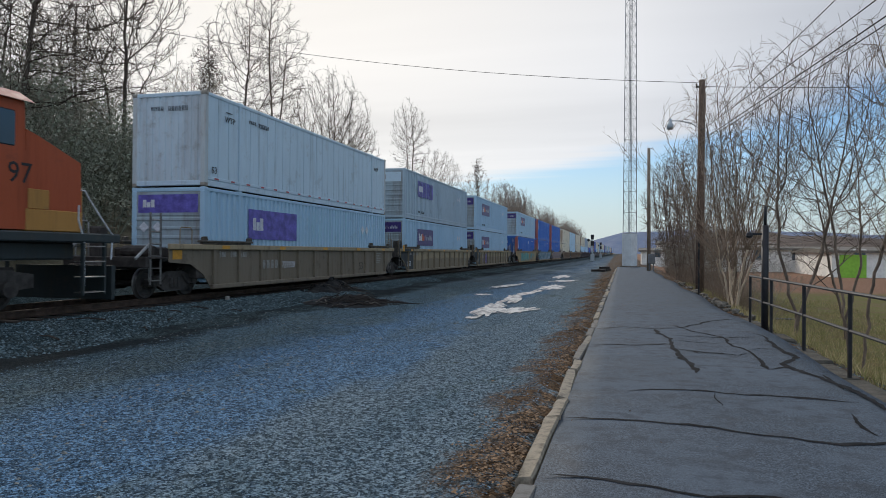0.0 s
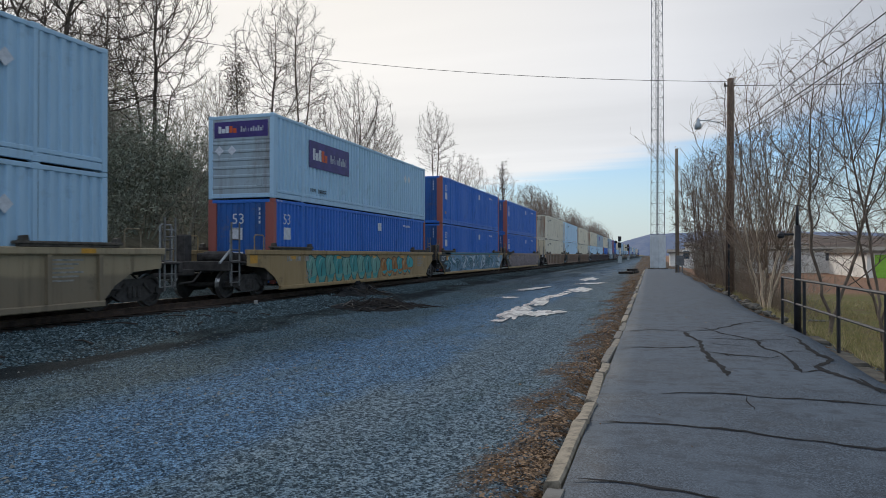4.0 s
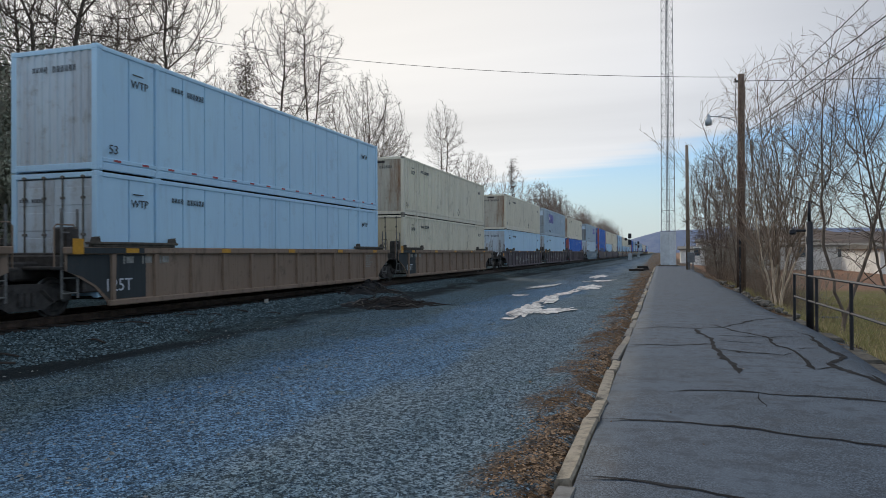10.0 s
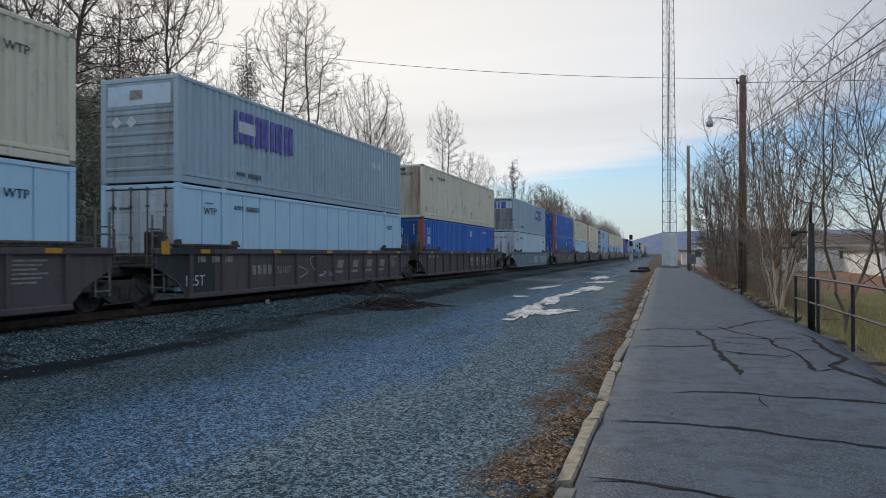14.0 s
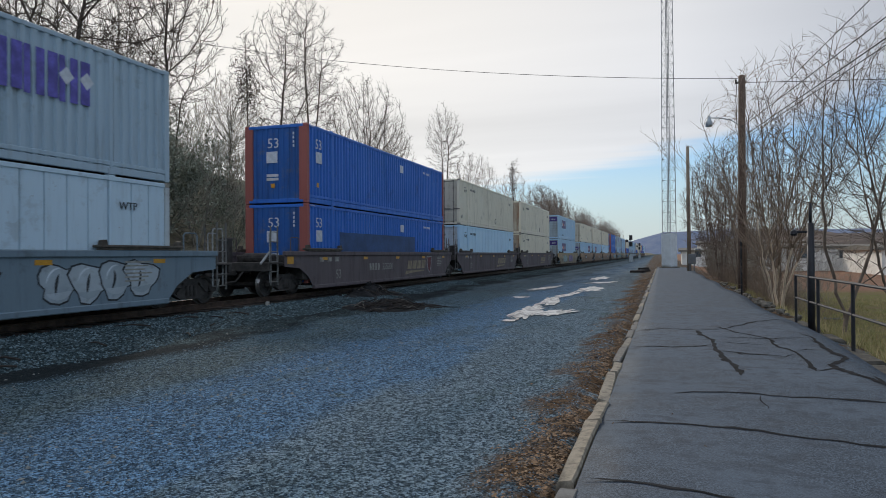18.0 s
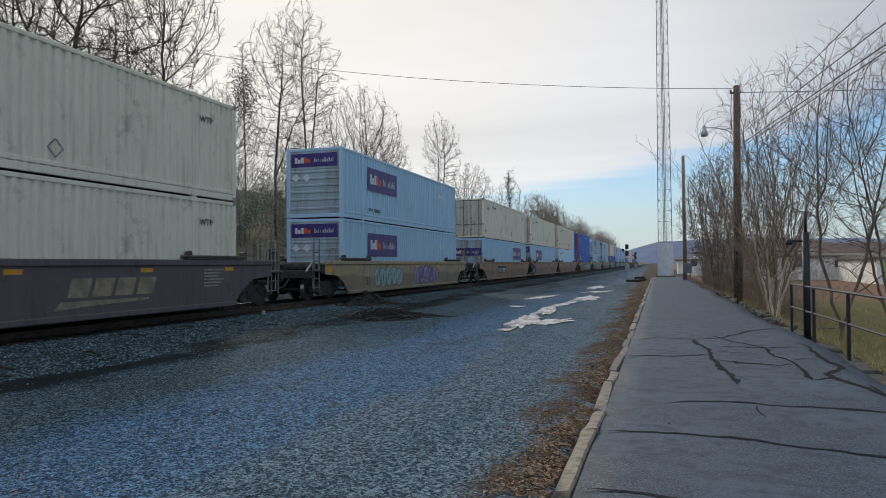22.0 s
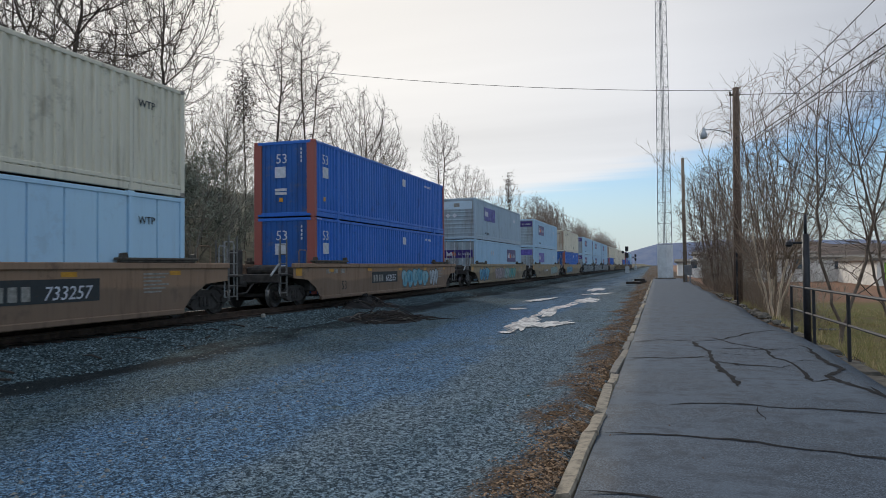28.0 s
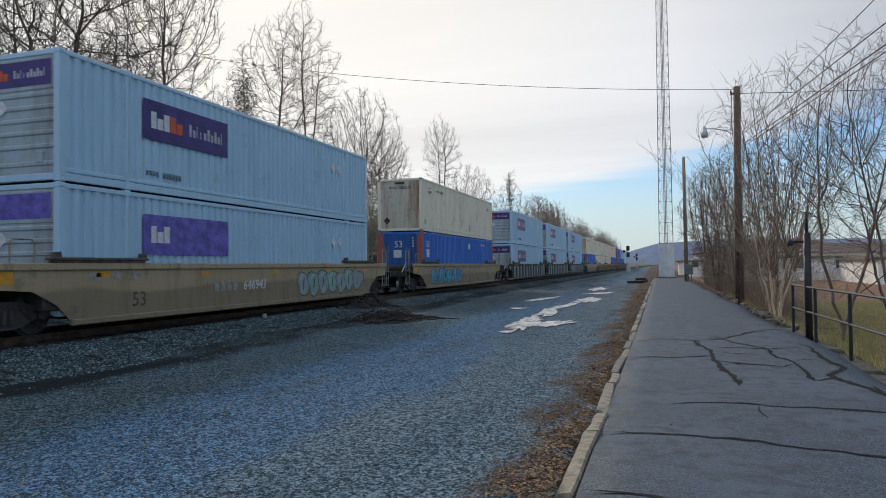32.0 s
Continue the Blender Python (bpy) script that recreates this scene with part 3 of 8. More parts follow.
def decorate(top, style, front, where, marks):
    X = HW + 0.006
    sx = X - 0.002
    code = [(i * 0.12 + (0.14 if i > 3 else 0) + q, i * 0.12 + 0.026 + (0.14 if i > 3 else 0) + q, 0.0 if (i + q > 3) else 0.03, 0.15) for i in range(10) for q in (0, 0.05)]
    pale = "faded" in marks
    if style == "purple":
        if where == "front":
            logo(top, on_side(sx, 2.5, 1.36), 3.5, 1.02, pale)
        elif where == "back":
            logo(top, on_side(sx, LEN - 6.0, 1.36), 3.5, 1.02, pale)
        for k in (0, 1):
            placard(top, on_side(sx, (12.9 if where != "back" else 4.6) + k * 0.55, 2.0))
        part("code_mark", shared("code_d", lambda: bars(code, M_LETTER_D)), top, "", on_side(sx, 2.6, 0.42))
        if front == "ribbed":
            logo(top, on_end(-1.06, 0.012, 2.12), 2.12, 0.56, pale)
            for k in (0, 1):
                placard(top, on_end(-0.85 + k * 0.5, 0.004, 1.68), 0.17)
        else:
            logo(top, on_end(-1.05, -0.012, 1.6), 2.1, 0.56)
    elif style == "grey":
        y = 2.5 if where == "front" else LEN - 6.0
        strips = [(i * 0.285, i * 0.285 + (0.15 + 0.1 * ((i * 7) % 3) / 2), 0.02 * (i % 3), 1.0) for i in range(12)]
        part("worn_stripe", shared("strips", lambda: bars(strips, M_PURPLE_F)), top, "peeling purple vinyl strips", on_side(sx, y, 1.42))
        part("light_shape", shared("gw", lambda: bars([(0.2, 1.1, 0.35, 0.7)], M_LETTER)), top, "", on_side(sx + 0.005, y, 1.42))
        part("code_mark", shared("code_d", lambda: bars(code, M_LETTER_D)), top, "", on_side(sx, 2.6, 0.42))
        for k in (0, 1):
            placard(top, on_side(sx, 12.9 + k * 0.55, 2.0))
        if front == "ribbed":
            part("end_panel", shared("gp", lambda: Mesh().box(-1.04, 1.04, 0, 0.55, 0, 0.006).data("end_panel", M_WHITE)), top, "pale worn panel", on_end(0, 0.010, 2.13))
            part("end_word", shared("endword", lambda: bars([(0, 0.42, 0, 0.26)], M_MARK)), top, "", on_end(-0.3, 0.003, 2.28))
            for k in (0, 1):
                placard(top, on_end(-0.75 + k * 0.5, 0.004, 1.68), 0.17)
        else:
            part("end_panel", shared("gp2", lambda: Mesh().box(-1.08, 1.08, 0, 0.62, 0, 0.006).data("end_panel", M_WHITE)), top, "pale worn panel", on_end(0, -0.012, 1.98))
            for k in range(3):
                part("worn_stripe", shared(("gs", k), lambda: bars([(0, (0.3, 0.16, 0.42)[k], 0, 0.58)], M_PURPLE_F)), top, "", on_end((-0.62, -0.16, 0.12)[k], -0.018, 2.0))
    elif style == "blue":
        if "patch" in marks:
            part("repainted_patch", Mesh().box(2.6, 11.2, 0.0, 1.6, 0, 0.004).data("repainted_patch", M_PATCH), top, "darker blue repainted patch", on_side(sx, 0, 0.32))
        part("number", words("53", 0.52, M_LETTER), top, "white number", on_side(sx, 0.62, 2.05))
        part("number", words("53", 0.52, M_LETTER), top, "white number", on_end(-0.35, 0.0, 2.05))
        part("label_patch", shared("lp", lambda: bars([(0, 0.46, 0, 0.42)], M_LETTER)), top, "white label", on_side(sx, 0.66, 1.52))
        part("label_patch", shared("lp", lambda: bars([(0, 0.46, 0, 0.42)], M_LETTER)), top, "white label", on_end(-0.38, 0.0, 1.5))
        part("label_patch", shared("lp2", lambda: bars([(0, 0.5, 0, 0.1), (0, 0.5, 0.14, 0.24)], M_LETTER)), top, "white label", on_end(-0.38, 0.0, 0.85))
        part("sticker", shared("st", lambda: bars([(0, 0.16, 0, 0.16)], M_STICKER)), top, "yellow sticker", on_side(sx, 0.72, 0.62))
        part("sticker", shared("st", lambda: bars([(0, 0.16, 0, 0.16)], M_STICKER)), top, "yellow sticker", on_end(-0.2, 0.0, 0.58))
        part("label_patch", shared("lp3", lambda: bars([(0, 0.42, 0, 0.36)], M_LETTER)), top, "white label", on_side(sx, 9.2, 2.12))
        part("code_mark", shared("code_w", lambda: bars([(a * 0.8, b * 0.8, c * 0.8, d * 0.8) for a, b, c, d in code], M_LETTER)), top, "", on_side(sx, LEN - 3.6, 2.4))
        up = [(0, 0.06, -i * 0.15, -i * 0.15 + 0.10) for i in range(4)]
        part("code_mark", shared("code_up", lambda: bars(up, M_LETTER)), top, "", on_end(0.72, 0.0, 2.5))
        hz = [(0.03 + i * 0.07, 0.065 + i * 0.07, 0, 0.05) for i in range(5)]
        part("hatch_mark", shared("hz", lambda: bars(hz, M_LETTER)), top, "", on_side(sx, 0.2, HIGH - 0.08))
    else:
        dk = M_LETTER_D
        part("number", words("53", 0.3, dk), top, "dark number", on_side(sx, 0.35, 0.42))
        part("code_mark", shared("code_d", lambda: bars(code, dk)), top, "", on_side(sx, 2.5, 2.3))
        part("mark", words("WTP", 0.27, dk), top, "dark letters", on_side(sx, 1.05, 2.12))
        part("mark", words("WTP", 0.27, dk), top, "dark letters", on_side(sx, LEN - 1.75, 2.12))
        part("arrow_bar", shared("arrow", lambda: bars([(0, 0.36, 0, 0.03)], dk)), top, "", on_side(sx, 1.1, 2.42))
        if style in ("sky", "white"):
            part("hatch_mark", shared("tape", lambda: bars([(i * 0.93, i * 0.93 + 0.22, 0, 0.05) for i in range(17)], M_TAPE)), top, "red reflector tape", on_side(sx, 0.5, 0.235))
        if style == "tan":
            def ring():
                m = Mesh()
                for a, b in ((0, 0.2), (0.2, 0), (0, -0.2), (-0.2, 0)):
                    m.tube([(a, b, 0), (-b, a, 0)], 0.012, 4)
                return m.data("diamond_mark", dk)
            part("diamond_mark", shared("ring", ring), top, "", on_side(sx, 9.6, 0.6))
        if front == "wave":
            part("code_mark", shared("code_d", lambda: bars(code, dk)), top, "", on_end(-0.62, 0.006, 2.32))
            if style == "tan":
                part("placard", shared("dkp", lambda: Mesh().prism([(0.2, 0), (0, 0.2), (-0.2, 0), (0, -0.2)], 2, 0, 0.006).data("placard", M_IRON)), top, "dark diamond placard", on_end(-0.75, 0.006, 0.6))
                part("vent", shared("vent", lambda: Mesh().rbox(-0.28, 0.28, 0, 0.1, 0, 0.05, 0.01).data("vent", M_IRON)), top, "", on_end(0.0, 0.02, 2.6))
        else:
            part("code_mark", shared("code2", lambda: bars([(a * 0.6, b * 0.6, c * 0.6, d * 0.6) for a, b, c, d in code], dk)), top, "", on_end(-1.0, -0.012, 2.2))


# ---- well cars ----
TRACK_X, RAIL = -13.57, 0.26
CAR_STYLES = {
    "tan": (M_CAR_TAN, True, "dirty tan ribbed well car"),
    "yellow": (M_CAR_YELLOW, False, "yellow-tan smooth well car covered in graffiti"),
    "brown": (M_CAR_BROWN, True, "dull brown ribbed well car"),
    "maroon_ribbed": (M_CAR_MAROON, True, "dark maroon ribbed well car with chalk marks"),
    "maroon": (M_CAR_MAROON, False, "dark maroon smooth-sided well car"),
    "grey": (M_CAR_GREY, False, "grey-blue smooth-sided well car"),
    "orange": (M_CAR_ORANGE, False, "orange-brown smooth-sided well car"),
    "olive": (M_CAR_TAN, False, "tan smooth-sided well car with graffiti"),
    "dark": (M_CAR_DARK, True, "dark ribbed well car with pale ribs"),
}
WHEELS = []


def wheelset():
    def make():
        m = Mesh()
        for s in (-1, 1):
            prof = [(s * 0.70, 0.11), (s * 0.70, 0.445), (s * 0.725, 0.445), (s * 0.73, 0.42), (s * 0.83, 0.412), (s * 0.83, 0.33), (s * 0.79, 0.30), (s * 0.785, 0.17), (s * 0.84, 0.14), (s * 0.84, 0.10)]
            m.lathe(prof, 20)
        m.lathe([(-1.1, 0.07), (-1.1, 0.075), (1.1, 0.075), (1.1, 0.07)], 8)
        for s in (-1, 1):
            for a in range(3):
                c, q = math.cos(a * 2.094) * 0.045, math.sin(a * 2.094) * 0.045
                m.box(s * 1.1 - 0.02, s * 1.1 + 0.02, c - 0.014, c + 0.014, q - 0.014, q + 0.014)
        me = m.data("wheelset", M_IRON)
        me.materials.append(M_STEEL)
        for f in me.polygons:
            if abs(f.center.x) < 0.9 and math.hypot(f.center.y, f.center.z) > 0.40:
                f.material_index = 1
        return me
    return shared("wheelset", make)


def side_frame():
    def make():
        m = Mesh()
        out = [(-1.12, 0.36), (-1.12, 0.53), (-0.78, 0.60), (-0.35, 0.74), (0.35, 0.74), (0.78, 0.60), (1.12, 0.53), (1.12, 0.36), (0.74, 0.36), (0.42, 0.19), (-0.42, 0.19), (-0.74, 0.36)]
        m.prism(out, 0, -0.07, 0.07)
        for s in (-1, 1):
            m.lathe([(-0.1, 0.10), (-0.1, 0.125), (0.12, 0.125), (0.13, 0.09)], 12, 0, (0, s * 0.89, 0.445))
            m.tube([(0.085, s * 0.32, 0.62), (0.085, s * 0.62, 0.36)], 0.035, 5)
        for k in (-1, 0, 1):
            m.lathe([(0.28, 0.065), (0.28, 0.07), (0.56, 0.07), (0.56, 0.065)], 8, 2, (0.06, k * 0.16, 0))
        return m.data("side_frame", M_IRON)
    return shared("side_frame", make)


def truck(parent, y):
    def make():
        m = Mesh()
        m.rbox(-1.0, 1.0, -0.2, 0.2, 0.42, 0.72, 0.04)
        m.lathe([(0.7, 0.25), (0.7, 0.28), (0.82, 0.28), (0.82, 0.25)], 12, 2)
        for s in (-1, 1):
            m.rbox(-0.85, 0.85, s * 0.44 - 0.05, s * 0.44 + 0.05, 0.3, 0.42, 0.02)
        return m.data("truck", M_IRON)
    t = part("truck", shared("bolster", make), parent, "black cast truck", pose(0, y, 0))
    for s in (-1, 1):
        part("side_frame", side_frame(), t, "", pose(s * 1.0, 0, 0) if s > 0 else pose(s * 1.0, 0, 0, 0, 0, 180))
        w = part("wheelset", wheelset(), t, "steel wheels worn bright at the rim", pose(0, s * 0.89, 0.42))
        WHEELS.append((w, s * 0.89))
    return t


def well_side(ribbed, mat, s, first, last):
    def make():
        m = Mesh()
        x = (1.355 if ribbed else 1.40) * s
        a, b = (1.75 if first else 0.95), (1.75 if last else 0.95)
        out = [(-a, 1.0), (-a, 1.40), (LEN + b, 1.40), (LEN + b, 1.0), (LEN + 0.75, 0.93), (LEN + 0.15, 0.62), (LEN - 0.25, 0.22), (0.25, 0.22), (-0.15, 0.62), (-0.75, 0.93)]
        m.prism(out, 0, x - 0.012, x + 0.012)
        return m.data("well_side", mat)
    return shared(("well_side", ribbed, mat.name, s, first, last), make)


def rung_ladder():
    def make():
        m = Mesh()
        for x in (-0.21, 0.21):
            m.box(x - 0.03, x + 0.03, -0.012, 0.012, 0.05, 2.0)
        for i in range(5):
            m.tube([(-0.21, 0, 0.16 + i * 0.33), (0.21, 0, 0.16 + i * 0.33)], 0.02, 5)
        return m.data("ladder", M_LADDER)
    return shared("ladder", make)


def hand_rail(mat):
    def make():
        m = Mesh()
        m.tube([(0, 0, 0), (0, 0, 0.85), (0, 0.06, 0.92), (0, 0.5, 0.92), (0, 0.56, 0.85), (0, 0.56, 0)], 0.018, 5)
        return m.data("hand_rail", mat)
    return shared(("hand_rail", mat.name), make)


def well_car(style, first, last, number="", tag125=False, art=None, big53=True, rib_mat=None):
    """One unit of a well car; y = 0 is the leading end of its load, z = 0 the top of the rail."""
    mat, ribbed, text = CAR_STYLES[style]
    low = M_CAR_LOW if style == "tan" and number else mat
    rib_mat = rib_mat or low
    top = tagged(new("well_car"), text, "rail car", "well cars of the train")
    for s in (1, -1):
        part("well_side", well_side(ribbed, low, s, first, last), top)
        x0, x1 = sorted((s * 1.345, s * 1.465))
        part("top_sill", shared(("sill", mat.name, s, first, last), lambda: Mesh().rbox(x0, x1, -1.8 if first else -1.0, LEN + (1.8 if last else 1.0), 1.36, 1.52, 0.02).data("top_sill", mat)), top)
        part("bottom_sill", shared(("bsill", low.name, s), lambda: Mesh().rbox(x0, x1, 0.22, LEN - 0.22, 0.16, 0.30, 0.02).data("bottom_sill", low)), top)
        for y in (-0.35, LEN - 2.55):
            def guide():
                xo = s * 1.47
                m = Mesh()
                a, b = sorted((s * 1.335, xo))
                m.rbox(a, b, 0.05, 2.75, 1.521, 1.575, 0.01)
                m.rbox(*sorted((s * 1.30, s * 1.50)), -0.02, 2.84, 1.575, 1.64, 0.015)
                for q in (0.1, 2.62):
                    m.prism([(q, 1.64), (q + 0.03, 1.74), (q + 0.15, 1.76), (q + 0.18, 1.64)], 0, a, b)
                return m.data("stack_guide", M_GUIDE)
            part("stack_guide", shared(("guide", s), guide), top, "dark steel guide plate", pose(0, y, 0))
        if ribbed:
            for i in range(12):
                y = 0.35 + i * (LEN - 0.7) / 11
                part("rib", shared(("rib", rib_mat.name, s), lambda: Mesh().prism([(-0.045, -0.08), (-0.06, 0.98), (0.06, 0.98), (0.045, -0.08)], 0, *sorted((s * 1.368, s * 1.452))).data("rib", rib_mat)), top, "", pose(0, y, 0.38))
        for i, y in enumerate((0.7, 4.4, 8.1, 11.8, 15.2)):
            if s > 0:
                part("reflector", shared("refl", lambda: bars([(0, 0.42, 0, 0.11)], M_STICKER)), top, "yellow reflector", on_side(1.466, y, 1.385) if ribbed else on_side(1.414, y + 0.2, 1.2))
    # floor of the well and the ends over the trucks
    part("well_floor", shared("wfloor", lambda: Mesh().box(-1.3, 1.3, 0.6, LEN - 0.6, 0.28, 0.345).data("well_floor", M_IRON)), top)
    for end, outer in ((0, first), (1, last)):
        rz = 180 if end else 0
        y0 = LEN if end else 0.0
        def platform():
            m = Mesh()
            d = 2.6 if outer else 1.25
            m.rbox(-1.34, 1.34, -0.42, 0.02, 0.5, 1.40, 0.03)
            m.rbox(-0.45, 0.45, -d, 0.1, 0.82, 1.12, 0.03)
            m.rbox(-1.30, 1.30, -min(d, 1.9), -0.3, 1.02, 1.10, 0.02)
            if outer:
                m.rbox(-1.34, 1.34, -d - 0.05, -d + 0.1, 0.86, 1.16, 0.02)
            return m.data("end_platform", M_IRON)
        part("end_platform", shared(("plat", outer), platform), top, "", pose(0, y0, 0, 0, 0, rz))
        if outer:
            def coupler():
                m = Mesh()
                m.rbox(-0.12, 0.12, -0.95, 0.0, 0.72, 0.92, 0.03)
                m.rbox(-0.2, 0.2, -1.12, -0.85, 0.66, 0.98, 0.05)
                m.tube([(0.35, 0, 0.85), (0.35, -0.4, 0.55), (0.25, -0.9, 0.5)], 0.03, 6)
                return m.data("coupler", M_IRON)
            part("coupler", shared("coupler", coupler), top, "", pose(0, y0 + (2.6 if end else -2.6), 0, 0, 0, rz))
        for sx in (-1, 1):
            y = (2.2 if outer else 0.75)
            yy = y0 + (y if end else -y)
            part("ladder", rung_ladder(), top, "", pose(sx * 1.28, yy, 0.35, 0, 0, 90))
            part("hand_rail", hand_rail(mat), top, "", pose(sx * 1.28, y0 + (0.55 if end else -1.15), 1.08))
        # machinery on the platform
        if end == 0 and outer:
            def brake():
                m = Mesh()
                m.lathe([(-0.55, 0.14), (-0.5, 0.17), (0.45, 0.17), (0.5, 0.14)], 12, 0, (0.2, -1.5, 1.3))
                return m.data("air_reservoir", M_IRON)
            part("air_reservoir", shared("brake", brake), top, "dark air reservoir")
            part("brake_stand", shared("bstand", lambda: Mesh().rbox(-0.9, -0.55, -2.2, -1.85, 1.1, 2.0, 0.04).data("brake_stand", M_IRON)), top, "dark brake stand")
        if outer:
            for sx in (-1, 1):
                part("grab_frame", shared("grab", lambda: Mesh().tube([(0, 0, 0.5), (0, 0, 2.1), (0.0, 0.05, 2.16), (0, 0.42, 2.16), (0, 0.47, 2.1), (0, 0.47, 0.5), (0, 0, 0.5)], 0.022, 6).tube([(0, 0, 1.5), (0, -0.55, 1.1)], 0.04, 5).data("grab_frame", M_GRAB)), top, "tall pale grab bar", pose(sx * 1.2, y0 + (1.9 if end else -2.35), 0))
            part("cross_walk", shared("xwalk", lambda: Mesh().rbox(-1.35, 1.35, -2.5, -1.75, 1.10, 1.15, 0.01).rbox(-0.6, 0.5, -1.6, -0.6, 1.12, 1.42, 0.05).data("cross_walk", M_IRON)), top, "dark grated walkway", pose(0, y0, 0, 0, 0, rz))
        else:
            part("bearing_arm", shared("barm", lambda: Mesh().rbox(-0.5, 0.5, -1.5, -0.2, 0.78, 1.2, 0.05).rbox(-1.25, 1.25, -0.85, -0.45, 1.0, 1.35, 0.04).rbox(0.85, 1.3, -0.8, -0.5, 1.35, 1.95, 0.04).data("bearing_arm", M_IRON)), top, "dark cast connector", pose(0, y0, 0, 0, 0, rz))
    truck(top, -1.1 if first else -1.625)
    if last:
        truck(top, LEN + 1.1)
    # painted marks on the side
    px = 1.372 if ribbed else 1.414
    if tag125:
        def dark_panel():
            out = [(-0.9, 0.98), (-0.9, 1.35), (1.45, 1.35), (1.45, 0.31), (0.3, 0.31), (-0.12, 0.66), (-0.5, 0.86)]
            return Mesh().prism(out, 0, px - 0.001, px + 0.004).box(1.464, 1.469, -0.6, 1.3, 1.375, 1.505).data("dark_panel", M_CAR_DARK)
        part("dark_panel", shared(("dpanel", px), dark_panel), top, "dark patched panel")
        part("mark", words("125T", 0.42, M_LETTER), top, "white lettering", on_side(px + 0.006, 0.12, 0.5) if style != "yellow" else on_side(px + 0.006, -0.55, 1.0))
        part("sticker", shared("endst", lambda: bars([(0, 0.3, 0, 0.34)], M_STICKER)), top, "orange-yellow plate", on_side(1.47, -0.85, 1.36) if style != "yellow" else on_side(px + 0.006, 0.55, 0.97))
        if style == "yellow":
            part("mark", words("53", 0.5, M_LETTER_D), top, "", on_side(px + 0.006, 1.3, 0.5))
    elif big53:
        part("mark", words("53", 0.5, M_MARK if style.startswith("maroon") or style == "yellow" else M_STENCIL), top, "", on_side(px, 2.0 if not ribbed else 12.3, 0.48))
    if first:
        part("sticker", shared("endst2", lambda: bars([(0, 0.42, 0, 0.26)], M_STICKER)), top, "orange-yellow plate", on_side(px, -1.6, 1.08))
    caps = [(i * 0.62, i * 0.62 + 0.06, 0, 0.2) for i in range(3)] + [(0.1 + i * 0.62, 0.34 + i * 0.62, 0.02, 0.18) for i in range(3)]
    part("code_mark", shared("caps", lambda: bars(caps, M_MARK)), top, "", on_side(px if not ribbed else 1.372, 0.7, 1.12))
    if number:
        n = 3.3 if ribbed else LEN - 6.0 if style == "orange" and last and not first else 4.0 if style == "orange" and first and not last else 5.2
        if style == "orange":
            part("number_plate", shared("numplate", lambda: bars([(0, 3.05, 0, 0.5)], M_CAR_DARK)), top, "dark painted number panel", on_side(px - 0.002, n - 0.14, 0.66))
        part("code_mark", shared("mark_bars", lambda: bars([(i * 0.3, i * 0.3 + 0.2, 0, 0.3) for i in range(4)], M_MARK)), top, "", on_side(px + 0.003, n, 0.72))
        part("mark", words(number, 0.42 if not ribbed else 0.34, M_LETTER if style in ("tan", "orange", "olive") else M_MARK, 0.2), top, "white car number", on_side(px + 0.007 if style == "orange" else px, n + 1.4, 0.72))
    if style == "maroon":
        def emblem():
            m = Mesh()
            for i in range(4):
                o = i * 0.68
                m.prism([(o, 0.2), (o + 0.14, 0.62), (o + 0.70, 0.62), (o + 0.56, 0.2)], 2, 0, 0.005)
            m.prism([(-0.35, -0.06), (-0.16, 0.12), (2.5, 0.12), (2.44, 0.06), (0.6, 0.0)], 2, 0, 0.005)
            return m.data("emblem", M_EMBLEM)
        part("emblem", shared("emblem", emblem), top, "faded slanted emblem shapes", on_side(px, 9.8, 0.47))
    if style == "maroon_ribbed":
        for i in range(4):
            part("emblem", shared("emblem_bit", lambda: Mesh().prism([(0, 0.2), (0.09, 0.5), (0.6, 0.5), (0.5, 0.2)], 2, 0, 0.005).box(-0.1, 0.5, 0, 0.1, 0, 0.005).data("emblem", M_MARK)), top, "faded slanted emblem shapes", on_side(px, 9.1 + i * 1.405, 0.62))
    small = [(0, 0.9 - 0.13 * (i % 3), 0.5 - i * 0.09, 0.54 - i * 0.09) for i in range(6)]
    part("small_print", shared("small", lambda: bars(small, M_MARK)), top, "", on_side(px, LEN - 1.7, 0.72))
    for one in ([art] if isinstance(art, tuple) else art or []):
        graffiti(top, px, *one)
    return top


# ---- graffiti: overlapping spray-painted strokes ----
def spray(name, color):
    k = Nodes("spray_" + name)
    fade, dirt = k.noise(1.6, 3), k.noise(5, 5, 0.65)
    c = k.mix(k.ramp(fade, 0.3, 0.7, 0, 0.5), color, tuple(v * 0.62 for v in color))
    c = k.mix(k.ramp(dirt, 0.52, 0.8, 0, 0.55), c, (0.09, 0.078, 0.065))
    return k.done(c, 0.6, 0, dirt, 0.003, 0.2, 0.3)


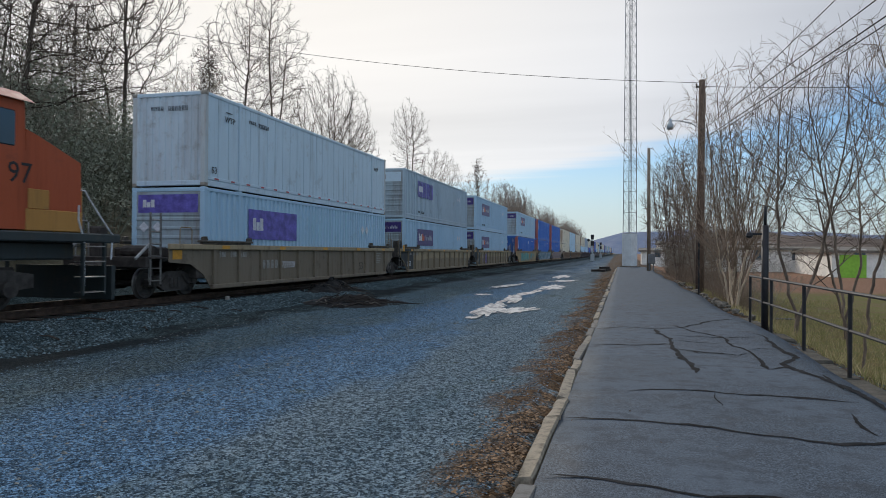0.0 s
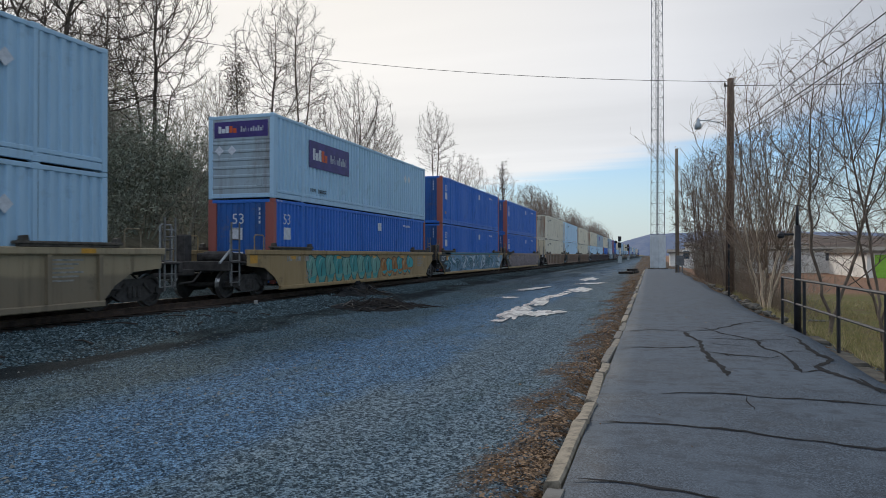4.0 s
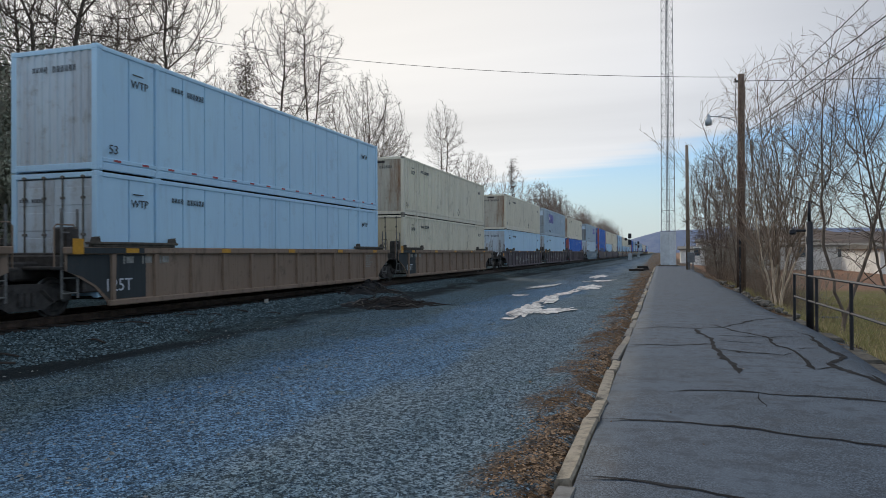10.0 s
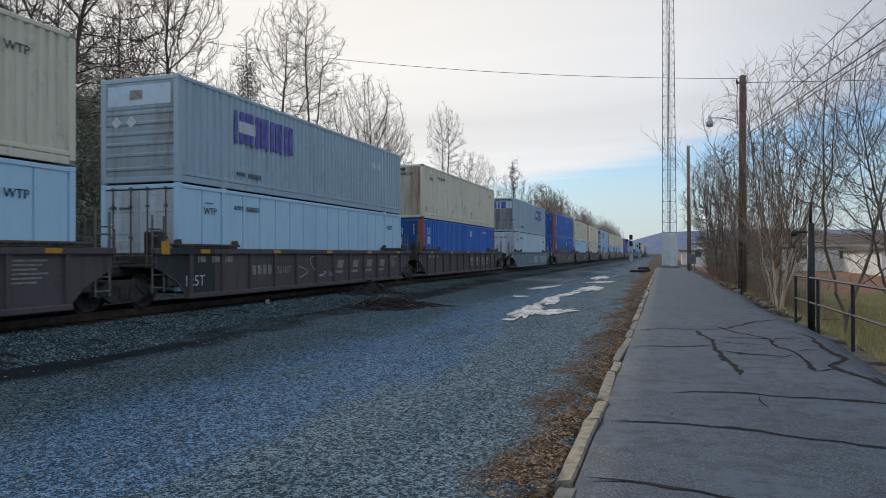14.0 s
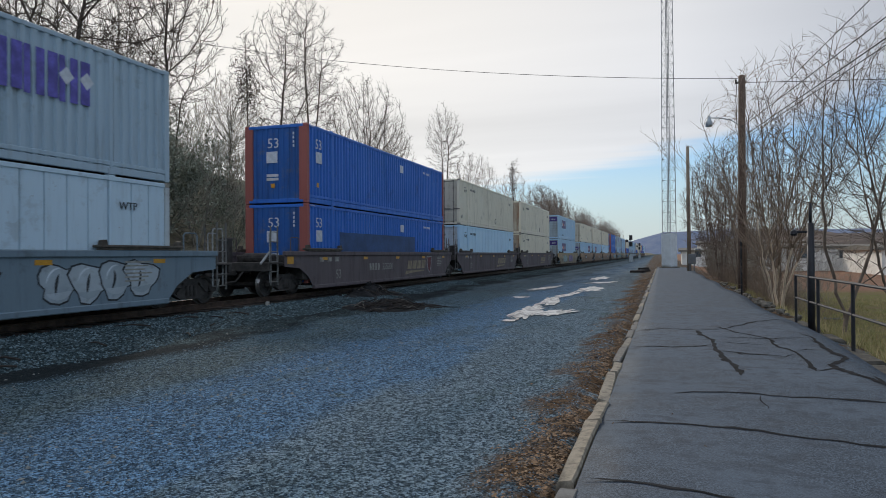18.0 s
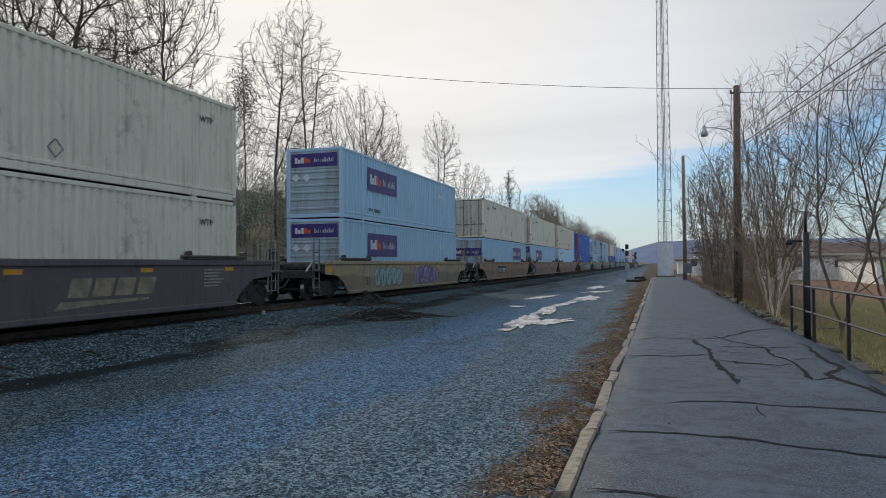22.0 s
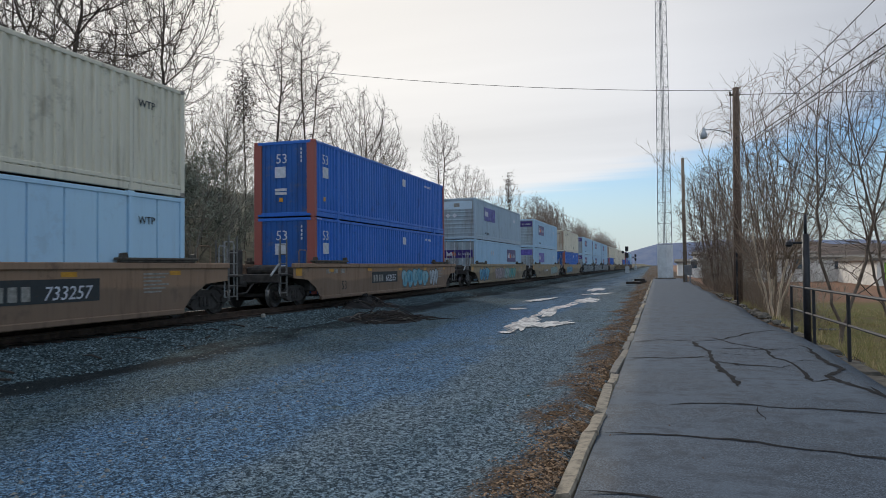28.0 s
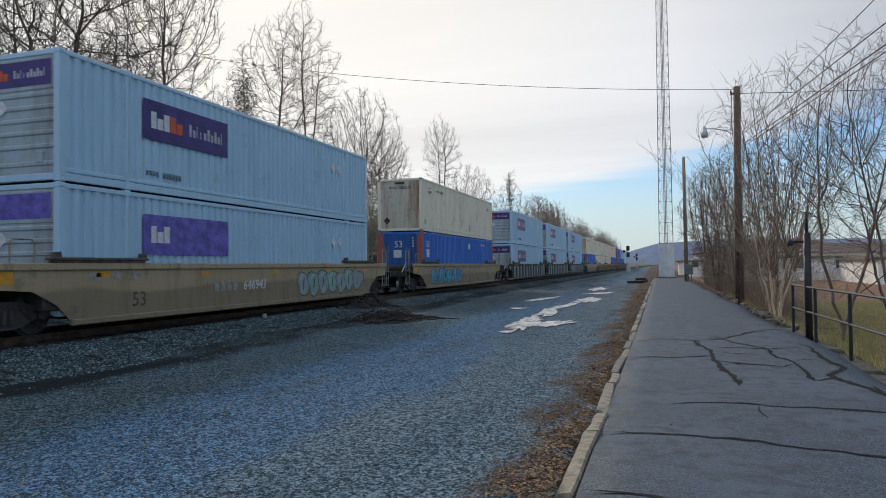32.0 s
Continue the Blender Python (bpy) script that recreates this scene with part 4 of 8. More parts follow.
# outline, fill, second fill, highlight
SPRAY = {name: [spray(name + "_" + q, c) for q, c in zip(("line", "fill", "second", "light"), cols)] for name, cols in {
    "wild": ((0.02, 0.045, 0.06), (0.20, 0.36, 0.50), (0.06, 0.20, 0.26), (0.50, 0.60, 0.68)),
    "mauve": ((0.10, 0.07, 0.07), (0.27, 0.20, 0.20), (0.33, 0.255, 0.25), (0.50, 0.45, 0.46)),
    "swirl": ((0.06, 0.04, 0.03), (0.05, 0.36, 0.38), (0.40, 0.18, 0.05), (0.50, 0.44, 0.34)),
    "mauve_tag": ((0.08, 0.07, 0.075), (0.26, 0.23, 0.24), (0.33, 0.28, 0.29), (0.45, 0.42, 0.43)),
    "silver": ((0.03, 0.035, 0.04), (0.44, 0.50, 0.54), (0.36, 0.42, 0.46), (0.62, 0.68, 0.72)),
    "cyan": ((0.03, 0.09, 0.13), (0.12, 0.36, 0.48), (0.20, 0.42, 0.50), (0.45, 0.55, 0.60)),
    "teal": ((0.02, 0.08, 0.08), (0.06, 0.32, 0.31), (0.16, 0.36, 0.30), (0.34, 0.50, 0.46)),
    "purple": ((0.06, 0.045, 0.09), (0.19, 0.13, 0.28), (0.27, 0.22, 0.36), (0.45, 0.42, 0.48)),
    "mint": ((0.05, 0.09, 0.07), (0.24, 0.40, 0.35), (0.28, 0.34, 0.38), (0.48, 0.56, 0.52)),
    "blue": ((0.02, 0.05, 0.09), (0.05, 0.24, 0.42), (0.12, 0.34, 0.48), (0.34, 0.46, 0.54)),
}.items()}


def ribbon(m, x, a, b, c, w, n=11):
    """A flat curved brush stroke from a past b to c in the plane of the side."""
    pts = []
    for i in range(n):
        t = i / (n - 1)
        u, v = [(1 - t) ** 2 * a[k] + 2 * t * (1 - t) * b[k] + t * t * c[k] for k in (0, 1)]
        du, dv = [2 * (1 - t) * (b[k] - a[k]) + 2 * t * (c[k] - b[k]) for k in (0, 1)]
        g = max(1e-6, math.hypot(du, dv))
        h = w * (0.12 + math.sin(math.pi * t) ** 0.7)
        pts.append((u - dv / g * h, v + du / g * h, u + dv / g * h, v - du / g * h))
    vs = [(x, p[0], p[1]) for p in pts] + [(x, p[2], p[3]) for p in pts]
    m.add(vs, [(i, i + 1, i + 1 + n, i + n) for i in range(n - 1)])


M_CHALK = plain("chalk_line", (0.5, 0.5, 0.5), 0.9, vary=0.2)
M_LOCO_R = plain("dark_red_spray", (0.13, 0.03, 0.035), 0.6)


def graffiti(top, px, kind, y0, y1, z0=0.42, z1=1.3, seed=1):
    rng = random.Random(seed)
    if kind == "chalk":
        m = Mesh()
        y = y0
        while y < y1:
            h, w, p, q, b = rng.uniform(0.3, z1 - z0) / 2, rng.uniform(0.16, 0.3), rng.uniform(0, 6.28), rng.uniform(0, 6.28), rng.choice((0.5, 1.0, 2.0))
            pts = [(0.0, y + w + w * math.sin(2 * t / 5 + p), z0 + 0.12 + h + h * math.sin(b * t / 5 + q)) for t in range(17)]
            m.tube(pts, 0.014, 4)
            y += 2 * w + 0.22
        part("chalk_scrawl", m.data("chalk_scrawl", M_CHALK), top, "white chalk scrawl", pose(px, 0, 0))
        return
    if kind == "shield":
        ring = [(y0, z1), (y0 + 0.25, z1 - 0.05), (y1, z1), (y1 - 0.05, 0.85), (y1 - 0.15, 0.6), ((y0 + y1) / 2, z0), (y0 + 0.12, 0.65), (y0 + 0.03, 0.9)]
        part("graffiti", Mesh().prism(ring, 0, px, px + 0.004).data("graffiti", M_LOCO_R), top, "dark red spray-painted shield")
        part("chalk_scrawl", Mesh().tube([(0, a, b) for a, b in ring + ring[:1]], 0.018, 4).data("chalk_scrawl", M_CHALK), top, "white outline", pose(px + 0.004, 0, 0))
        return
    line, fill, second, light = [Mesh() for _ in range(4)]
    names = list(zip((line, fill, second, light), SPRAY[kind], ("dark spray-painted outline", "spray-painted colour", "second spray-painted colour", "pale spray-painted highlight")))
    step = 0.00012
    if kind == "wild" or kind == "mauve":
        # a mural of interlocking swooping strokes along the whole side
        out = [(0.3, 0.315), (-0.1, 0.72), (-0.1, 1.355), (LEN + 0.8, 1.355), (LEN + 0.8, 1.0), (LEN + 0.6, 0.93), (LEN + 0.05, 0.65), (LEN - 0.3, 0.315)]
        part("graffiti", Mesh().prism(out, 0, px - 0.001, px + 0.002).data("graffiti", SPRAY[kind][1]), top, "spray-painted ground of a mural")
        part("graffiti", Mesh().box(1.466, 1.469, 0.2, LEN - 0.6, 1.385, 1.51).data("graffiti", SPRAY[kind][2]), top, "spray paint on the top sill")
        x = px + 0.0025
        for i in range(120):
            y, z = rng.uniform(0.7, LEN - 0.6), rng.uniform(0.5, 1.2)
            a = rng.choice((0.4, 0.9, 1.3, 2.2, 2.7)) + rng.uniform(-0.3, 0.3)
            l, w, bow = rng.uniform(0.35, 0.95), rng.uniform(0.05, 0.15), rng.uniform(-0.5, 0.5)
            ca, sa = math.cos(a), math.sin(a)
            fit = lambda u, v: (u, min(1.30, max(0.37, v)))
            p, q, r = fit(y - ca * l, z - sa * l * 0.6), fit(y - sa * bow, z + ca * bow), fit(y + ca * l, z + sa * l * 0.6)
            ribbon(line, x, p, q, r, w + 0.028)
            ribbon((fill, second, light, second)[i % 4] if kind == "wild" else (fill, second, second, fill)[i % 4], x + step, p, q, r, w)
            ribbon(light, x + 2 * step, p, (q[0] + 0.05, q[1] + 0.05), r, 0.014)
            x += 3 * step
    else:
        # rounded letters side by side
        n = max(3, round((y1 - y0) / 0.75))
        w = (y1 - y0) / n
        x = px + 0.001
        for i in range(n):
            c, q = y0 + (i + 0.5) * w, (z0 + z1) / 2 + rng.uniform(-0.06, 0.06)
            ring = []
            for t in range(16):
                a = 2 * math.pi * t / 16
                r = 1 + 0.2 * math.sin(3 * a + rng.random()) + rng.uniform(-0.09, 0.09)
                ring.append((0.66 * w * r * math.cos(a), 0.45 * (z1 - z0) * r * math.sin(a)))
            line.add([(x, c + u * 1.1, q + v * 1.1) for u, v in ring], [tuple(range(16))])
            (fill if i % 2 else second).add([(x + step, c + u, q + v) for u, v in ring], [tuple(range(16))])
            lean, h = rng.uniform(-0.2, 0.2), z1 - z0
            ribbon(line, x + 2 * step, (c + (lean - 0.1) * w, q - 0.3 * h), (c + rng.uniform(-0.3, 0.3) * w, q), (c + lean * w, q + 0.22 * h), 0.035)
            ribbon(second if i % 2 else fill, x + 2 * step, (c - 0.4 * w, q - 0.25 * h), (c, q - 0.42 * h), (c + 0.4 * w, q - 0.2 * h), 0.07)
            ribbon(light, x + 3 * step, (c - 0.42 * w, q), (c - 0.3 * w, q + 0.38 * h), (c + 0.05 * w, q + 0.36 * h), 0.02)
            x += 4 * step
    for m, mat, text in names:
        tagged(part("graffiti", m.data("graffiti", mat, fix=False), top, text), kind="stuff")


# ---- the train: leading end of each load at the start, car, upper and lower container ----
def build_train():
    C, W = container, well_car
    art = {
        2: ("purple", 3.0, 4.6), 3: [("teal", 2.2, 9.0, 0.3, 1.45), ("swirl", 9.4, 13.6)], 4: ("wild", 0, 1), 5: ("mauve", 0, 1),
        6: ("chalk", 2.0, 3.0), 9: ("chalk", 5.0, 8.6), 10: ("chalk", 6.2, 8.6), 12: [("chalk", 5.0, 8.0), ("silver", 8.6, 11.0), ("silver", 12.2, 15.4)], 13: ("shield", 12.75, 13.45),
        16: [("mint", 3.0, 6.4), ("purple", 8.2, 12.0)], 18: ("chalk", 7.0, 11.5), 20: [("cyan", 8.8, 12.6), ("silver", 13.0, 14.4)], 21: [("blue", 0.6, 3.2), ("mauve_tag", 5.4, 8.4), ("mint", 8.5, 10.2), ("teal", 10.4, 13.0)], 22: ("mint", 10.0, 15.2), 23: ("blue", 1.2, 7.0)}
    # first, last: whether an end of the unit has a coupler
    rows = [
        (18.16, "tan", 1, 0, ("white", "wave", "front", True), ("purple", "ribbed", "front", "faded"), "729938", False),
        (37.67, "tan", 0, 0, ("grey", "ribbed", "front"), ("purple", "ribbed", "front"), "", True),
        (57.18, "tan", 0, 1, ("purple", "ribbed", "front"), ("purple", "ribbed", "front"), "", True),
        (80.72, "yellow", 1, 0, ("purple", "ribbed", "front"), ("blue", "wave", "none"), "", False),
        (100.09, "yellow", 0, 0, ("blue", "wave", "none"), ("blue", "wave", "none"), "", True),
        (119.53, "yellow", 0, 1, ("blue", "wave", "none"), ("blue", "wave", "none"), "", True),
        (143.12, "brown", 1, 0, ("tan", "wave", "none", True), ("tan", "door", "none"), "", False),
        (162.51, "brown", 0, 0, ("sky", "wave", "none"), ("sky", "door", "none"), "", True),
        (181.92, "brown", 0, 1, ("tan", "wave", "none", True), ("tan", "door", "none"), "", True),
        (205.33, "maroon_ribbed", 1, 0, ("tan", "wave", "none", True), ("sky", "wave", "none"), "56107", False),
        (224.80, "maroon_ribbed", 0, 0, ("grey", "ribbed", "front"), ("sky", "door", "none"), "56107", True),
        (244.24, "maroon_ribbed", 0, 1, ("tan", "wave", "none", True), ("blue", "wave", "none"), "", False),
        (267.68, "grey", 1, 1, ("grey", "door", "back"), ("white", "wave", "none"), "", False),
        (291.07, "maroon", 1, 0, ("blue", "wave", "none"), ("blue", "wave", "none", "patch"), "255200", False),
        (310.50, "maroon", 0, 0, ("tan", "door", "none", True), ("sky", "door", "none"), "", False),
        (329.90, "maroon", 0, 1, ("tan", "wave", "none", True), ("tan", "wave", "none", True), "", False),
        (353.38, "olive", 1, 1, ("purple", "ribbed", "front"), ("purple", "ribbed", "front"), "", False),
        (376.88, "orange", 1, 0, ("tan", "door", "none", True), ("purple", "door", "back"), "733257", False),
        (396.32, "orange", 0, 0, ("tan", "door", "none", True), ("purple", "ribbed", "front"), "", True),
        (415.74, "orange", 0, 1, ("tan", "door", "none", True), ("sky", "wave", "none"), "733257", False),
        (439.21, "orange", 1, 1, ("blue", "wave", "none"), ("blue", "wave", "none"), "652555", False),
        (462.73, "olive", 1, 1, ("grey", "ribbed", "front"), ("purple", "door", "back"), "", False),
        (486.25, "olive", 1, 1, ("purple", "ribbed", "front"), ("purple", "ribbed", "front", "faded"), "646943", False),
        (509.69, "olive", 1, 1, ("tan", "wave", "none", True), ("blue", "wave", "none"), "", False),
        (533.14, "dark", 1, 0, ("purple", "ribbed", "front"), ("purple", "ribbed", "front"), "", False),
        (552.54, "dark", 0, 0, ("purple", "ribbed", "front"), ("purple", "ribbed", "front"), "", False),
        (571.94, "dark", 0, 1, ("purple", "ribbed", "front"), ("purple", "ribbed", "front"), "", False),
        (595.4, "olive", 1, 1, ("tan", "wave", "none", True), ("blue", "wave", "none"), "", False),
        (618.9, "tan", 1, 0, ("tan", "wave", "none"), ("tan", "wave", "none"), "", False),
        (638.3, "tan", 0, 0, ("tan", "wave", "none", True), ("tan", "door", "none"), "", False),
        (657.7, "tan", 0, 1, ("tan", "wave", "none"), ("blue", "wave", "none"), "", False),
        (681.2, "brown", 1, 0, ("blue", "wave", "none"), ("blue", "wave", "none"), "", False),
        (700.6, "brown", 0, 0, ("purple", "ribbed", "front"), ("blue", "wave", "none"), "", False),
        (720.0, "brown", 0, 1, ("sky", "wave", "none"), ("sky", "wave", "none"), "", False),
    ]
    for i, (y, style, a, b, up, low, number, tag) in enumerate(rows):
        car = W(style, bool(a), bool(b), number, tag, art.get(i), rib_mat=M_GALV if style == "dark" else None)
        TRAIN.append((car, y, RAIL))
        for z, (st, front, where, *rust) in ((0.63, low), (3.55, up)):
            TRAIN.append((container(st, front, where, True in rust, tuple(rust)), y, z))


TRAIN = []


# ---- locomotive at the head of the load, its cab towards the cars ----
def locomotive():
    top = tagged(new("locomotive"), "orange diesel locomotive with yellow band and dark underframe", "locomotive")
    # z from the rail, y = 0 at the nose; the body runs to negative y
    part("underframe", Mesh().rbox(-1.5, 1.5, -20.5, 1.25, 1.50, 1.72, 0.03).rbox(-1.1, 1.1, -19.5, 0.2, 1.1, 1.5, 0.04).data("underframe", M_LOCO_D), top, "dark frame")
    nose = Mesh().prism([(-1.5, 1.88), (-1.5, 3.86), (-1.2, 3.77), (0.0, 3.32), (0.04, 1.88)], 0, -1.44, 1.44)
    part("nose", nose.data("nose", M_LOCO), top, "sloped orange nose")
    part("nose_band", Mesh().rbox(-1.455, 1.455, -1.5, 0.06, 1.73, 2.2, 0.02).data("nose_band", M_LOCO_Y), top, "yellow band")
    cab = Mesh().prism([(-1.44, 1.75), (-1.44, 2.5), (-1.44, 3.3), (-1.40, 4.42), (-1.1, 4.62), (1.1, 4.62), (1.40, 4.42), (1.44, 3.3), (1.44, 1.75)], 1, -4.4, -1.5)
    cab = part("cab", cab.data("cab", M_LOCO), top)
    part("cab_window", Mesh().rbox(1.38, 1.455, -2.35, -1.75, 3.45, 4.2, 0.03).data("cab_window", M_GLASS), cab, "dark blue glass side window")
    part("cab_window", Mesh().rbox(1.38, 1.455, -3.2, -2.5, 3.45, 4.2, 0.03).data("cab_window", M_GLASS), cab, "dark blue glass side window")
    part("windscreen", Mesh().rbox(-1.0, 1.0, -1.52, -1.47, 3.95, 4.4, 0.02).data("windscreen", M_GLASS), cab)
    part("cab_roof", Mesh().prism([(-1.52, 4.42), (-1.1, 4.68), (1.1, 4.68), (1.52, 4.42), (1.1, 4.6), (-1.1, 4.6)], 1, -4.5, -1.35).data("cab_roof", M_RED), cab)
    hood = Mesh().rbox(-0.95, 0.95, -20.0, -4.4, 1.73, 4.45, 0.06)
    part("long_hood", hood.data("long_hood", M_LOCO), top)
    for i in range(9):
        part("hood_door", shared("hd", lambda: Mesh().rbox(0.95, 0.975, 0, 1.3, 1.9, 3.9, 0.015).data("hood_door", M_LOCO)), top, "", pose(0, -19.0 + i * 1.55, 0))
    part("grille", Mesh().rbox(1.44, 1.46, -1.45, -0.9, 2.2, 2.62, 0.008).data("grille", M_LOCO_Y), top)
    part("number", words("97", 0.62, M_BLACK), top, "dark road number", on_side(1.445, -1.95, 2.72))
    part("fuel_tank", Mesh().rbox(-1.35, 1.35, -13.0, -7.5, 0.45, 1.45, 0.12).data("fuel_tank", M_LOCO_D), top)
    st = Mesh()
    for s in (-1, 1):
        st.box(s * 1.45 - 0.04, s * 1.45 + 0.04, 0.05, 0.1, 0.28, 1.5).box(s * 1.45 - 0.04, s * 1.45 + 0.04, 0.72, 0.77, 0.28, 1.5)
    part("step_plate", st.data("step_plate", M_LOCO_D), top)
    for s in (-1, 1):
        for i in range(4):
            part("step", shared("lstep", lambda: Mesh().rbox(-0.16, 0.16, 0.1, 0.74, 0, 0.03, 0.008).data("step", M_STEEL)), top, "worn steel step", pose(s * 1.34, 0, 0.32 + i * 0.36))
        part("hand_rail", shared("lrail", lambda: Mesh().tube([(0, 0.1, 0.5), (0, 0.1, 1.5), (0, -0.08, 2.0), (0, -0.08, 2.35)], 0.02, 6).tube([(0, 0.95, 1.1), (0, 1.0, 1.7), (0, 0.85, 1.85), (0, 0.25, 2.5), (0, 0.1, 2.7), (0, 0.0, 2.7)], 0.02, 6).data("hand_rail", M_LETTER)), top, "white handrail", pose(s * 1.47, 0, 0))
    part("rail_stand", Mesh().rbox(1.2, 1.32, 0.06, 0.2, 1.72, 2.75, 0.02).data("rail_stand", M_LOCO_Y), top)
    part("coupler", Mesh().rbox(-0.14, 0.14, 1.2, 2.15, 0.7, 0.95, 0.04).rbox(-0.22, 0.22, 1.9, 2.25, 0.64, 1.0, 0.06).data("coupler", M_IRON), top)
    part("plow", Mesh().prism([(-1.45, 0.12), (-1.45, 0.95), (1.45, 0.95), (1.45, 0.12)], 1, 1.0, 1.12).data("plow", M_LOCO_D), top)
    for y in (-3.4, -16.2):
        t = part("truck", Mesh().rbox(-0.9, 0.9, -2.2, 2.2, 0.6, 0.95, 0.05).data("truck", M_IRON), top, "black three-axle truck", pose(0, y, 0))
        for s in (-1, 1):
            fr = Mesh().prism([(-2.4, 0.5), (-2.4, 0.8), (-1.2, 0.95), (1.2, 0.95), (2.4, 0.8), (2.4, 0.5), (1.3, 0.42), (0.7, 0.3), (-0.7, 0.3), (-1.3, 0.42)], 0, s * 1.08 - 0.08, s * 1.08 + 0.08)
            for q in (-1.75, 0, 1.75):
                fr.lathe([(-0.13, 0.16), (-0.13, 0.19), (0.13, 0.19), (0.13, 0.16)], 10, 0, (s * 1.12, q, 0.5))
            part("side_frame", fr.data("side_frame", M_IRON), t)
        for q in (-1.75, 0, 1.75):
            w = part("wheelset", wheelset(), t, "", pose(0, q, 0.42))
            WHEELS.append((w, q))
    TRAIN.append((top, 13.12, RAIL))


# ---- ground ----
def toe(y):
    return max(-10.6, -8.4 - 0.04 * max(0.0, y - 4.0))


def ground_z(x, y):
    lot = -0.13 + 0.025 * noise.noise((x * 0.35, y * 0.22, 3.1)) + 0.012 * noise.noise((x * 1.3, y * 0.9, 7.7))
    if x > -0.75:
        if x < 3.15:
            return -0.16
        t = min(1.0, (x - 3.15) / 2.6)
        far = min(1.0, max(0.0, (y - 24) / 40))
        return -0.16 - 1.25 * t * t * (3 - 2 * t) * (1 - 0.75 * far) + 0.06 * noise.noise((x * 0.6, y * 0.6, 1.0))
    a = toe(y)
    if x > a:
        return lot + 0.12 * max(0.0, 1 - abs(x + 0.75) / 0.8)
    if x > -15.9:
        t = min(1.0, (a - x) / max(0.6, a + 11.6))
        return lot + (0.05 - lot) * t * t * (3 - 2 * t) + 0.02 * noise.noise((x * 2, y * 2, 5.0))
    if x > -18.5:
        t = (-15.9 - x) / 2.6
        return 0.05 - 0.45 * math.sin(t * math.pi / 2)
    t = min(1.0, (-18.5 - x) / 26.0)
    fade = 1.0 - 0.6 * min(1.0, max(0.0, (y - 60) / 160))
    return -0.4 + 11.0 * fade * t ** 0.95 + 0.5 * noise.noise((x * 0.12, y * 0.12, 2.0)) * min(1, t * 6)


def steps(*spans):
    out = []
    for a, b, d in spans:
        n = max(1, round((b - a) / d))
        out += [a + (b - a) * i / n for i in range(n)]
    return out + [spans[-1][1]]


def grid_mesh(xs, ys, z, name, material, smooth=True):
    vs = [(x, y, z(x, y)) for y in ys for x in xs]
    n = len(xs)
    fs = [(j * n + i, j * n + i + 1, (j + 1) * n + i + 1, (j + 1) * n + i) for j in range(len(ys) - 1) for i in range(n - 1)]
    me = bpy.data.meshes.new(name)
    me.from_pydata(vs, [], fs)
    me.materials.append(material)
    if smooth:
        me.shade_smooth()
    return me


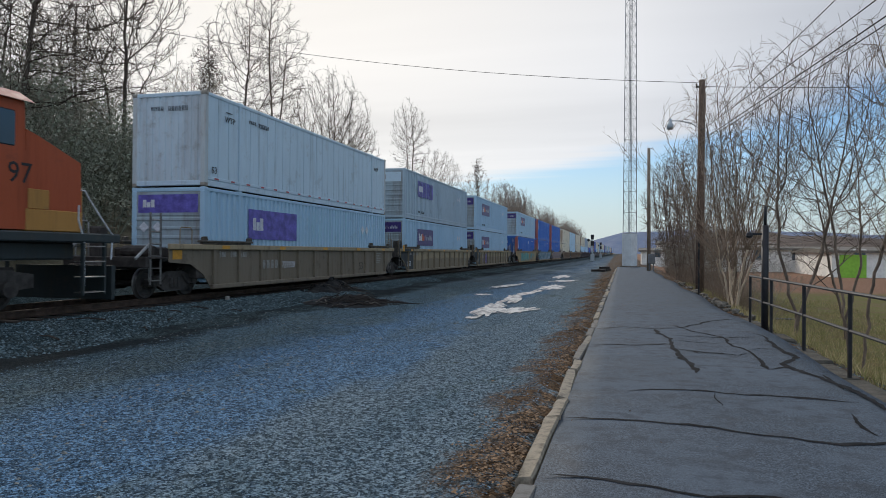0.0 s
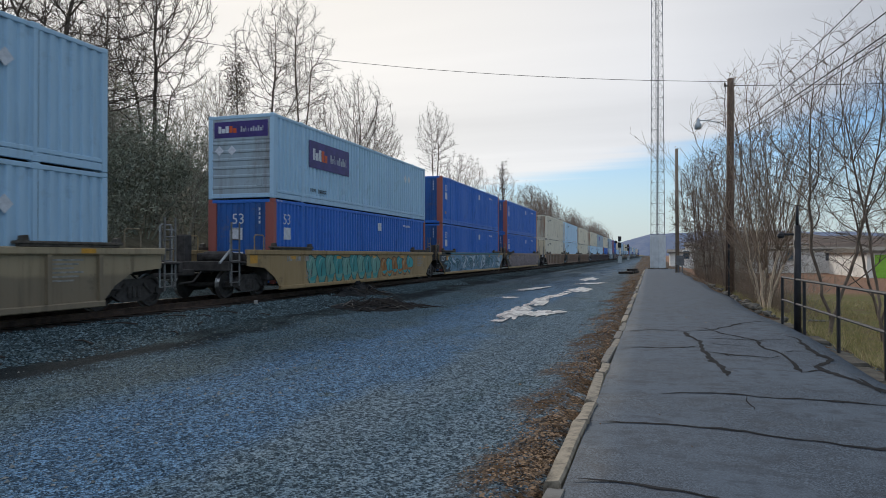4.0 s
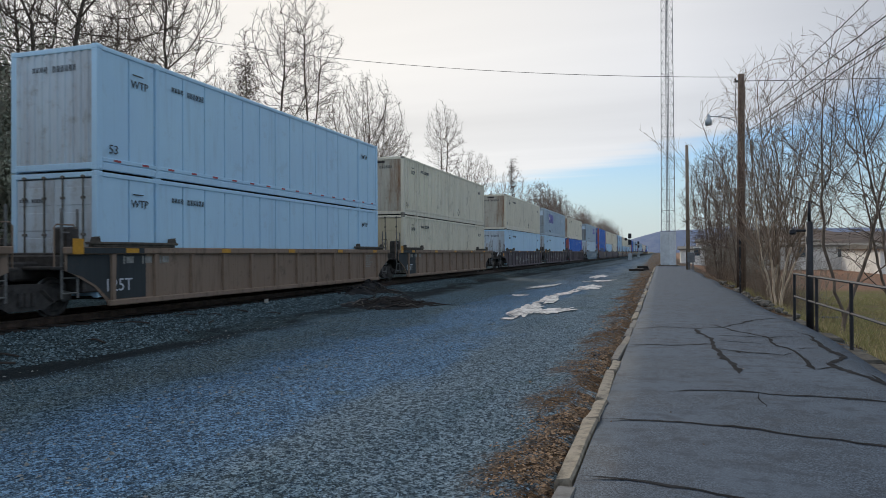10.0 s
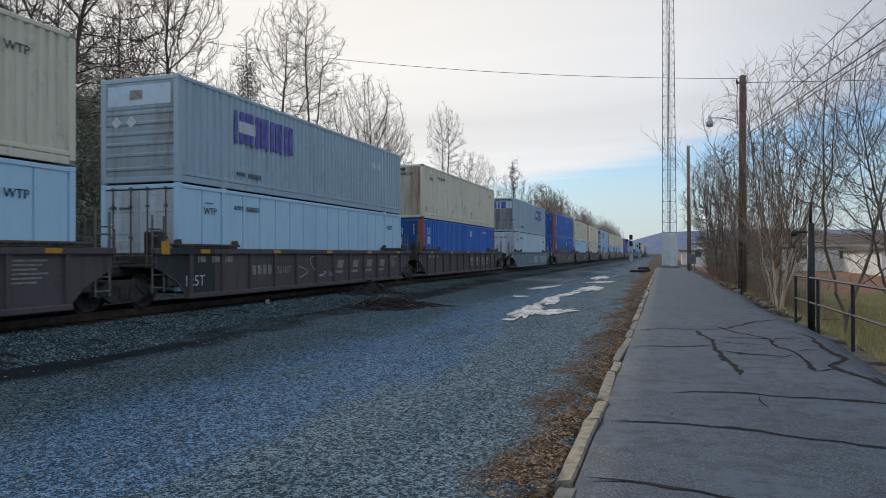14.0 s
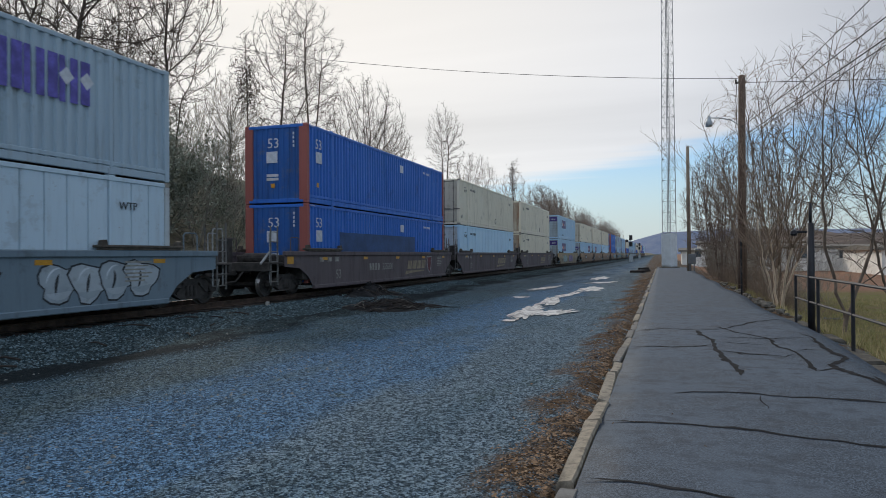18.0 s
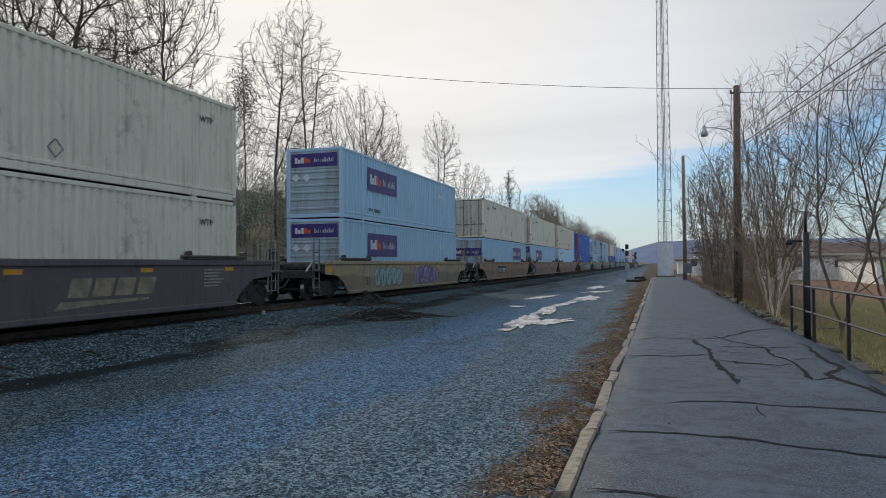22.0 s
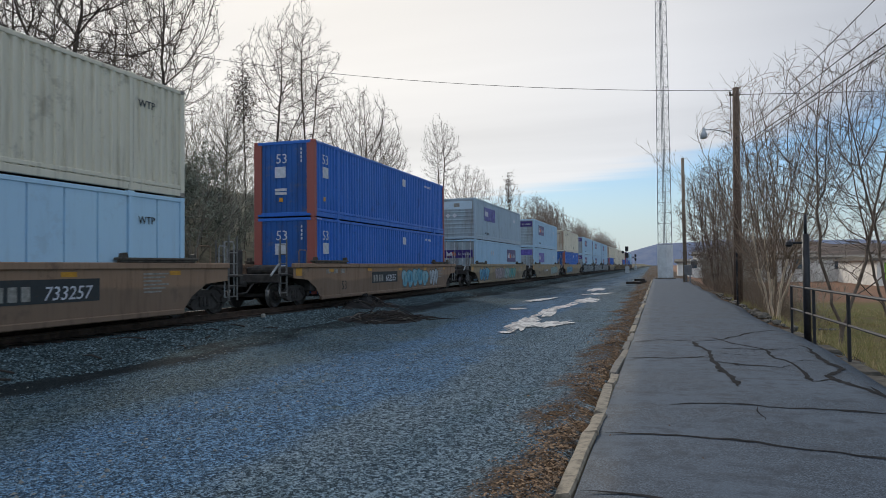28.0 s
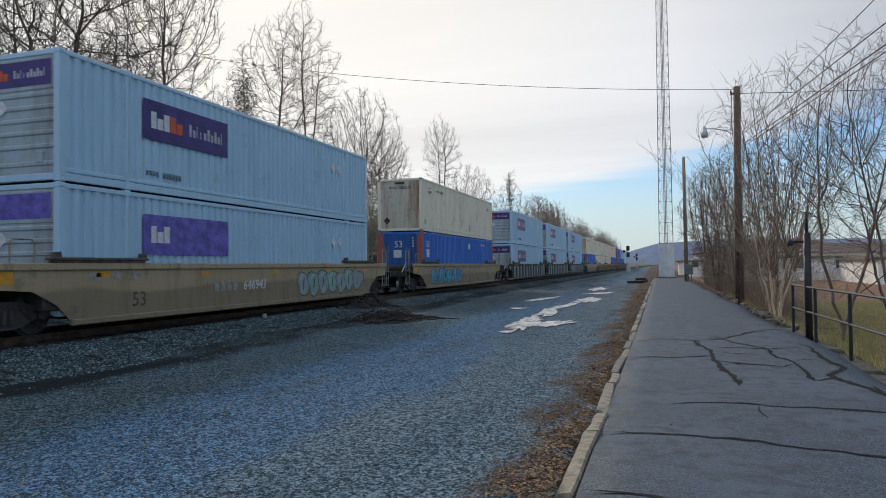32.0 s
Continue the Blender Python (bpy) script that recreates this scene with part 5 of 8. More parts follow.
def ground_material():
    k = Nodes("ground")
    x, y, z = k.xyz()
    wob = k.noise(0.5, 4, 0.6)
    wobx = k.math("ADD", x, k.math("MULTIPLY", k.math("SUBTRACT", wob, 0.5), 2.2))
    stone = k.voronoi(62, "F1", "Color")
    sep = k.n("ShaderNodeSeparateColor")
    k.link(stone, sep.inputs[0])
    sep2 = k.n("ShaderNodeSeparateColor")
    k.link(k.voronoi(27, "F1", "Color"), sep2.inputs[0])
    st = k.math("ADD", k.math("MULTIPLY", sep.outputs[0], 0.55), k.math("MULTIPLY", sep2.outputs[1], 0.45))
    st = k.math("POWER", k.ramp(st, 0.18, 0.85), 1.5)
    grain = k.noise(38, 4, 0.75)
    clot = k.noise(6.5, 6, 0.75)
    patch = k.noise(0.16, 4, 0.6)
    lanes = k.noise(0.7, 5, 0.6, (1.0, 0.14, 1))
    # lot of crushed blue-grey stone, with worn green-grey and dark strips along the way of the wheels
    lot = k.mix(st, (0.022, 0.050, 0.084), (0.20, 0.38, 0.60))
    lot = k.mix(k.ramp(grain, 0.46, 0.62, 0, 0.55), lot, (0.020, 0.036, 0.052))
    side = k.math("ADD", wobx, k.math("MULTIPLY", k.math("SUBTRACT", lanes, 0.5), 3.0))
    dull = k.mix(st, (0.028, 0.046, 0.058), (0.27, 0.355, 0.40))
    lot = k.mix(k.ramp(side, -3.9, -3.0, 0, 0.85), lot, dull)
    lot = k.mix(k.ramp(side, -5.6, -6.6, 0, 0.85), lot, k.mix(st, (0.018, 0.034, 0.038), (0.175, 0.25, 0.265)))
    lot = k.mix(k.ramp(lanes, 0.55, 0.64, 0, 0.7), lot, k.mix(st, (0.018, 0.036, 0.048), (0.17, 0.265, 0.33)))
    lot = k.mix(k.ramp(patch, 0.55, 0.66, 0, 0.45), lot, k.mix(st, (0.030, 0.045, 0.046), (0.25, 0.31, 0.30)))
    lot = k.mix(k.ramp(clot, 0.54, 0.66, 0, 0.5), lot, (0.016, 0.032, 0.044))
    pale = k.math("MULTIPLY", k.ramp(k.noise(2.2, 6, 0.75, (1, 0.4, 1)), 0.56, 0.68), k.ramp(lanes, 0.35, 0.55))
    lot = k.mix(k.math("MULTIPLY", pale, 0.6), lot, k.mix(st, (0.04, 0.08, 0.115), (0.23, 0.35, 0.44)))
    moss = k.math("MULTIPLY", k.ramp(k.noise(0.9, 5, 0.65, (1, 0.45, 1)), 0.57, 0.68), k.ramp(wobx, -4.5, -2.0))
    lot = k.mix(k.math("MULTIPLY", moss, 0.55), lot, (0.028, 0.052, 0.026))
    weeds = k.math("MULTIPLY", k.ramp(k.noise(1.1, 3, 0.6), 0.66, 0.72), k.ramp(grain, 0.35, 0.55))
    lot = k.mix(k.math("MULTIPLY", weeds, 0.75), lot, (0.05, 0.06, 0.022))
    # stony tan strip where the lot meets the foot of the ballast
    edge = k.math("ADD", wobx, k.math("MULTIPLY", k.math("MINIMUM", k.math("MAXIMUM", y, 4.0), 40.0), 0.04))
    strip = k.math("MULTIPLY", k.ramp(edge, -8.5, -7.5), k.ramp(edge, -5.1, -6.9))
    strip = k.math("MULTIPLY", strip, k.ramp(k.noise(0.45, 6, 0.7, (1, 0.35, 1)), 0.42, 0.60))
    lot = k.mix(k.math("MULTIPLY", strip, 0.6), lot, k.mix(st, (0.022, 0.032, 0.032), (0.17, 0.20, 0.185)))
    # fine dirt further off
    lot = k.mix(k.ramp(y, 18.0, 50.0, 0, 0.6), lot, k.mix(k.ramp(lanes, 0.4, 0.6), (0.055, 0.072, 0.086), (0.125, 0.148, 0.165)))
    # leaf litter along the kerb
    litter = k.mix(k.ramp(k.noise(22, 4, 0.7), 0.35, 0.65), (0.022, 0.017, 0.012), (0.17, 0.105, 0.058))
    lw = k.math("SUBTRACT", wobx, k.math("MULTIPLY", y, -0.012))
    c = k.mix(k.math("MULTIPLY", k.ramp(lw, -1.5, -0.95), k.ramp(k.noise(2.6, 5, 0.7), 0.34, 0.52)), lot, litter)
    # ballast by the track
    bal = k.mix(st, (0.014, 0.026, 0.030), (0.17, 0.24, 0.255))
    bal = k.mix(k.ramp(grain, 0.44, 0.62, 0, 0.75), bal, (0.008, 0.014, 0.016))
    dark = k.mix(k.ramp(k.noise(0.8, 5, 0.65), 0.42, 0.62, 0, 0.6), bal, (0.018, 0.023, 0.024))
    c = k.mix(k.ramp(edge, -7.6, -8.4), c, dark)
    foot = k.math("MULTIPLY", k.ramp(edge, -9.7, -8.8), k.ramp(edge, -7.6, -8.3))
    foot = k.math("MULTIPLY", foot, k.ramp(k.noise(0.4, 6, 0.7, (1, 0.3, 1)), 0.40, 0.54))
    c = k.mix(k.math("MULTIPLY", foot, 0.88), c, (0.016, 0.020, 0.022))
    # wooded bank
    bank = k.mix(k.ramp(k.noise(0.7, 6, 0.7), 0.35, 0.65), (0.11, 0.10, 0.07), (0.22, 0.20, 0.14))
    c = k.mix(k.ramp(wobx, -19.5, -21.5), c, bank)
    # rough grass and bare earth beyond the path
    grass = k.mix(k.ramp(k.noise(1.4, 6, 0.7), 0.35, 0.62), (0.2, 0.15, 0.085), (0.17, 0.17, 0.06))
    grass = k.mix(k.ramp(y, 46.0, 50.0), grass, k.mix(k.ramp(grain, 0.3, 0.7), (0.2, 0.11, 0.07), (0.34, 0.21, 0.145)))
    c = k.mix(k.ramp(wobx, 3.3, 4.0), c, grass)
    h = k.math("ADD", k.math("MULTIPLY", k.voronoi(62, "F1", "Distance"), -1.0), k.math("ADD", k.math("MULTIPLY", grain, 0.5), k.math("MULTIPLY", clot, 1.2)))
    return k.done(c, 0.92, 0, h, 0.02, 1.0, 0.06)


M_GROUND = ground_material()


def asphalt():
    k = Nodes("asphalt")
    agg = k.voronoi(110, "F1", "Color")
    s = k.n("ShaderNodeSeparateColor")
    k.link(agg, s.inputs[0])
    big, mid = k.noise(0.55, 5, 0.6), k.noise(3.5, 5, 0.65)
    c = k.mix(k.math("POWER", s.outputs[0], 1.4), (0.016, 0.025, 0.037), (0.105, 0.14, 0.185))
    c = k.mix(k.ramp(big, 0.42, 0.60, 0, 0.65), c, (0.088, 0.113, 0.145))
    c = k.mix(k.ramp(mid, 0.48, 0.66, 0, 0.6), c, (0.03, 0.036, 0.046))
    wear = k.noise(1.2, 6, 0.7, (0.35, 1.6, 1))
    c = k.mix(k.ramp(wear, 0.54, 0.7, 0, 0.55), c, (0.046, 0.054, 0.064))
    h = k.math("ADD", k.math("MULTIPLY", s.outputs[1], 0.4), k.noise(120, 2))
    return k.done(c, k.ramp(big, 0.3, 0.7, 0.7, 0.9), 0, h, 0.006, 0.6, 0.25)


M_ASPHALT = asphalt()
k = Nodes("tar_seal")
M_TAR = k.done(k.mix(k.ramp(k.noise(5, 4), 0.35, 0.7), (0.007, 0.008, 0.010), (0.02, 0.021, 0.024)), 0.85, spec=0.1)
k = Nodes("weathered_kerb_stone")
kn = k.noise(7, 6, 0.7)
M_KERB = k.done(k.mix(k.ramp(kn, 0.4, 0.7, 0, 0.7), k.mix(k.random(), (0.35, 0.30, 0.225), (0.17, 0.17, 0.165)), (0.075, 0.066, 0.052)), 0.9, bump=kn, depth=0.03, strength=0.8, spec=0.2)
M_CONCRETE = plain("old_concrete", (0.16, 0.145, 0.12), 0.9, scale=3, vary=0.35, bump=0.015)
M_EDGE = plain("dark_mossy_concrete", (0.075, 0.068, 0.055), 0.9, scale=5, vary=0.45, bump=0.03)
M_TIE = plain("creosoted_tie", (0.035, 0.028, 0.023), 0.85, scale=4, vary=0.35, bump=0.01, stretch=(0.3, 3, 3))
M_DIRT = plain("black_dirt", (0.011, 0.011, 0.011), 0.9, scale=2.5, vary=0.4, bump=0.03)
M_STICK = plain("weathered_grey_sticks", (0.13, 0.115, 0.10), 0.85, scale=5, vary=0.4)
M_WOODPOLE = plain("weathered_pole_wood", (0.13, 0.085, 0.06), 0.85, scale=6, vary=0.35, bump=0.008, stretch=(3, 3, 0.25))
M_WIRE = plain("black_cable", (0.02, 0.02, 0.022), 0.6)
M_POLE_PALE = plain("sun_bleached_pole_wood", (0.26, 0.205, 0.15), 0.85, scale=6, vary=0.3, stretch=(3, 3, 0.25))
M_BARK = plain("grey_brown_bark", (0.10, 0.078, 0.062), 0.9, scale=5, vary=0.4, bump=0.02, stretch=(1, 1, 0.3))
M_TWIG = plain("grey_brown_twigs", (0.085, 0.066, 0.052), 0.9, scale=1.2, vary=0.35)
# far twigs: distance haze put into the colour, paler than the near ones
M_TWIG_F = plain("haze_paled_twigs", (0.24, 0.185, 0.15), 0.9, scale=1.2, vary=0.3)
M_TWIG_B = plain("tan_brown_twigs", (0.30, 0.265, 0.205), 0.9, scale=1.2, vary=0.35)
M_BARK_R = plain("tan_bark", (0.52, 0.41, 0.295), 0.85, scale=6, vary=0.35, bump=0.012, stretch=(1, 1, 0.35))
M_BARK_D = plain("grey_tree_bark", (0.17, 0.13, 0.10), 0.9, scale=6, vary=0.4, bump=0.02, stretch=(1, 1, 0.35))
M_TWIG_R = plain("tan_twigs", (0.24, 0.175, 0.125), 0.85, scale=1.5, vary=0.35)
M_TWIG_K = plain("grey_twigs", (0.15, 0.115, 0.09), 0.85, scale=1.5, vary=0.35)
M_TWIG_D = plain("brown_twigs", (0.15, 0.105, 0.078), 0.85, scale=1.5, vary=0.35)
M_TWIG_G = plain("dull_green_undergrowth", (0.26, 0.27, 0.20), 0.9, scale=1.5, vary=0.4)
# puddle surface: the bright sky's reflection is painted in as pale patches
k = Nodes("puddle_sky_sheen")
M_PUDDLE = k.done(k.mix(k.ramp(k.noise(3.2, 7, 0.8, (1, 0.35, 1)), 0.44, 0.54), (0.07, 0.08, 0.09), (0.46, 0.47, 0.465)), 0.4, bump=k.noise(9, 4), depth=0.01, strength=0.3)


def path_kerb_x(y):
    return -0.66 - 0.0036 * max(0.0, y - 20.0)


def path_right_x(y):
    return 2.86 + 0.10 * math.sin(y * 0.5) - 0.006 * max(0, y - 12)


def setting():
    xs = steps((-1500, -300, 150), (-300, -60, 24), (-60, -18, 1.4), (-18, -7, 0.35), (-7, 3.2, 0.3), (3.2, 8, 0.4), (8, 40, 3), (40, 300, 26), (300, 1500, 150))
    ys = steps((-60, -3, 6), (-3, 30, 0.4), (30, 80, 1.2), (80, 240, 6), (240, 700, 30), (700, 3500, 200))
    tagged(new("ground", grid_mesh(xs, ys, ground_z, "ground", M_GROUND)), "blue-grey gravel lot, ballast and wooded bank", "ground", kind="structure")
    # asphalt path: gently uneven slab
    m = Mesh()
    py = steps((-4, 20, 0.5), (20, 84, 2))
    cols = 10
    for y in py:
        a, b = path_kerb_x(y) + 0.055, path_right_x(y)
        for i in range(cols + 1):
            x = a + (b - a) * i / cols
            m.v.append((x, y, 0.012 * noise.noise((x * 0.8, y * 0.5, 9.0)) + (-0.02 if i in (0, cols) else 0)))
    for j in range(len(py) - 1):
        for i in range(cols):
            q = j * (cols + 1) + i
            m.f.append((q, q + 1, q + cols + 2, q + cols + 1))
    n0 = len(m.v)
    for j, y in enumerate(py):
        m.v.append((path_kerb_x(y) + 0.055, y, -0.2)), m.v.append((path_right_x(y), y, -0.2))
    for j in range(len(py) - 1):
        l0, l1 = j * (cols + 1), (j + 1) * (cols + 1)
        m.f.append((l0, l1, n0 + 2 * j + 2, n0 + 2 * j))
        m.f.append((l0 + cols, n0 + 2 * j + 1, n0 + 2 * j + 3, l1 + cols))
    pav = tagged(new("pavement", m.data("pavement", M_ASPHALT, True)), "worn dark asphalt path with tarred cracks", "pavement", kind="structure")
    return pav


def path_z(x, y):
    return 0.012 * noise.noise((x * 0.8, y * 0.5, 9.0))


def tar_cracks(pav):
    """Tar-sealed cracks: flat winding strips on the path."""
    rng = random.Random(5)
    runs = [
        [(-0.58, 4.97), (-0.22, 5.03), (0.11, 4.93), (0.43, 4.81), (0.94, 4.87), (2.8, 4.7)],
        [(-0.58, 6.76), (-0.09, 6.82), (0.6, 6.77), (1.15, 6.62), (1.65, 6.48), (2.15, 6.56), (2.8, 6.6)],
        [(0.03, 8.29), (0.75, 8.47), (1.3, 8.44), (1.95, 8.41), (2.54, 8.27)],
        [(-0.58, 14.8), (-0.02, 15.4), (0.7, 15.25), (1.18, 15.6), (1.95, 17.3), (2.7, 18.3)],
        [(-0.58, 12.28), (0.09, 12.4), (0.58, 12.6), (0.82, 13.0)],
        [(0.6, 15.2), (0.66, 14.3), (0.83, 13.6), (0.8, 12.7), (0.84, 11.5), (0.93, 10.5), (0.95, 9.6)],
        [(1.07, 16.0), (1.37, 14.9), (1.83, 14.2), (1.83, 13.0), (2.0, 12.2), (1.98, 11.2), (1.92, 10.2)],
        [(0.86, 12.1), (1.33, 11.8), (1.79, 11.7), (1.99, 12.0)],
        [(2.57, 13.9), (2.54, 12.4), (2.62, 11.7), (2.24, 11.0), (2.28, 10.5), (2.46, 9.9), (2.54, 9.4), (2.65, 8.8), (2.6, 7.9)],
        [(2.57, 10.1), (2.5, 8.9)],
        [(2.2, 7.7), (2.15, 7.1), (2.17, 6.7)],
        [(0.89, 14.1), (1.93, 14.0), (2.55, 14.4)],
        [(2.52, 15.0), (2.63, 14.4), (2.6, 13.4)],
        [(1.0, 8.4), (0.97, 7.6)],
        [(1.9, 10.3), (2.2, 10.6), (2.36, 10.4)],
        [(0.8, 12.3), (1.1, 11.9), (1.2, 11.5)],
        [(2.47, 12.5), (2.2, 12.7), (1.97, 12.3)],
        [(0.76, 13.4), (1.2, 13.2), (1.77, 13.0)],
    ]
    for run, w in zip(runs, (0.032, 0.046, 0.036, 0.045, 0.045, 0.055, 0.045, 0.04, 0.065, 0.05, 0.03, 0.04, 0.03, 0.02, 0.03, 0.02, 0.025, 0.016)):
        pts = []
        for (a, b), (c, d) in zip(run, run[1:]):
            n = max(3, int(math.hypot(c - a, d - b) / 0.09))
            pts += [(a + (c - a) * i / n, b + (d - b) * i / n) for i in range(n)]
        m = Mesh()
        for i, (x, y) in enumerate(pts):
            e = 0.05 * noise.noise((x * 2.5, y * 2.5, 4)) + 0.02 * noise.noise((x * 9, y * 9, 1))
            x, y = min(2.8, x + e), y + 0.08 * noise.noise((x * 2.2, y * 2.2, 8)) + 0.02 * rng.uniform(-1, 1)
            q0, q1 = pts[max(0, i - 1)], pts[min(len(pts) - 1, i + 1)]
            d = Vector((q1[0] - q0[0], q1[1] - q0[1], 0)).normalized()
            s = w * (0.4 + 1.1 * abs(noise.noise((x * 4, y * 4, 2)))) * (1 + 1.1 * max(0, noise.noise((x * 1.2, y * 1.2, 6)))) * min(1.0, 0.15 + 0.25 * min(i, len(pts) - 1 - i))
            for t in (-1, 1):
                px, py = x - d.y * s * t, y + d.x * s * t
                m.v.append((px, py, path_z(px, py) + 0.005))
            if i:
                o = 2 * i
                m.f.append((o - 2, o - 1, o + 1, o))
        part("tar_seam", m.data("tar_seam", M_TAR), pav, "winding black tar seam")


def kerb():
    top = tagged(new("kerb"), "row of weathered pale kerb stones between path and gravel", "kerb", kind="structure")
    rng = random.Random(2)
    y = -2.0
    while y < 76:
        n = rng.choice((0.9, 1.2, 1.5, 1.8)) if y < 30 else 2.4
        x = path_kerb_x(y + n / 2)
        mm = Mesh()
        cuts = 5
        ring = []
        for i in range(cuts + 1):
            t = i / cuts
            yy = (n - 0.025) * (t - 0.5)
            j = [(0.006 if i not in (0, cuts) else 0.02) * rng.uniform(-1, 1) for _ in range(6)]
            ring.append([(-0.085 + j[0], yy, -0.2), (-0.085 + j[1], yy, -0.02 + j[2]), (-0.065 + j[1], yy, 0.012 + j[2]), (0.04 + j[3], yy, 0.012 + j[4]), (0.052 + j[3], yy, -0.014 + j[4]), (0.05, yy, -0.2)])
        for r in ring:
            mm.v += r
        for i in range(cuts):
            for q in range(5):
                a = i * 6 + q
                mm.f.append((a, a + 1, a + 7, a + 6))
        mm.f.append(tuple(range(6))), mm.f.append(tuple(range(cuts * 6, cuts * 6 + 6))[::-1])
        part("kerb_stone", mm.data("kerb_stone", M_KERB), top, "", pose(x + rng.uniform(-0.03, 0.03), y + n / 2, rng.uniform(-0.02, 0.008) - (0.03 if 10.6 < y < 17 else 0), rng.uniform(-0.6, 0.6), rng.uniform(-6, 6), rng.uniform(-1.8, 1.8)))
        y += n + rng.choice((0.01, 0.02, 0.05, 0.12))


def track():
    top = tagged(new("railway_track"), "pair of rails on dark creosoted ties", "railway track", kind="structure")
    prof = [(-0.07, 0.0), (-0.07, 0.015), (-0.012, 0.03), (-0.012, 0.125), (-0.037, 0.135), (-0.037, 0.168), (0.037, 0.168), (0.037, 0.135), (0.012, 0.125), (0.012, 0.03), (0.07, 0.015), (0.07, 0.0)]
    for s in (-1, 1):
        part("rail", Mesh().prism([(u + s * 0.755 + TRACK_X, w + RAIL - 0.172) for u, w in prof], 1, -40, 900).data("rail", M_RAIL), top)
    tie = shared("tie", lambda: Mesh().rbox(-1.3, 1.3, -0.115, 0.115, -0.1, 0.075, 0.015).data("tie", M_TIE))
    rng = random.Random(9)
    y = -8.0
    for i in range(150):
        part("tie", tie, top, "", pose(TRACK_X + rng.uniform(-0.04, 0.04), y, 0.012 + rng.uniform(-0.01, 0.01), 0, 0, rng.uniform(-1, 1)))
        y += 0.53
    m = Mesh()
    while y < 600:
        m.box(TRACK_X - 1.3, TRACK_X + 1.3, y - 0.11, y + 0.11, -0.05, 0.085)
        y += 0.53
    tagged(part("far_ties", m.data("far_ties", M_TIE, fix=False), top), kind="stuff")


def puddles():
    rng = random.Random(4)
    for cx, cy, a, b, turn in ((-3.95, 20.6, 0.36, 2.6, 2), (-3.05, 20.2, 0.42, 1.2, -14), (-4.0, 25.2, 0.30, 2.8, 2), (-3.85, 29.4, 0.26, 2.2, -6), (-3.5, 34.6, 0.55, 2.2, 0), (-3.6, 42.0, 0.5, 1.6, -20), (-5.8, 34.6, 0.36, 2.4, -8), (-3.85, 17.6, 0.17, 0.32, 0), (-5.6, 27.4, 0.36, 0.5, 0), (-4.4, 50.0, 0.5, 3.0, 0)):
        ring = []
        for k in range(90):
            t = 2 * math.pi * k / 90
            r = 1 + 0.55 * noise.noise((math.cos(t) * 1.7 + cx, math.sin(t) * 1.7 + cy, 0)) + 0.5 * noise.noise((math.cos(t) * 5 + cx, math.sin(t) * 5 + cy, 2))
            ring.append((a * r * math.cos(t), b * r * math.sin(t)))
        m = Mesh()
        m.v = [(u, w, 0.0) for u, w in ring]
        m.f = [tuple(range(90))]
        ob = tagged(new("puddle", m.data("puddle", M_PUDDLE)), "whitish puddle on the gravel, with the sky's sheen in its colour", "puddle", "puddles on the lot")
        ob.matrix_basis = pose(cx, cy, ground_z(cx, cy) + 0.028, 0, 0, turn)


def dirt_pile():
    """A flat heap of brushwood, and a darker mound of dirt behind it."""
    rng = random.Random(3)
    for cx, cy, rx, ry, high, sticks, clods, label in ((-8.75, 20.9, 1.35, 1.5, 0.10, 90, 24, "flat heap of dark brushwood and broken sticks beside the track"), (-11.5, 25.6, 0.8, 1.9, 0.22, 30, 40, "low mound of black dirt with broken wood beside the track")):
        top = tagged(new("dirt_pile"), label, "dirt pile", "heaps beside the track")
        top.matrix_basis = pose(cx, cy, 0)
        xs, ys = steps((-rx * 1.5, rx * 1.5, 0.14)), steps((-ry * 1.5, ry * 1.5, 0.18))

        def z(x, y):
            r = math.hypot((x + 0.12 * y) / rx, y / ry) * (1 + 0.3 * noise.noise((x * 1.3, y * 1.3, 6)))
            return ground_z(x + cx, y + cy) - 0.03 + max(0, 1 - r * r) * (high + 0.09 + high * 1.1 * noise.noise((x * 1.7, y * 1.2, 0)) + 0.2 * noise.noise((x * 4, y * 4, 3)))
        part("mound", grid_mesh(xs, ys, z, "mound", M_DIRT, False), top)
        for i in range(sticks):
            x, y, a, l = rng.gauss(0, rx * 0.5), rng.gauss(0, ry * 0.4), rng.gauss(0.25, 0.7), rng.uniform(0.3, 1.3)
            q = (x + l * math.cos(a), y + l * math.sin(a))
            mid = ((x + q[0]) / 2, (y + q[1]) / 2)
            pts = [(x, y, z(x, y) + 0.02), (mid[0], mid[1], z(*mid) + rng.uniform(0.04, 0.16)), (q[0], q[1], z(*q) + rng.uniform(0.02, 0.1))]
            part("stick", Mesh().tube(pts, [0.022, 0.016, 0.006], 4).data("stick", M_STICK if i % 8 == 0 else M_TIE), top)
        for i in range(clods):
            x, y, q = rng.gauss(0, rx * 0.4), rng.gauss(0, ry * 0.45), rng.uniform(0.04, 0.13)
            part("clod", shared(("clod", i % 5), lambda: clod(i % 5)), top, "", pose(x, y, z(x, y), rng.uniform(0, 90), rng.uniform(0, 90), 0) @ Matrix.Diagonal((q, q, q * 0.7, 1)))


def clod(seed, material=None):
    bm = bmesh.new()
    bmesh.ops.create_icosphere(bm, subdivisions=1, radius=1.0)
    for v in bm.verts:
        v.co *= 1 + 0.35 * noise.noise(v.co * 1.3 + Vector((seed * 7, 0, 0)))
    me = bpy.data.meshes.new("clod")
    bm.to_mesh(me)
    bm.free()
    me.materials.append(material or M_DIRT)
    return me


# ---- scattered stones and leaves ----


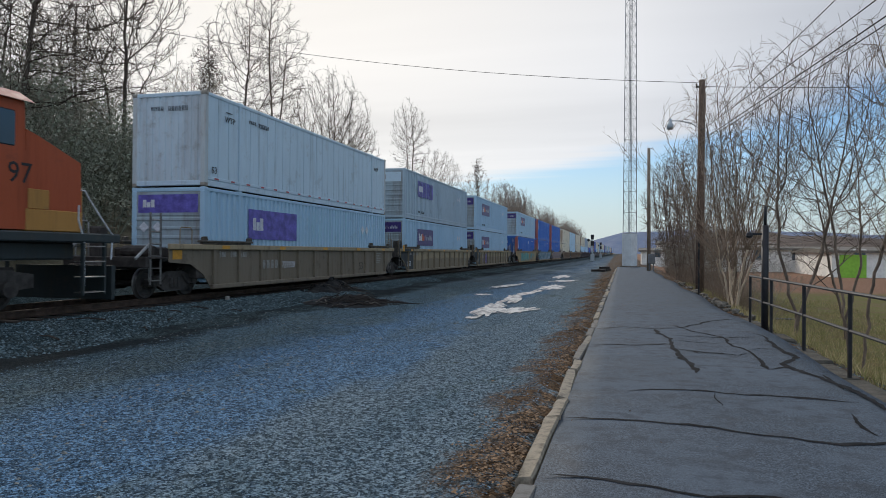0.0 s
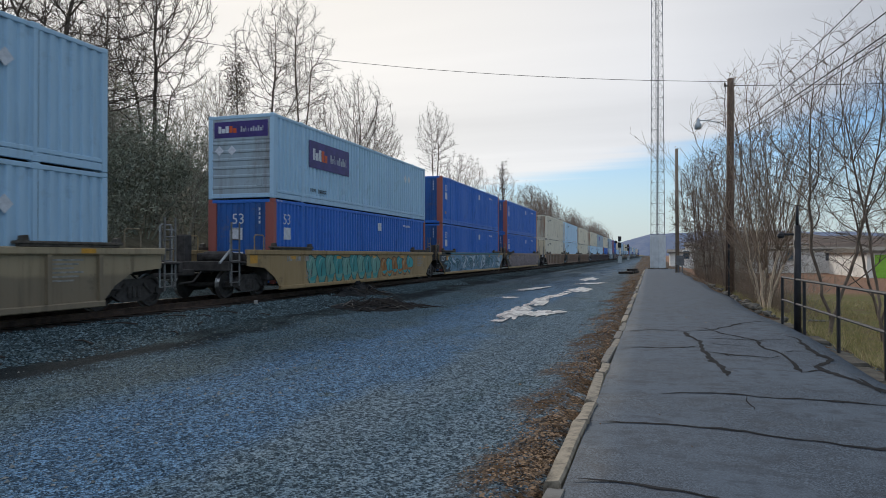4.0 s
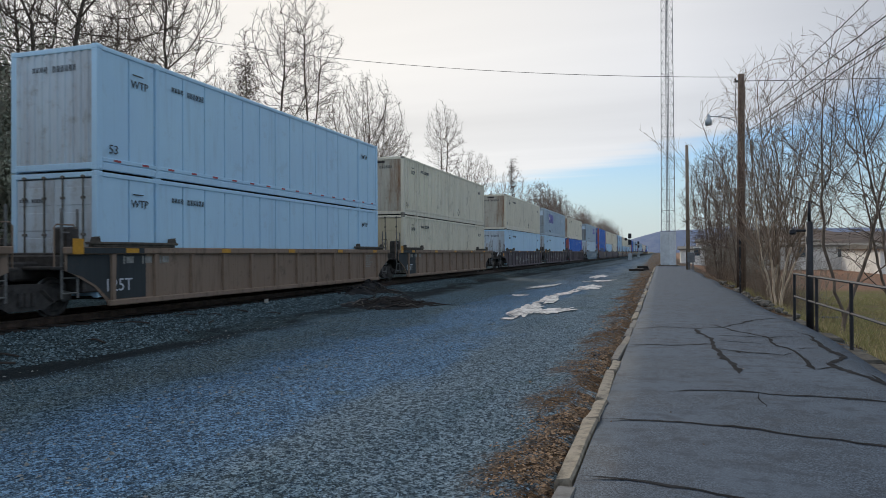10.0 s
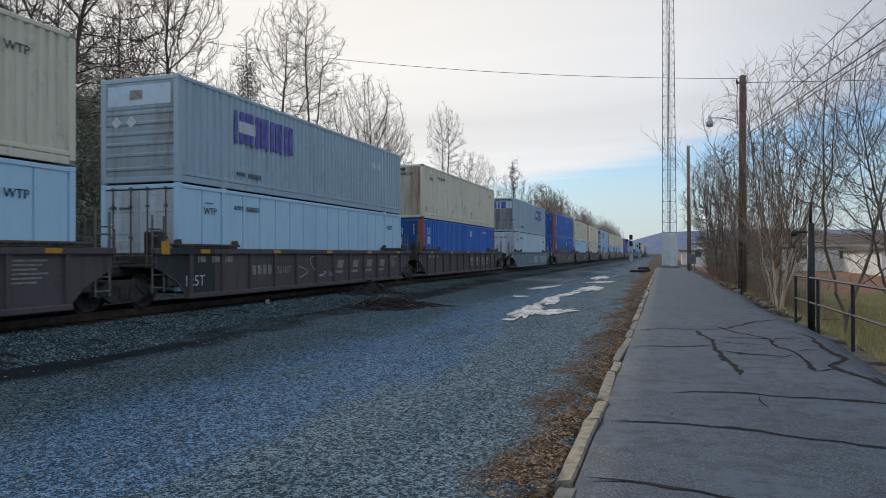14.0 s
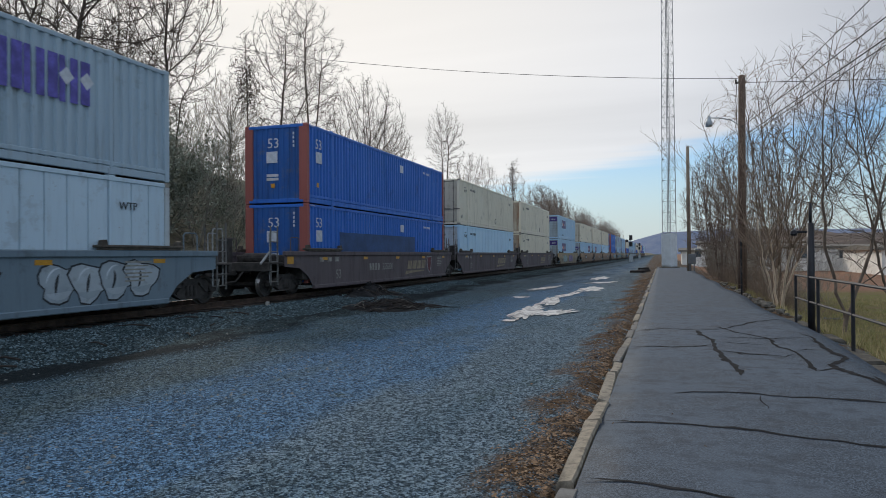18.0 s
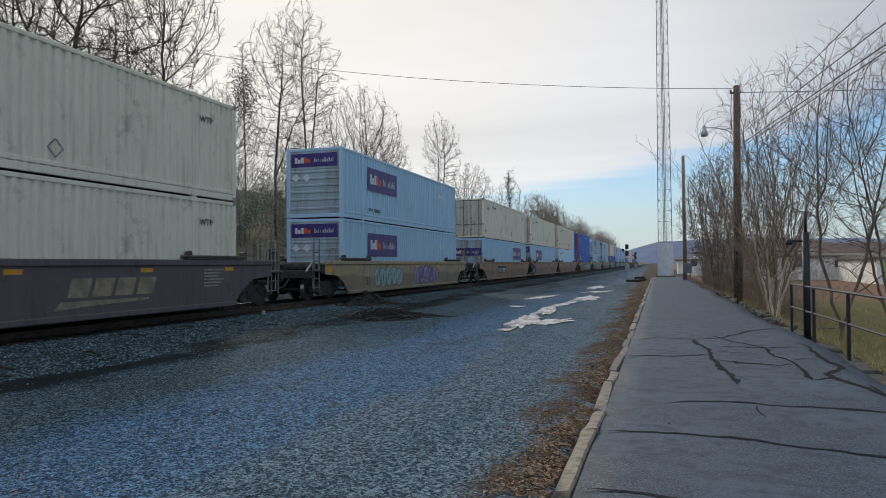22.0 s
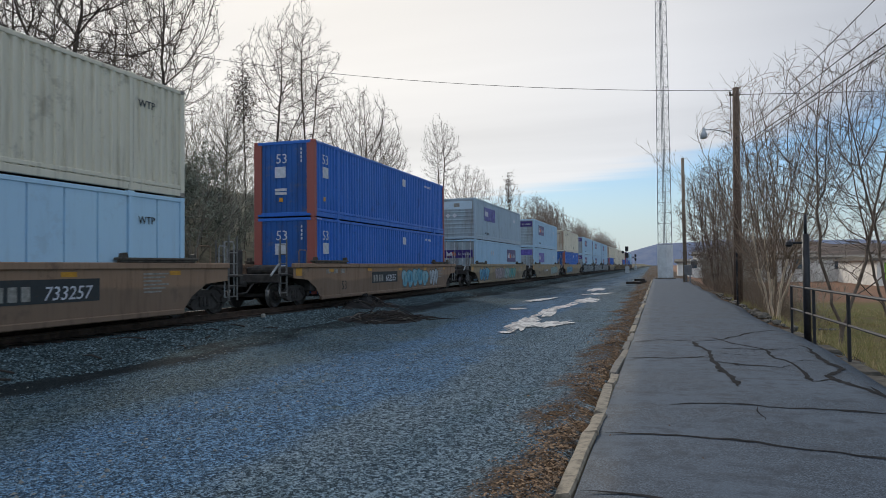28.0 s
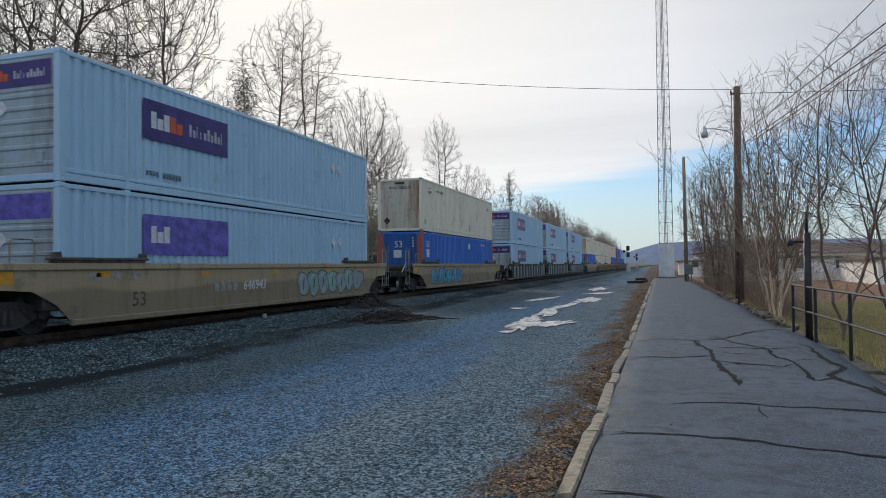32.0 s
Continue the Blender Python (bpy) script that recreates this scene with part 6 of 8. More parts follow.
def scatter():
    k = Nodes("loose_stone")
    g = k.n("ShaderNodeNewGeometry")
    c = k.mix(k.math("POWER", g.outputs["Random Per Island"], 1.5), (0.018, 0.036, 0.054), (0.27, 0.37, 0.45))
    stone = k.done(c, 0.9, 0, k.noise(40, 3), 0.004, 0.4, 0.1)
    k = Nodes("dead_leaf")
    g = k.n("ShaderNodeNewGeometry")
    c = k.mix(g.outputs["Random Per Island"], (0.035, 0.024, 0.016), (0.34, 0.21, 0.115))
    leaf = k.done(c, 0.8, 0, k.noise(60, 3), 0.002, 0.4, 0.3)
    k = Nodes("ballast_stone")
    g = k.n("ShaderNodeNewGeometry")
    dull = k.done(k.mix(k.math("POWER", g.outputs["Random Per Island"], 1.8), (0.018, 0.034, 0.040), (0.18, 0.25, 0.275)), 0.9, 0, k.noise(40, 3), 0.004, 0.4, 0.2)
    rng = np.random.RandomState(11)

    def stones(name, label, n, xr, yr, s0, s1, power=1.0, keep=None, material=None):
        base = np.array([(1, 0, -0.2), (0, 1, -0.2), (-1, 0, -0.2), (0, -1, -0.2), (0.2, 0.1, 0.7)])
        tri = [(0, 1, 4), (1, 2, 4), (2, 3, 4), (3, 0, 4)]
        vs, fs = [], []
        for i in range(n):
            x = rng.uniform(*xr)
            y = yr[0] + (yr[1] - yr[0]) * rng.uniform() ** power
            if keep and not keep(x, y):
                continue
            s = rng.uniform(s0, s1)
            a = rng.uniform(0, 6.28)
            p = base * (1 + rng.uniform(-0.35, 0.35, (5, 1))) * s * np.array((1, rng.uniform(0.6, 1), rng.uniform(0.5, 0.9)))
            q = np.stack([p[:, 0] * math.cos(a) - p[:, 1] * math.sin(a) + x, p[:, 0] * math.sin(a) + p[:, 1] * math.cos(a) + y, p[:, 2] + ground_z(x, y) + s * 0.25], 1)
            o = len(vs)
            vs += q.tolist()
            fs += [(a_ + o, b_ + o, c_ + o) for a_, b_, c_ in tri]
        me = bpy.data.meshes.new(name)
        me.from_pydata(vs, [], fs)
        me.materials.append(material or stone)
        tagged(new(name, me), label, "stones", kind="stuff")

    stones("lot_gravel", "loose blue-grey crushed stones on the lot", 64000, (-8.6, -0.9), (2.5, 26), 0.004, 0.015, 1.6)
    stones("track_ballast", "dark grey ballast stones along the track", 44000, (-12.4, -7.6), (5, 40), 0.012, 0.04, 1.3, lambda x, y: x < toe(y) - 0.75 + 0.9 * noise.noise((x * 0.7, y * 0.22, 4.0)), dull)
    stones("pale_stones", "scattered pale tan stones on the lot", 1500, (-9.6, -3.4), (4.0, 24), 0.008, 0.03, 1.3, lambda x, y: noise.noise((x * 0.5, y * 0.3, 12.0)) > 0.0, plain("pale_stone", (0.22, 0.23, 0.215), 0.85, scale=9, vary=0.3))
    vs, fs = [], []
    for i in range(30000):
        y = 0.5 + 46 * rng.uniform() ** 1.6
        x = path_kerb_x(y) - 0.1 - abs(rng.normal(0, 0.28)) - (0.25 if y > 14 else 0) * rng.uniform()
        if noise.noise((x * 1.3, y * 0.9, 7.0)) < 0.0 + 0.5 * noise.noise((x * 5, y * 5, 2.0)):
            continue
        if rng.uniform() < 0.006:
            x = rng.uniform(-0.6, 2.8)
        s, a = rng.uniform(0.008, 0.026), rng.uniform(0, 6.28)
        z = (path_z(x, y) if x > -0.55 else ground_z(x, y) + 0.05 * rng.uniform() * max(0, 1 - abs(x + 0.9) / 0.6)) + 0.006
        dx, dy = math.cos(a) * s, math.sin(a) * s
        c0, c1, c2 = rng.uniform(0, 0.9 * s, 3)
        o = len(vs)
        vs += [(x - dx, y - dy, z + c0 * 0.5), (x - dy * 0.5, y + dx * 0.5, z + c1), (x + dx, y + dy, z + c2), (x + dy * 0.5, y - dx * 0.5, z + 0.2 * s)]
        fs += [(o, o + 1, o + 3), (o + 1, o + 2, o + 3)]
    me = bpy.data.meshes.new("leaf_litter")
    me.from_pydata(vs, [], fs)
    me.materials.append(leaf)
    tagged(new("leaf_litter", me), "brown fallen leaves drifted along the kerb", "leaves", kind="stuff")


# ---- bare trees ----
class Limbs:
    """Grows a bare tree: thick limbs into one mesh, fine twigs into another."""

    def __init__(self, seed, thin, main=2, leaf=0.0):
        self.rng, self.thin, self.main, self.leaf = random.Random(seed), thin, main, leaf
        self.wood, self.twig, self.rise = Mesh(), Mesh(), 0.0 if leaf else 0.28

    def grow(self, p, d, length, r, level, plan):
        rng = self.rng
        sides, segs, wob, kids, k_len, k_ang, lift = plan[level][:7]
        pts, radii = [p.copy()], [r]
        d = d.normalized()
        seg = length / segs
        tip = r * (0.16, 0.22, 0.4, 0.5, 0.6)[min(level, 4)]
        marks = []
        for i in range(segs):
            d = (d + Vector((rng.gauss(0, wob), rng.gauss(0, wob), rng.gauss(0, wob) + lift))).normalized()
            p = p + d * seg
            pts.append(p.copy())
            radii.append(r + (tip - r) * (i + 1) / segs)
            marks.append((p.copy(), d.copy(), radii[-1], (i + 1) / segs))
        (self.wood if level < self.main else self.twig).tube(pts, radii, sides, cap=False)
        if self.leaf and level > 0:
            for a in pts[1:]:
                for _ in range(10):
                    c = a + Vector((rng.gauss(0, 0.13), rng.gauss(0, 0.13), rng.gauss(0, 0.11)))
                    u = Vector((rng.gauss(0, 1), rng.gauss(0, 1), rng.gauss(0, 1))).normalized() * self.leaf * rng.uniform(0.5, 1.2)
                    w = u.cross(Vector((rng.gauss(0, 1), rng.gauss(0, 1), 1))).normalized() * self.leaf * 0.45
                    o = len(self.twig.v)
                    self.twig.v += [tuple(c - u), tuple(c + w), tuple(c + u), tuple(c - w)]
                    self.twig.f.append((o, o + 1, o + 2, o + 3))
        if level + 1 >= len(plan):
            return
        for i in range(kids):
            t = (i + rng.random()) / kids
            lo = plan[level + 1][7] if len(plan[level + 1]) > 7 else 0.25
            t = lo + (1 - lo) * t
            q = min(len(marks) - 1, int(t * segs))
            a, way, rr, _ = marks[q]
            a = a - way * seg * rng.random()
            side = way.cross(Vector((rng.gauss(0, 1), rng.gauss(0, 1), rng.gauss(0, 1)))).normalized()
            ang = radians(k_ang * rng.uniform(0.6, 1.3))
            nd = way * math.cos(ang) + side * math.sin(ang) + Vector((0, 0, self.rise))
            self.grow(a, nd, length * k_len * (1.25 - 0.6 * t) * rng.uniform(0.7, 1.25), max(self.thin, rr * rng.uniform(0.42, 0.66)), level + 1, plan)


def tree_meshes(seed, height, radius, plan, stems, bark, twig, spread=0.1, thin=0.0, main=2, leaf=0.0, lean=(0, 0)):
    g = Limbs(seed, thin or (0.011 if height > 9 else 0.0055), main, leaf)
    for s in range(stems):
        a = g.rng.uniform(0, 6.28)
        d = Vector((math.cos(a) * spread * (s > 0 or stems > 1), math.sin(a) * spread * (s > 0 or stems > 1), 1)) + Vector((lean[0], lean[1], 0))
        o = Vector((math.cos(a), math.sin(a), 0)) * (0.15 * (stems > 1) * g.rng.random())
        g.grow(o - Vector((0, 0, 0.3)), d, height * g.rng.uniform(0.75, 1.0), radius * g.rng.uniform(0.7, 1.0), 0, plan)
    return g.wood.data("trunk", bark, True, False), g.twig.data("crown", twig, False, False)


def tree(name, label, meshes, at, group, category="tree"):
    top = tagged(new(name), label, category, group)
    if len(meshes[0].vertices):
        part("trunk", meshes[0], top)
    part("crown", meshes[1], top, "fine leafless twigs")
    top.matrix_basis = at
    return top


def needles(starts, ends, r0, r1):
    """Thin three-sided spikes from starts to ends, as corner and face lists."""
    a, b = np.asarray(starts, float), np.asarray(ends, float)
    d = b - a
    d /= np.maximum(np.linalg.norm(d, axis=1, keepdims=True), 1e-6)
    ref = np.where(np.abs(d[:, 2:3]) < 0.9, np.array([[0.0, 0.0, 1.0]]), np.array([[1.0, 0.0, 0.0]]))
    u = np.cross(d, ref)
    u /= np.maximum(np.linalg.norm(u, axis=1, keepdims=True), 1e-6)
    w = np.cross(d, u)
    r0, r1 = np.broadcast_to(r0, len(a))[:, None], np.broadcast_to(r1, len(a))[:, None]
    rows = []
    for p, r in ((a, r0), (b, r1)):
        for k in range(3):
            t = 2 * math.pi * k / 3
            rows.append(p + (u * math.cos(t) + w * math.sin(t)) * r)
    v = np.stack(rows, 1).reshape(-1, 3)
    o = np.arange(len(a))[:, None, None] * 6
    f = (np.array([(0, 1, 4, 3), (1, 2, 5, 4), (2, 0, 3, 5)])[None] + o).reshape(-1, 4)
    return v, f


def crown_tree(seed, stems, blobs, count, bark, twig, step=0.35, kill=0.75, reach=4.5, up=0.12, keep=0.45, jit=0.12, tip=0.012, pipe=2.35, side=0.55, twig_len=0.5, split=0.04, ivy=None):
    """A bare tree that grows its limbs towards random points in the crown.
    stems: lines of points up from the ground; blobs: ellipsoids (x, y, z, rx, ry, rz) that make up the crown."""
    rng = np.random.RandomState(seed)
    P, D, par = [], [], []
    for line in stems:
        prev = -1
        line = [np.array(p, float) for p in line]
        for p, q in zip(line, line[1:]):
            n = max(1, int(round(np.linalg.norm(q - p) / step)))
            for i in range(n if q is not line[-1] else n + 1):
                x = p + (q - p) * i / n + rng.normal(0, 0.016, 3) * (i > 0)
                if i == 0 and prev < 0 and P:
                    near = [float(np.linalg.norm(x - z)) for z in P]
                    prev = int(np.argmin(near)) if min(near) < 0.2 else -1
                P.append(x), D.append((q - p) / np.linalg.norm(q - p)), par.append(prev)
                prev = len(P) - 1
    vol = np.array([x[3] * x[4] * x[5] for x in blobs]) ** 0.8
    A = []
    for blob, n in zip(blobs, (count * vol / vol.sum()).astype(int)):
        d = rng.normal(0, 1, (n, 3))
        d /= np.linalg.norm(d, axis=1, keepdims=True)
        A.append(np.array(blob[:3]) + d * (rng.uniform(0, 1, (n, 1)) ** 0.42) * np.array(blob[3:6]))
    A = np.concatenate(A)
    P, D, par = np.array(P), np.array(D), list(par)
    kids = np.zeros(60000, int)
    dist = np.linalg.norm(A[:, None] - P[None], axis=2)
    idx, best = dist.argmin(1), dist.min(1)
    for turn in range(110):
        on = best < (reach if turn > 12 else 99)
        if not on.any():
            break
        unit = (A[on] - P[idx[on]]) / best[on][:, None]
        u, inv = np.unique(idx[on], return_inverse=True)
        way = np.zeros((len(u), 3))
        np.add.at(way, inv, unit)
        way /= np.maximum(np.linalg.norm(way, axis=1, keepdims=True), 1e-6)
        way += keep * D[u] + rng.normal(0, jit, way.shape) + np.array((0, 0, up))
        way /= np.linalg.norm(way, axis=1, keepdims=True)
        ok = kids[u] < 3
        u, way = u[ok], way[ok]
        if not len(u):
            break
        kids[u] += 1
        fresh = P[u] + way * step
        o = len(P)
        P, D = np.concatenate([P, fresh]), np.concatenate([D, way])
        par += u.tolist()
        dist = np.linalg.norm(A[:, None] - fresh[None], axis=2)
        near, at = dist.min(1), dist.argmin(1)
        better = near < best
        idx[better], best[better] = at[better] + o, near[better]
        left = best > kill
        A, idx, best = A[left], idx[left], best[left]
        if not len(A):
            break
    n = len(P)
    par = np.array(par)
    acc = np.zeros(n)
    R = np.zeros(n)
    heavy = -np.ones(n, int)
    for i in range(n - 1, -1, -1):
        R[i] = max(tip, acc[i] ** (1 / pipe)) if acc[i] > 0 else tip
        q = par[i]
        if q >= 0:
            acc[q] += R[i] ** pipe
            if heavy[q] < 0 or R[i] > R[heavy[q]]:
                heavy[q] = i
    wood = Mesh()
    for i in range(n):
        if R[i] < split or (par[i] >= 0 and heavy[par[i]] == i):
            continue
        chain = [i] if par[i] < 0 else [par[i], i]
        while heavy[chain[-1]] >= 0 and R[heavy[chain[-1]]] >= split:
            chain.append(heavy[chain[-1]])
        if len(chain) > 1:
            rad = [min(R[j], R[chain[1]] * 1.1) for j in chain]
            if par[i] < 0:
                rad[0] *= 1.3
            wood.tube([P[j] for j in chain], rad, 7 if rad[0] > 0.09 else 5, cap=False)
    thin = np.array([i for i in range(n) if par[i] >= 0 and R[i] < split])
    v1, f1 = needles(P[par[thin]], P[thin], np.minimum(R[par[thin]], R[thin] * 1.25), R[thin])
    # short side twigs
    pick = thin[rng.uniform(0, 1, len(thin)) < side] if side < 1 else np.concatenate([thin, thin[rng.uniform(0, 1, len(thin)) < side - 1]])
    off = rng.normal(0, 1, (len(pick), 3))
    off -= (off * D[pick]).sum(1)[:, None] * D[pick]
    off /= np.linalg.norm(off, axis=1, keepdims=True)
    way = D[pick] * 0.75 + off * rng.uniform(0.35, 0.8, (len(pick), 1)) + np.array((0, 0, 0.15))
    start = P[pick] - D[pick] * step * rng.uniform(0, 1, (len(pick), 1))
    ends = start + way * twig_len * rng.uniform(0.35, 1.15, (len(pick), 1))
    v2, f2 = needles(start, ends, tip * 0.85, tip * 0.5)
    mid = start + (ends - start) * rng.uniform(0.3, 0.8, (len(pick), 1))
    v3, f3 = needles(mid, mid + (way + rng.normal(0, 0.45, way.shape)) * twig_len * 0.45, tip * 0.65, tip * 0.45)
    v, f = [v1, v2, v3], [f1, f2 + len(v1), f3 + len(v1) + len(v2)]
    if ivy:
        low, high, spread, size, many = ivy
        host = [p for p, r in zip(P, R) if low < p[2] < high and r > split * 0.7]
        c = np.array(host)[rng.randint(0, len(host), many)] + rng.normal(0, spread, (many, 3))
        g = rng.normal(0, 1, (many, 3)) * size
        h = np.cross(g, rng.normal(0, 1, (many, 3)))
        h *= size * 0.8 / np.linalg.norm(h, axis=1, keepdims=True)
        v.append(np.stack([c - g, c + h, c + g, c - h], 1).reshape(-1, 3))
        f.append(np.arange(many)[:, None] * 4 + np.arange(4)[None] + sum(len(x) for x in v[:-1]))
    me = bpy.data.meshes.new("crown")
    me.from_pydata(np.concatenate(v).tolist(), [], np.concatenate(f).tolist())
    me.materials.append(twig)
    return wood.data("trunk", bark, True, False), me


# sides, segments, wobble, children, child length, child angle, lift, first child from
SAP = [(4, 6, 0.035, 9, 0.30, 34, 0.03), (3, 3, 0.07, 5, 0.5, 36, 0.04, 0.3), (3, 2, 0.1, 0, 0, 0, 0.02)]
BRUSH = [(3, 4, 0.12, 4, 0.55, 38, 0.04), (3, 3, 0.14, 4, 0.6, 38, 0.03, 0.1), (3, 2, 0.16, 3, 0.6, 40, 0.0), (3, 1, 0.2, 0, 0, 0, 0)]
SHRUB = [(3, 3, 0.12, 4, 0.6, 42, 0.02), (3, 2, 0.16, 3, 0.6, 40, 0.0, 0.1), (3, 2, 0.2, 0, 0, 0, 0)]


def woods():
    rng = random.Random(21)
    T = lambda seed, stems, blobs, count, **k: crown_tree(seed, stems, blobs, count, M_BARK, M_TWIG, **{**dict(step=0.3, kill=0.5, tip=0.0112, side=1.2, pipe=2.6, twig_len=0.55), **k})
    kinds = {
        # wide tree with long level limbs
        "wide": T(101, [[(0, 0, -0.3), (0.1, 0, 2.2), (0.5, 0.2, 4.5), (0.9, 0.2, 8.5)], [(0.05, 0, 2.0), (-0.6, 0.2, 4.5), (-1.0, 0.5, 8.0)]], [(0, 0, 9.0, 4.8, 4.8, 5.0), (2.8, -0.5, 5.4, 3.0, 2.2, 1.6), (-2.8, 0, 6.0, 2.6, 2.4, 1.6)], 3000, up=0.06),
        # fan of upright stems with a dense crown
        "fan": T(102, [[(0, 0, -0.3), (0.3, 0, 2.5), (0.8, 0.1, 6.5)], [(0, 0.2, -0.3), (-0.4, 0.1, 3.0), (-0.9, 0, 7.0)], [(0.1, -0.2, -0.3), (0.0, -0.6, 4.0), (0.1, -0.8, 8.0)]], [(0, 0, 11.0, 3.3, 3.3, 6.0)], 3400, up=0.22, keep=0.7),
        # tall thin leaders with few limbs
        "tall": T(103, [[(0, 0, -0.3), (-0.1, 0, 6.0), (-0.5, 0.1, 12.0), (-0.6, 0, 14.5)], [(-0.05, 0, 4.0), (0.7, 0.2, 9.0), (1.1, 0.3, 13.0)]], [(-0.7, 0, 14.0, 2.3, 2.3, 5.0), (1.0, 0.2, 12.5, 2.3, 2.3, 4.4), (0, 0, 8.5, 2.4, 2.4, 1.8)], 1900, up=0.14, keep=0.7, kill=0.55),
        # arching tree
        "arch": T(104, [[(0, 0, -0.3), (0.1, 0, 4.5), (0.5, 0.1, 9.0)], [(0.05, 0, 3.8), (1.6, 0.2, 7.5)]], [(0.6, 0, 11.0, 2.8, 2.6, 4.4), (2.8, 0, 9.0, 2.2, 1.9, 2.2), (0.2, 0, 6.5, 2.6, 2.4, 1.4)], 2000, up=0.05),
        # round dome
        "dome": T(105, [[(0, 0, -0.3), (0.1, 0, 2.5), (0.5, 0, 6.0)], [(0.05, 0, 2.3), (-0.8, 0.1, 5.5)]], [(0, 0, 8.8, 4.5, 4.2, 6.0)], 2900, up=0.08),
        # two slender stems, open
        "pair": T(106, [[(0, 0, -0.3), (-0.3, 0, 6.0), (-0.7, 0, 12.0)], [(0.1, 0, -0.3), (0.5, 0.1, 6.0), (1.0, 0, 12.5)]], [(-0.9, 0, 13.5, 2.3, 2.3, 4.8), (1.2, 0, 13.0, 2.4, 2.3, 4.8)], 1900, up=0.1, keep=0.7),
        "vine": T(107, [[(0, 0, -0.3), (0.1, 0, 5.0), (0.0, 0, 12.5)]], [(0, 0, 11.5, 1.3, 1.3, 3.0)], 420, ivy=(8.6, 11.6, 0.5, 0.045, 1700)),
        "dead": T(108, [[(0, 0, -0.3), (0.1, 0, 8.0), (-0.2, 0, 16.0)]], [(0.2, 0, 13.5, 1.2, 1.2, 3.6)], 200, tip=0.02, ivy=(3.0, 16.5, 0.34, 0.09, 700)),
    }
    # distant trees, with haze painted into their twig colour
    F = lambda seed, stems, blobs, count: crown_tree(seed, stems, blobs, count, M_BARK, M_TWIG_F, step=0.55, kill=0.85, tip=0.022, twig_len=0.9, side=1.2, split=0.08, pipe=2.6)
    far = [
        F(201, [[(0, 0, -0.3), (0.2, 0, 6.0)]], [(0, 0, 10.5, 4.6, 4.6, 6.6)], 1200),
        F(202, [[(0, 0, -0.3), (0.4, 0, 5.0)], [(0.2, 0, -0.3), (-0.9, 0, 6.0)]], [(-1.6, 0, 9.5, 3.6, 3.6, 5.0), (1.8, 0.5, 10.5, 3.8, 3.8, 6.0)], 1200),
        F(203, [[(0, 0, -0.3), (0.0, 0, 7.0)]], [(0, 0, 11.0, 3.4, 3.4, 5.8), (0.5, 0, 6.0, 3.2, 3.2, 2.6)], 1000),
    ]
    text = "tall leafless grey-brown tree on the wooded bank"
    labels = {"vine": "slim leafless tree hung with a dark mass of vine", "dead": "bare ivy-clad trunk standing above the bank"}
    # the belt of trees along the far side of the track: kind, x, y, size, turn
    spots = [
        ("wide", -24.5, 22.2, 1.15, 20), ("fan", -27.0, 32.3, 1.08, 40), ("tall", -28.0, 51.0, 1.08, 60), ("arch", -28.0, 46.0, 1.12, -10), ("vine", -28.5, 42.8, 1.0, 0), ("dome", -28.0, 61.5, 1.06, 30), ("dome", -29.5, 70.0, 0.86, 130), ("pair", -28.0, 87.5, 1.0, 75), ("dome", -27.5, 99.0, 0.95, 200), ("dead", -28.0, 131.0, 1.05, 0),
        ("fan", -28.5, 14.0, 1.0, 200), ("tall", -26.0, 17.5, 0.95, 10), ("fan", -33.0, 27.5, 0.85, 100), ("wide", -36.0, 38.0, 0.8, 210), ("tall", -34.0, 36.5, 0.72, 150), ("dome", -36.0, 51.0, 0.72, 310), ("arch", -33.0, 57.0, 0.66, 140), ("pair", -36.0, 25.0, 0.8, 20), ("dome", -34.0, 78.0, 0.62, 70), ("wide", -31.0, 11.0, 1.0, 80), ("fan", -35.0, 18.5, 0.9, 300), ("arch", -34.0, 30.5, 0.8, 30),
    ]
    for kind, x, y, s, turn in spots:
        tree("bare_tree", labels.get(kind, text), kinds[kind], pose(x, y, ground_z(x, y), rng.uniform(-2, 2), rng.uniform(-2, 2), turn) @ Matrix.Diagonal((s, s, s, 1)), "trees of the wood")
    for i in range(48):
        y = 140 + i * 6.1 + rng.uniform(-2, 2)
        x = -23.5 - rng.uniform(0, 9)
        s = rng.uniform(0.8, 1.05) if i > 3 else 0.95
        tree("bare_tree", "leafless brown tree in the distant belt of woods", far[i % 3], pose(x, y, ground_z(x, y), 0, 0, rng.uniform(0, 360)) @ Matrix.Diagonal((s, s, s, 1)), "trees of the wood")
    sap = [tree_meshes(260 + i, h, 0.05, SAP, 1, M_BARK, M_TWIG_B, 0.1, 0.010, 1) for i, h in enumerate((8.0, 10.0, 12.0, 7.0))]
    for i in range(84):
        y = -6 + 70 * rng.random() if i < 66 else 64 + 42 * rng.random()
        x = -23 - 20 * rng.random()
        s = rng.uniform(0.7, 1.15) * (1 if y < 30 else 0.62)
        tree("sapling", "slender leafless sapling in the wood", sap[i % 4], pose(x, y, ground_z(x, y), 0, 0, rng.uniform(0, 360)) @ Matrix.Diagonal((s, s, s, 1)), "saplings of the wood")
    brush = [tree_meshes(300 + i, h, 0.035, *k, M_BARK, m, 0.5, 0.012, 0, leaf) for i, (h, k, m, leaf) in enumerate(((2.6, (SHRUB, 7), M_TWIG_G, 0.052), (4.4, (BRUSH, 7), M_TWIG_B, 0), (5.6, (BRUSH, 7), M_TWIG_B, 0), (3.2, (SHRUB, 8), M_TWIG_G, 0.065)))]
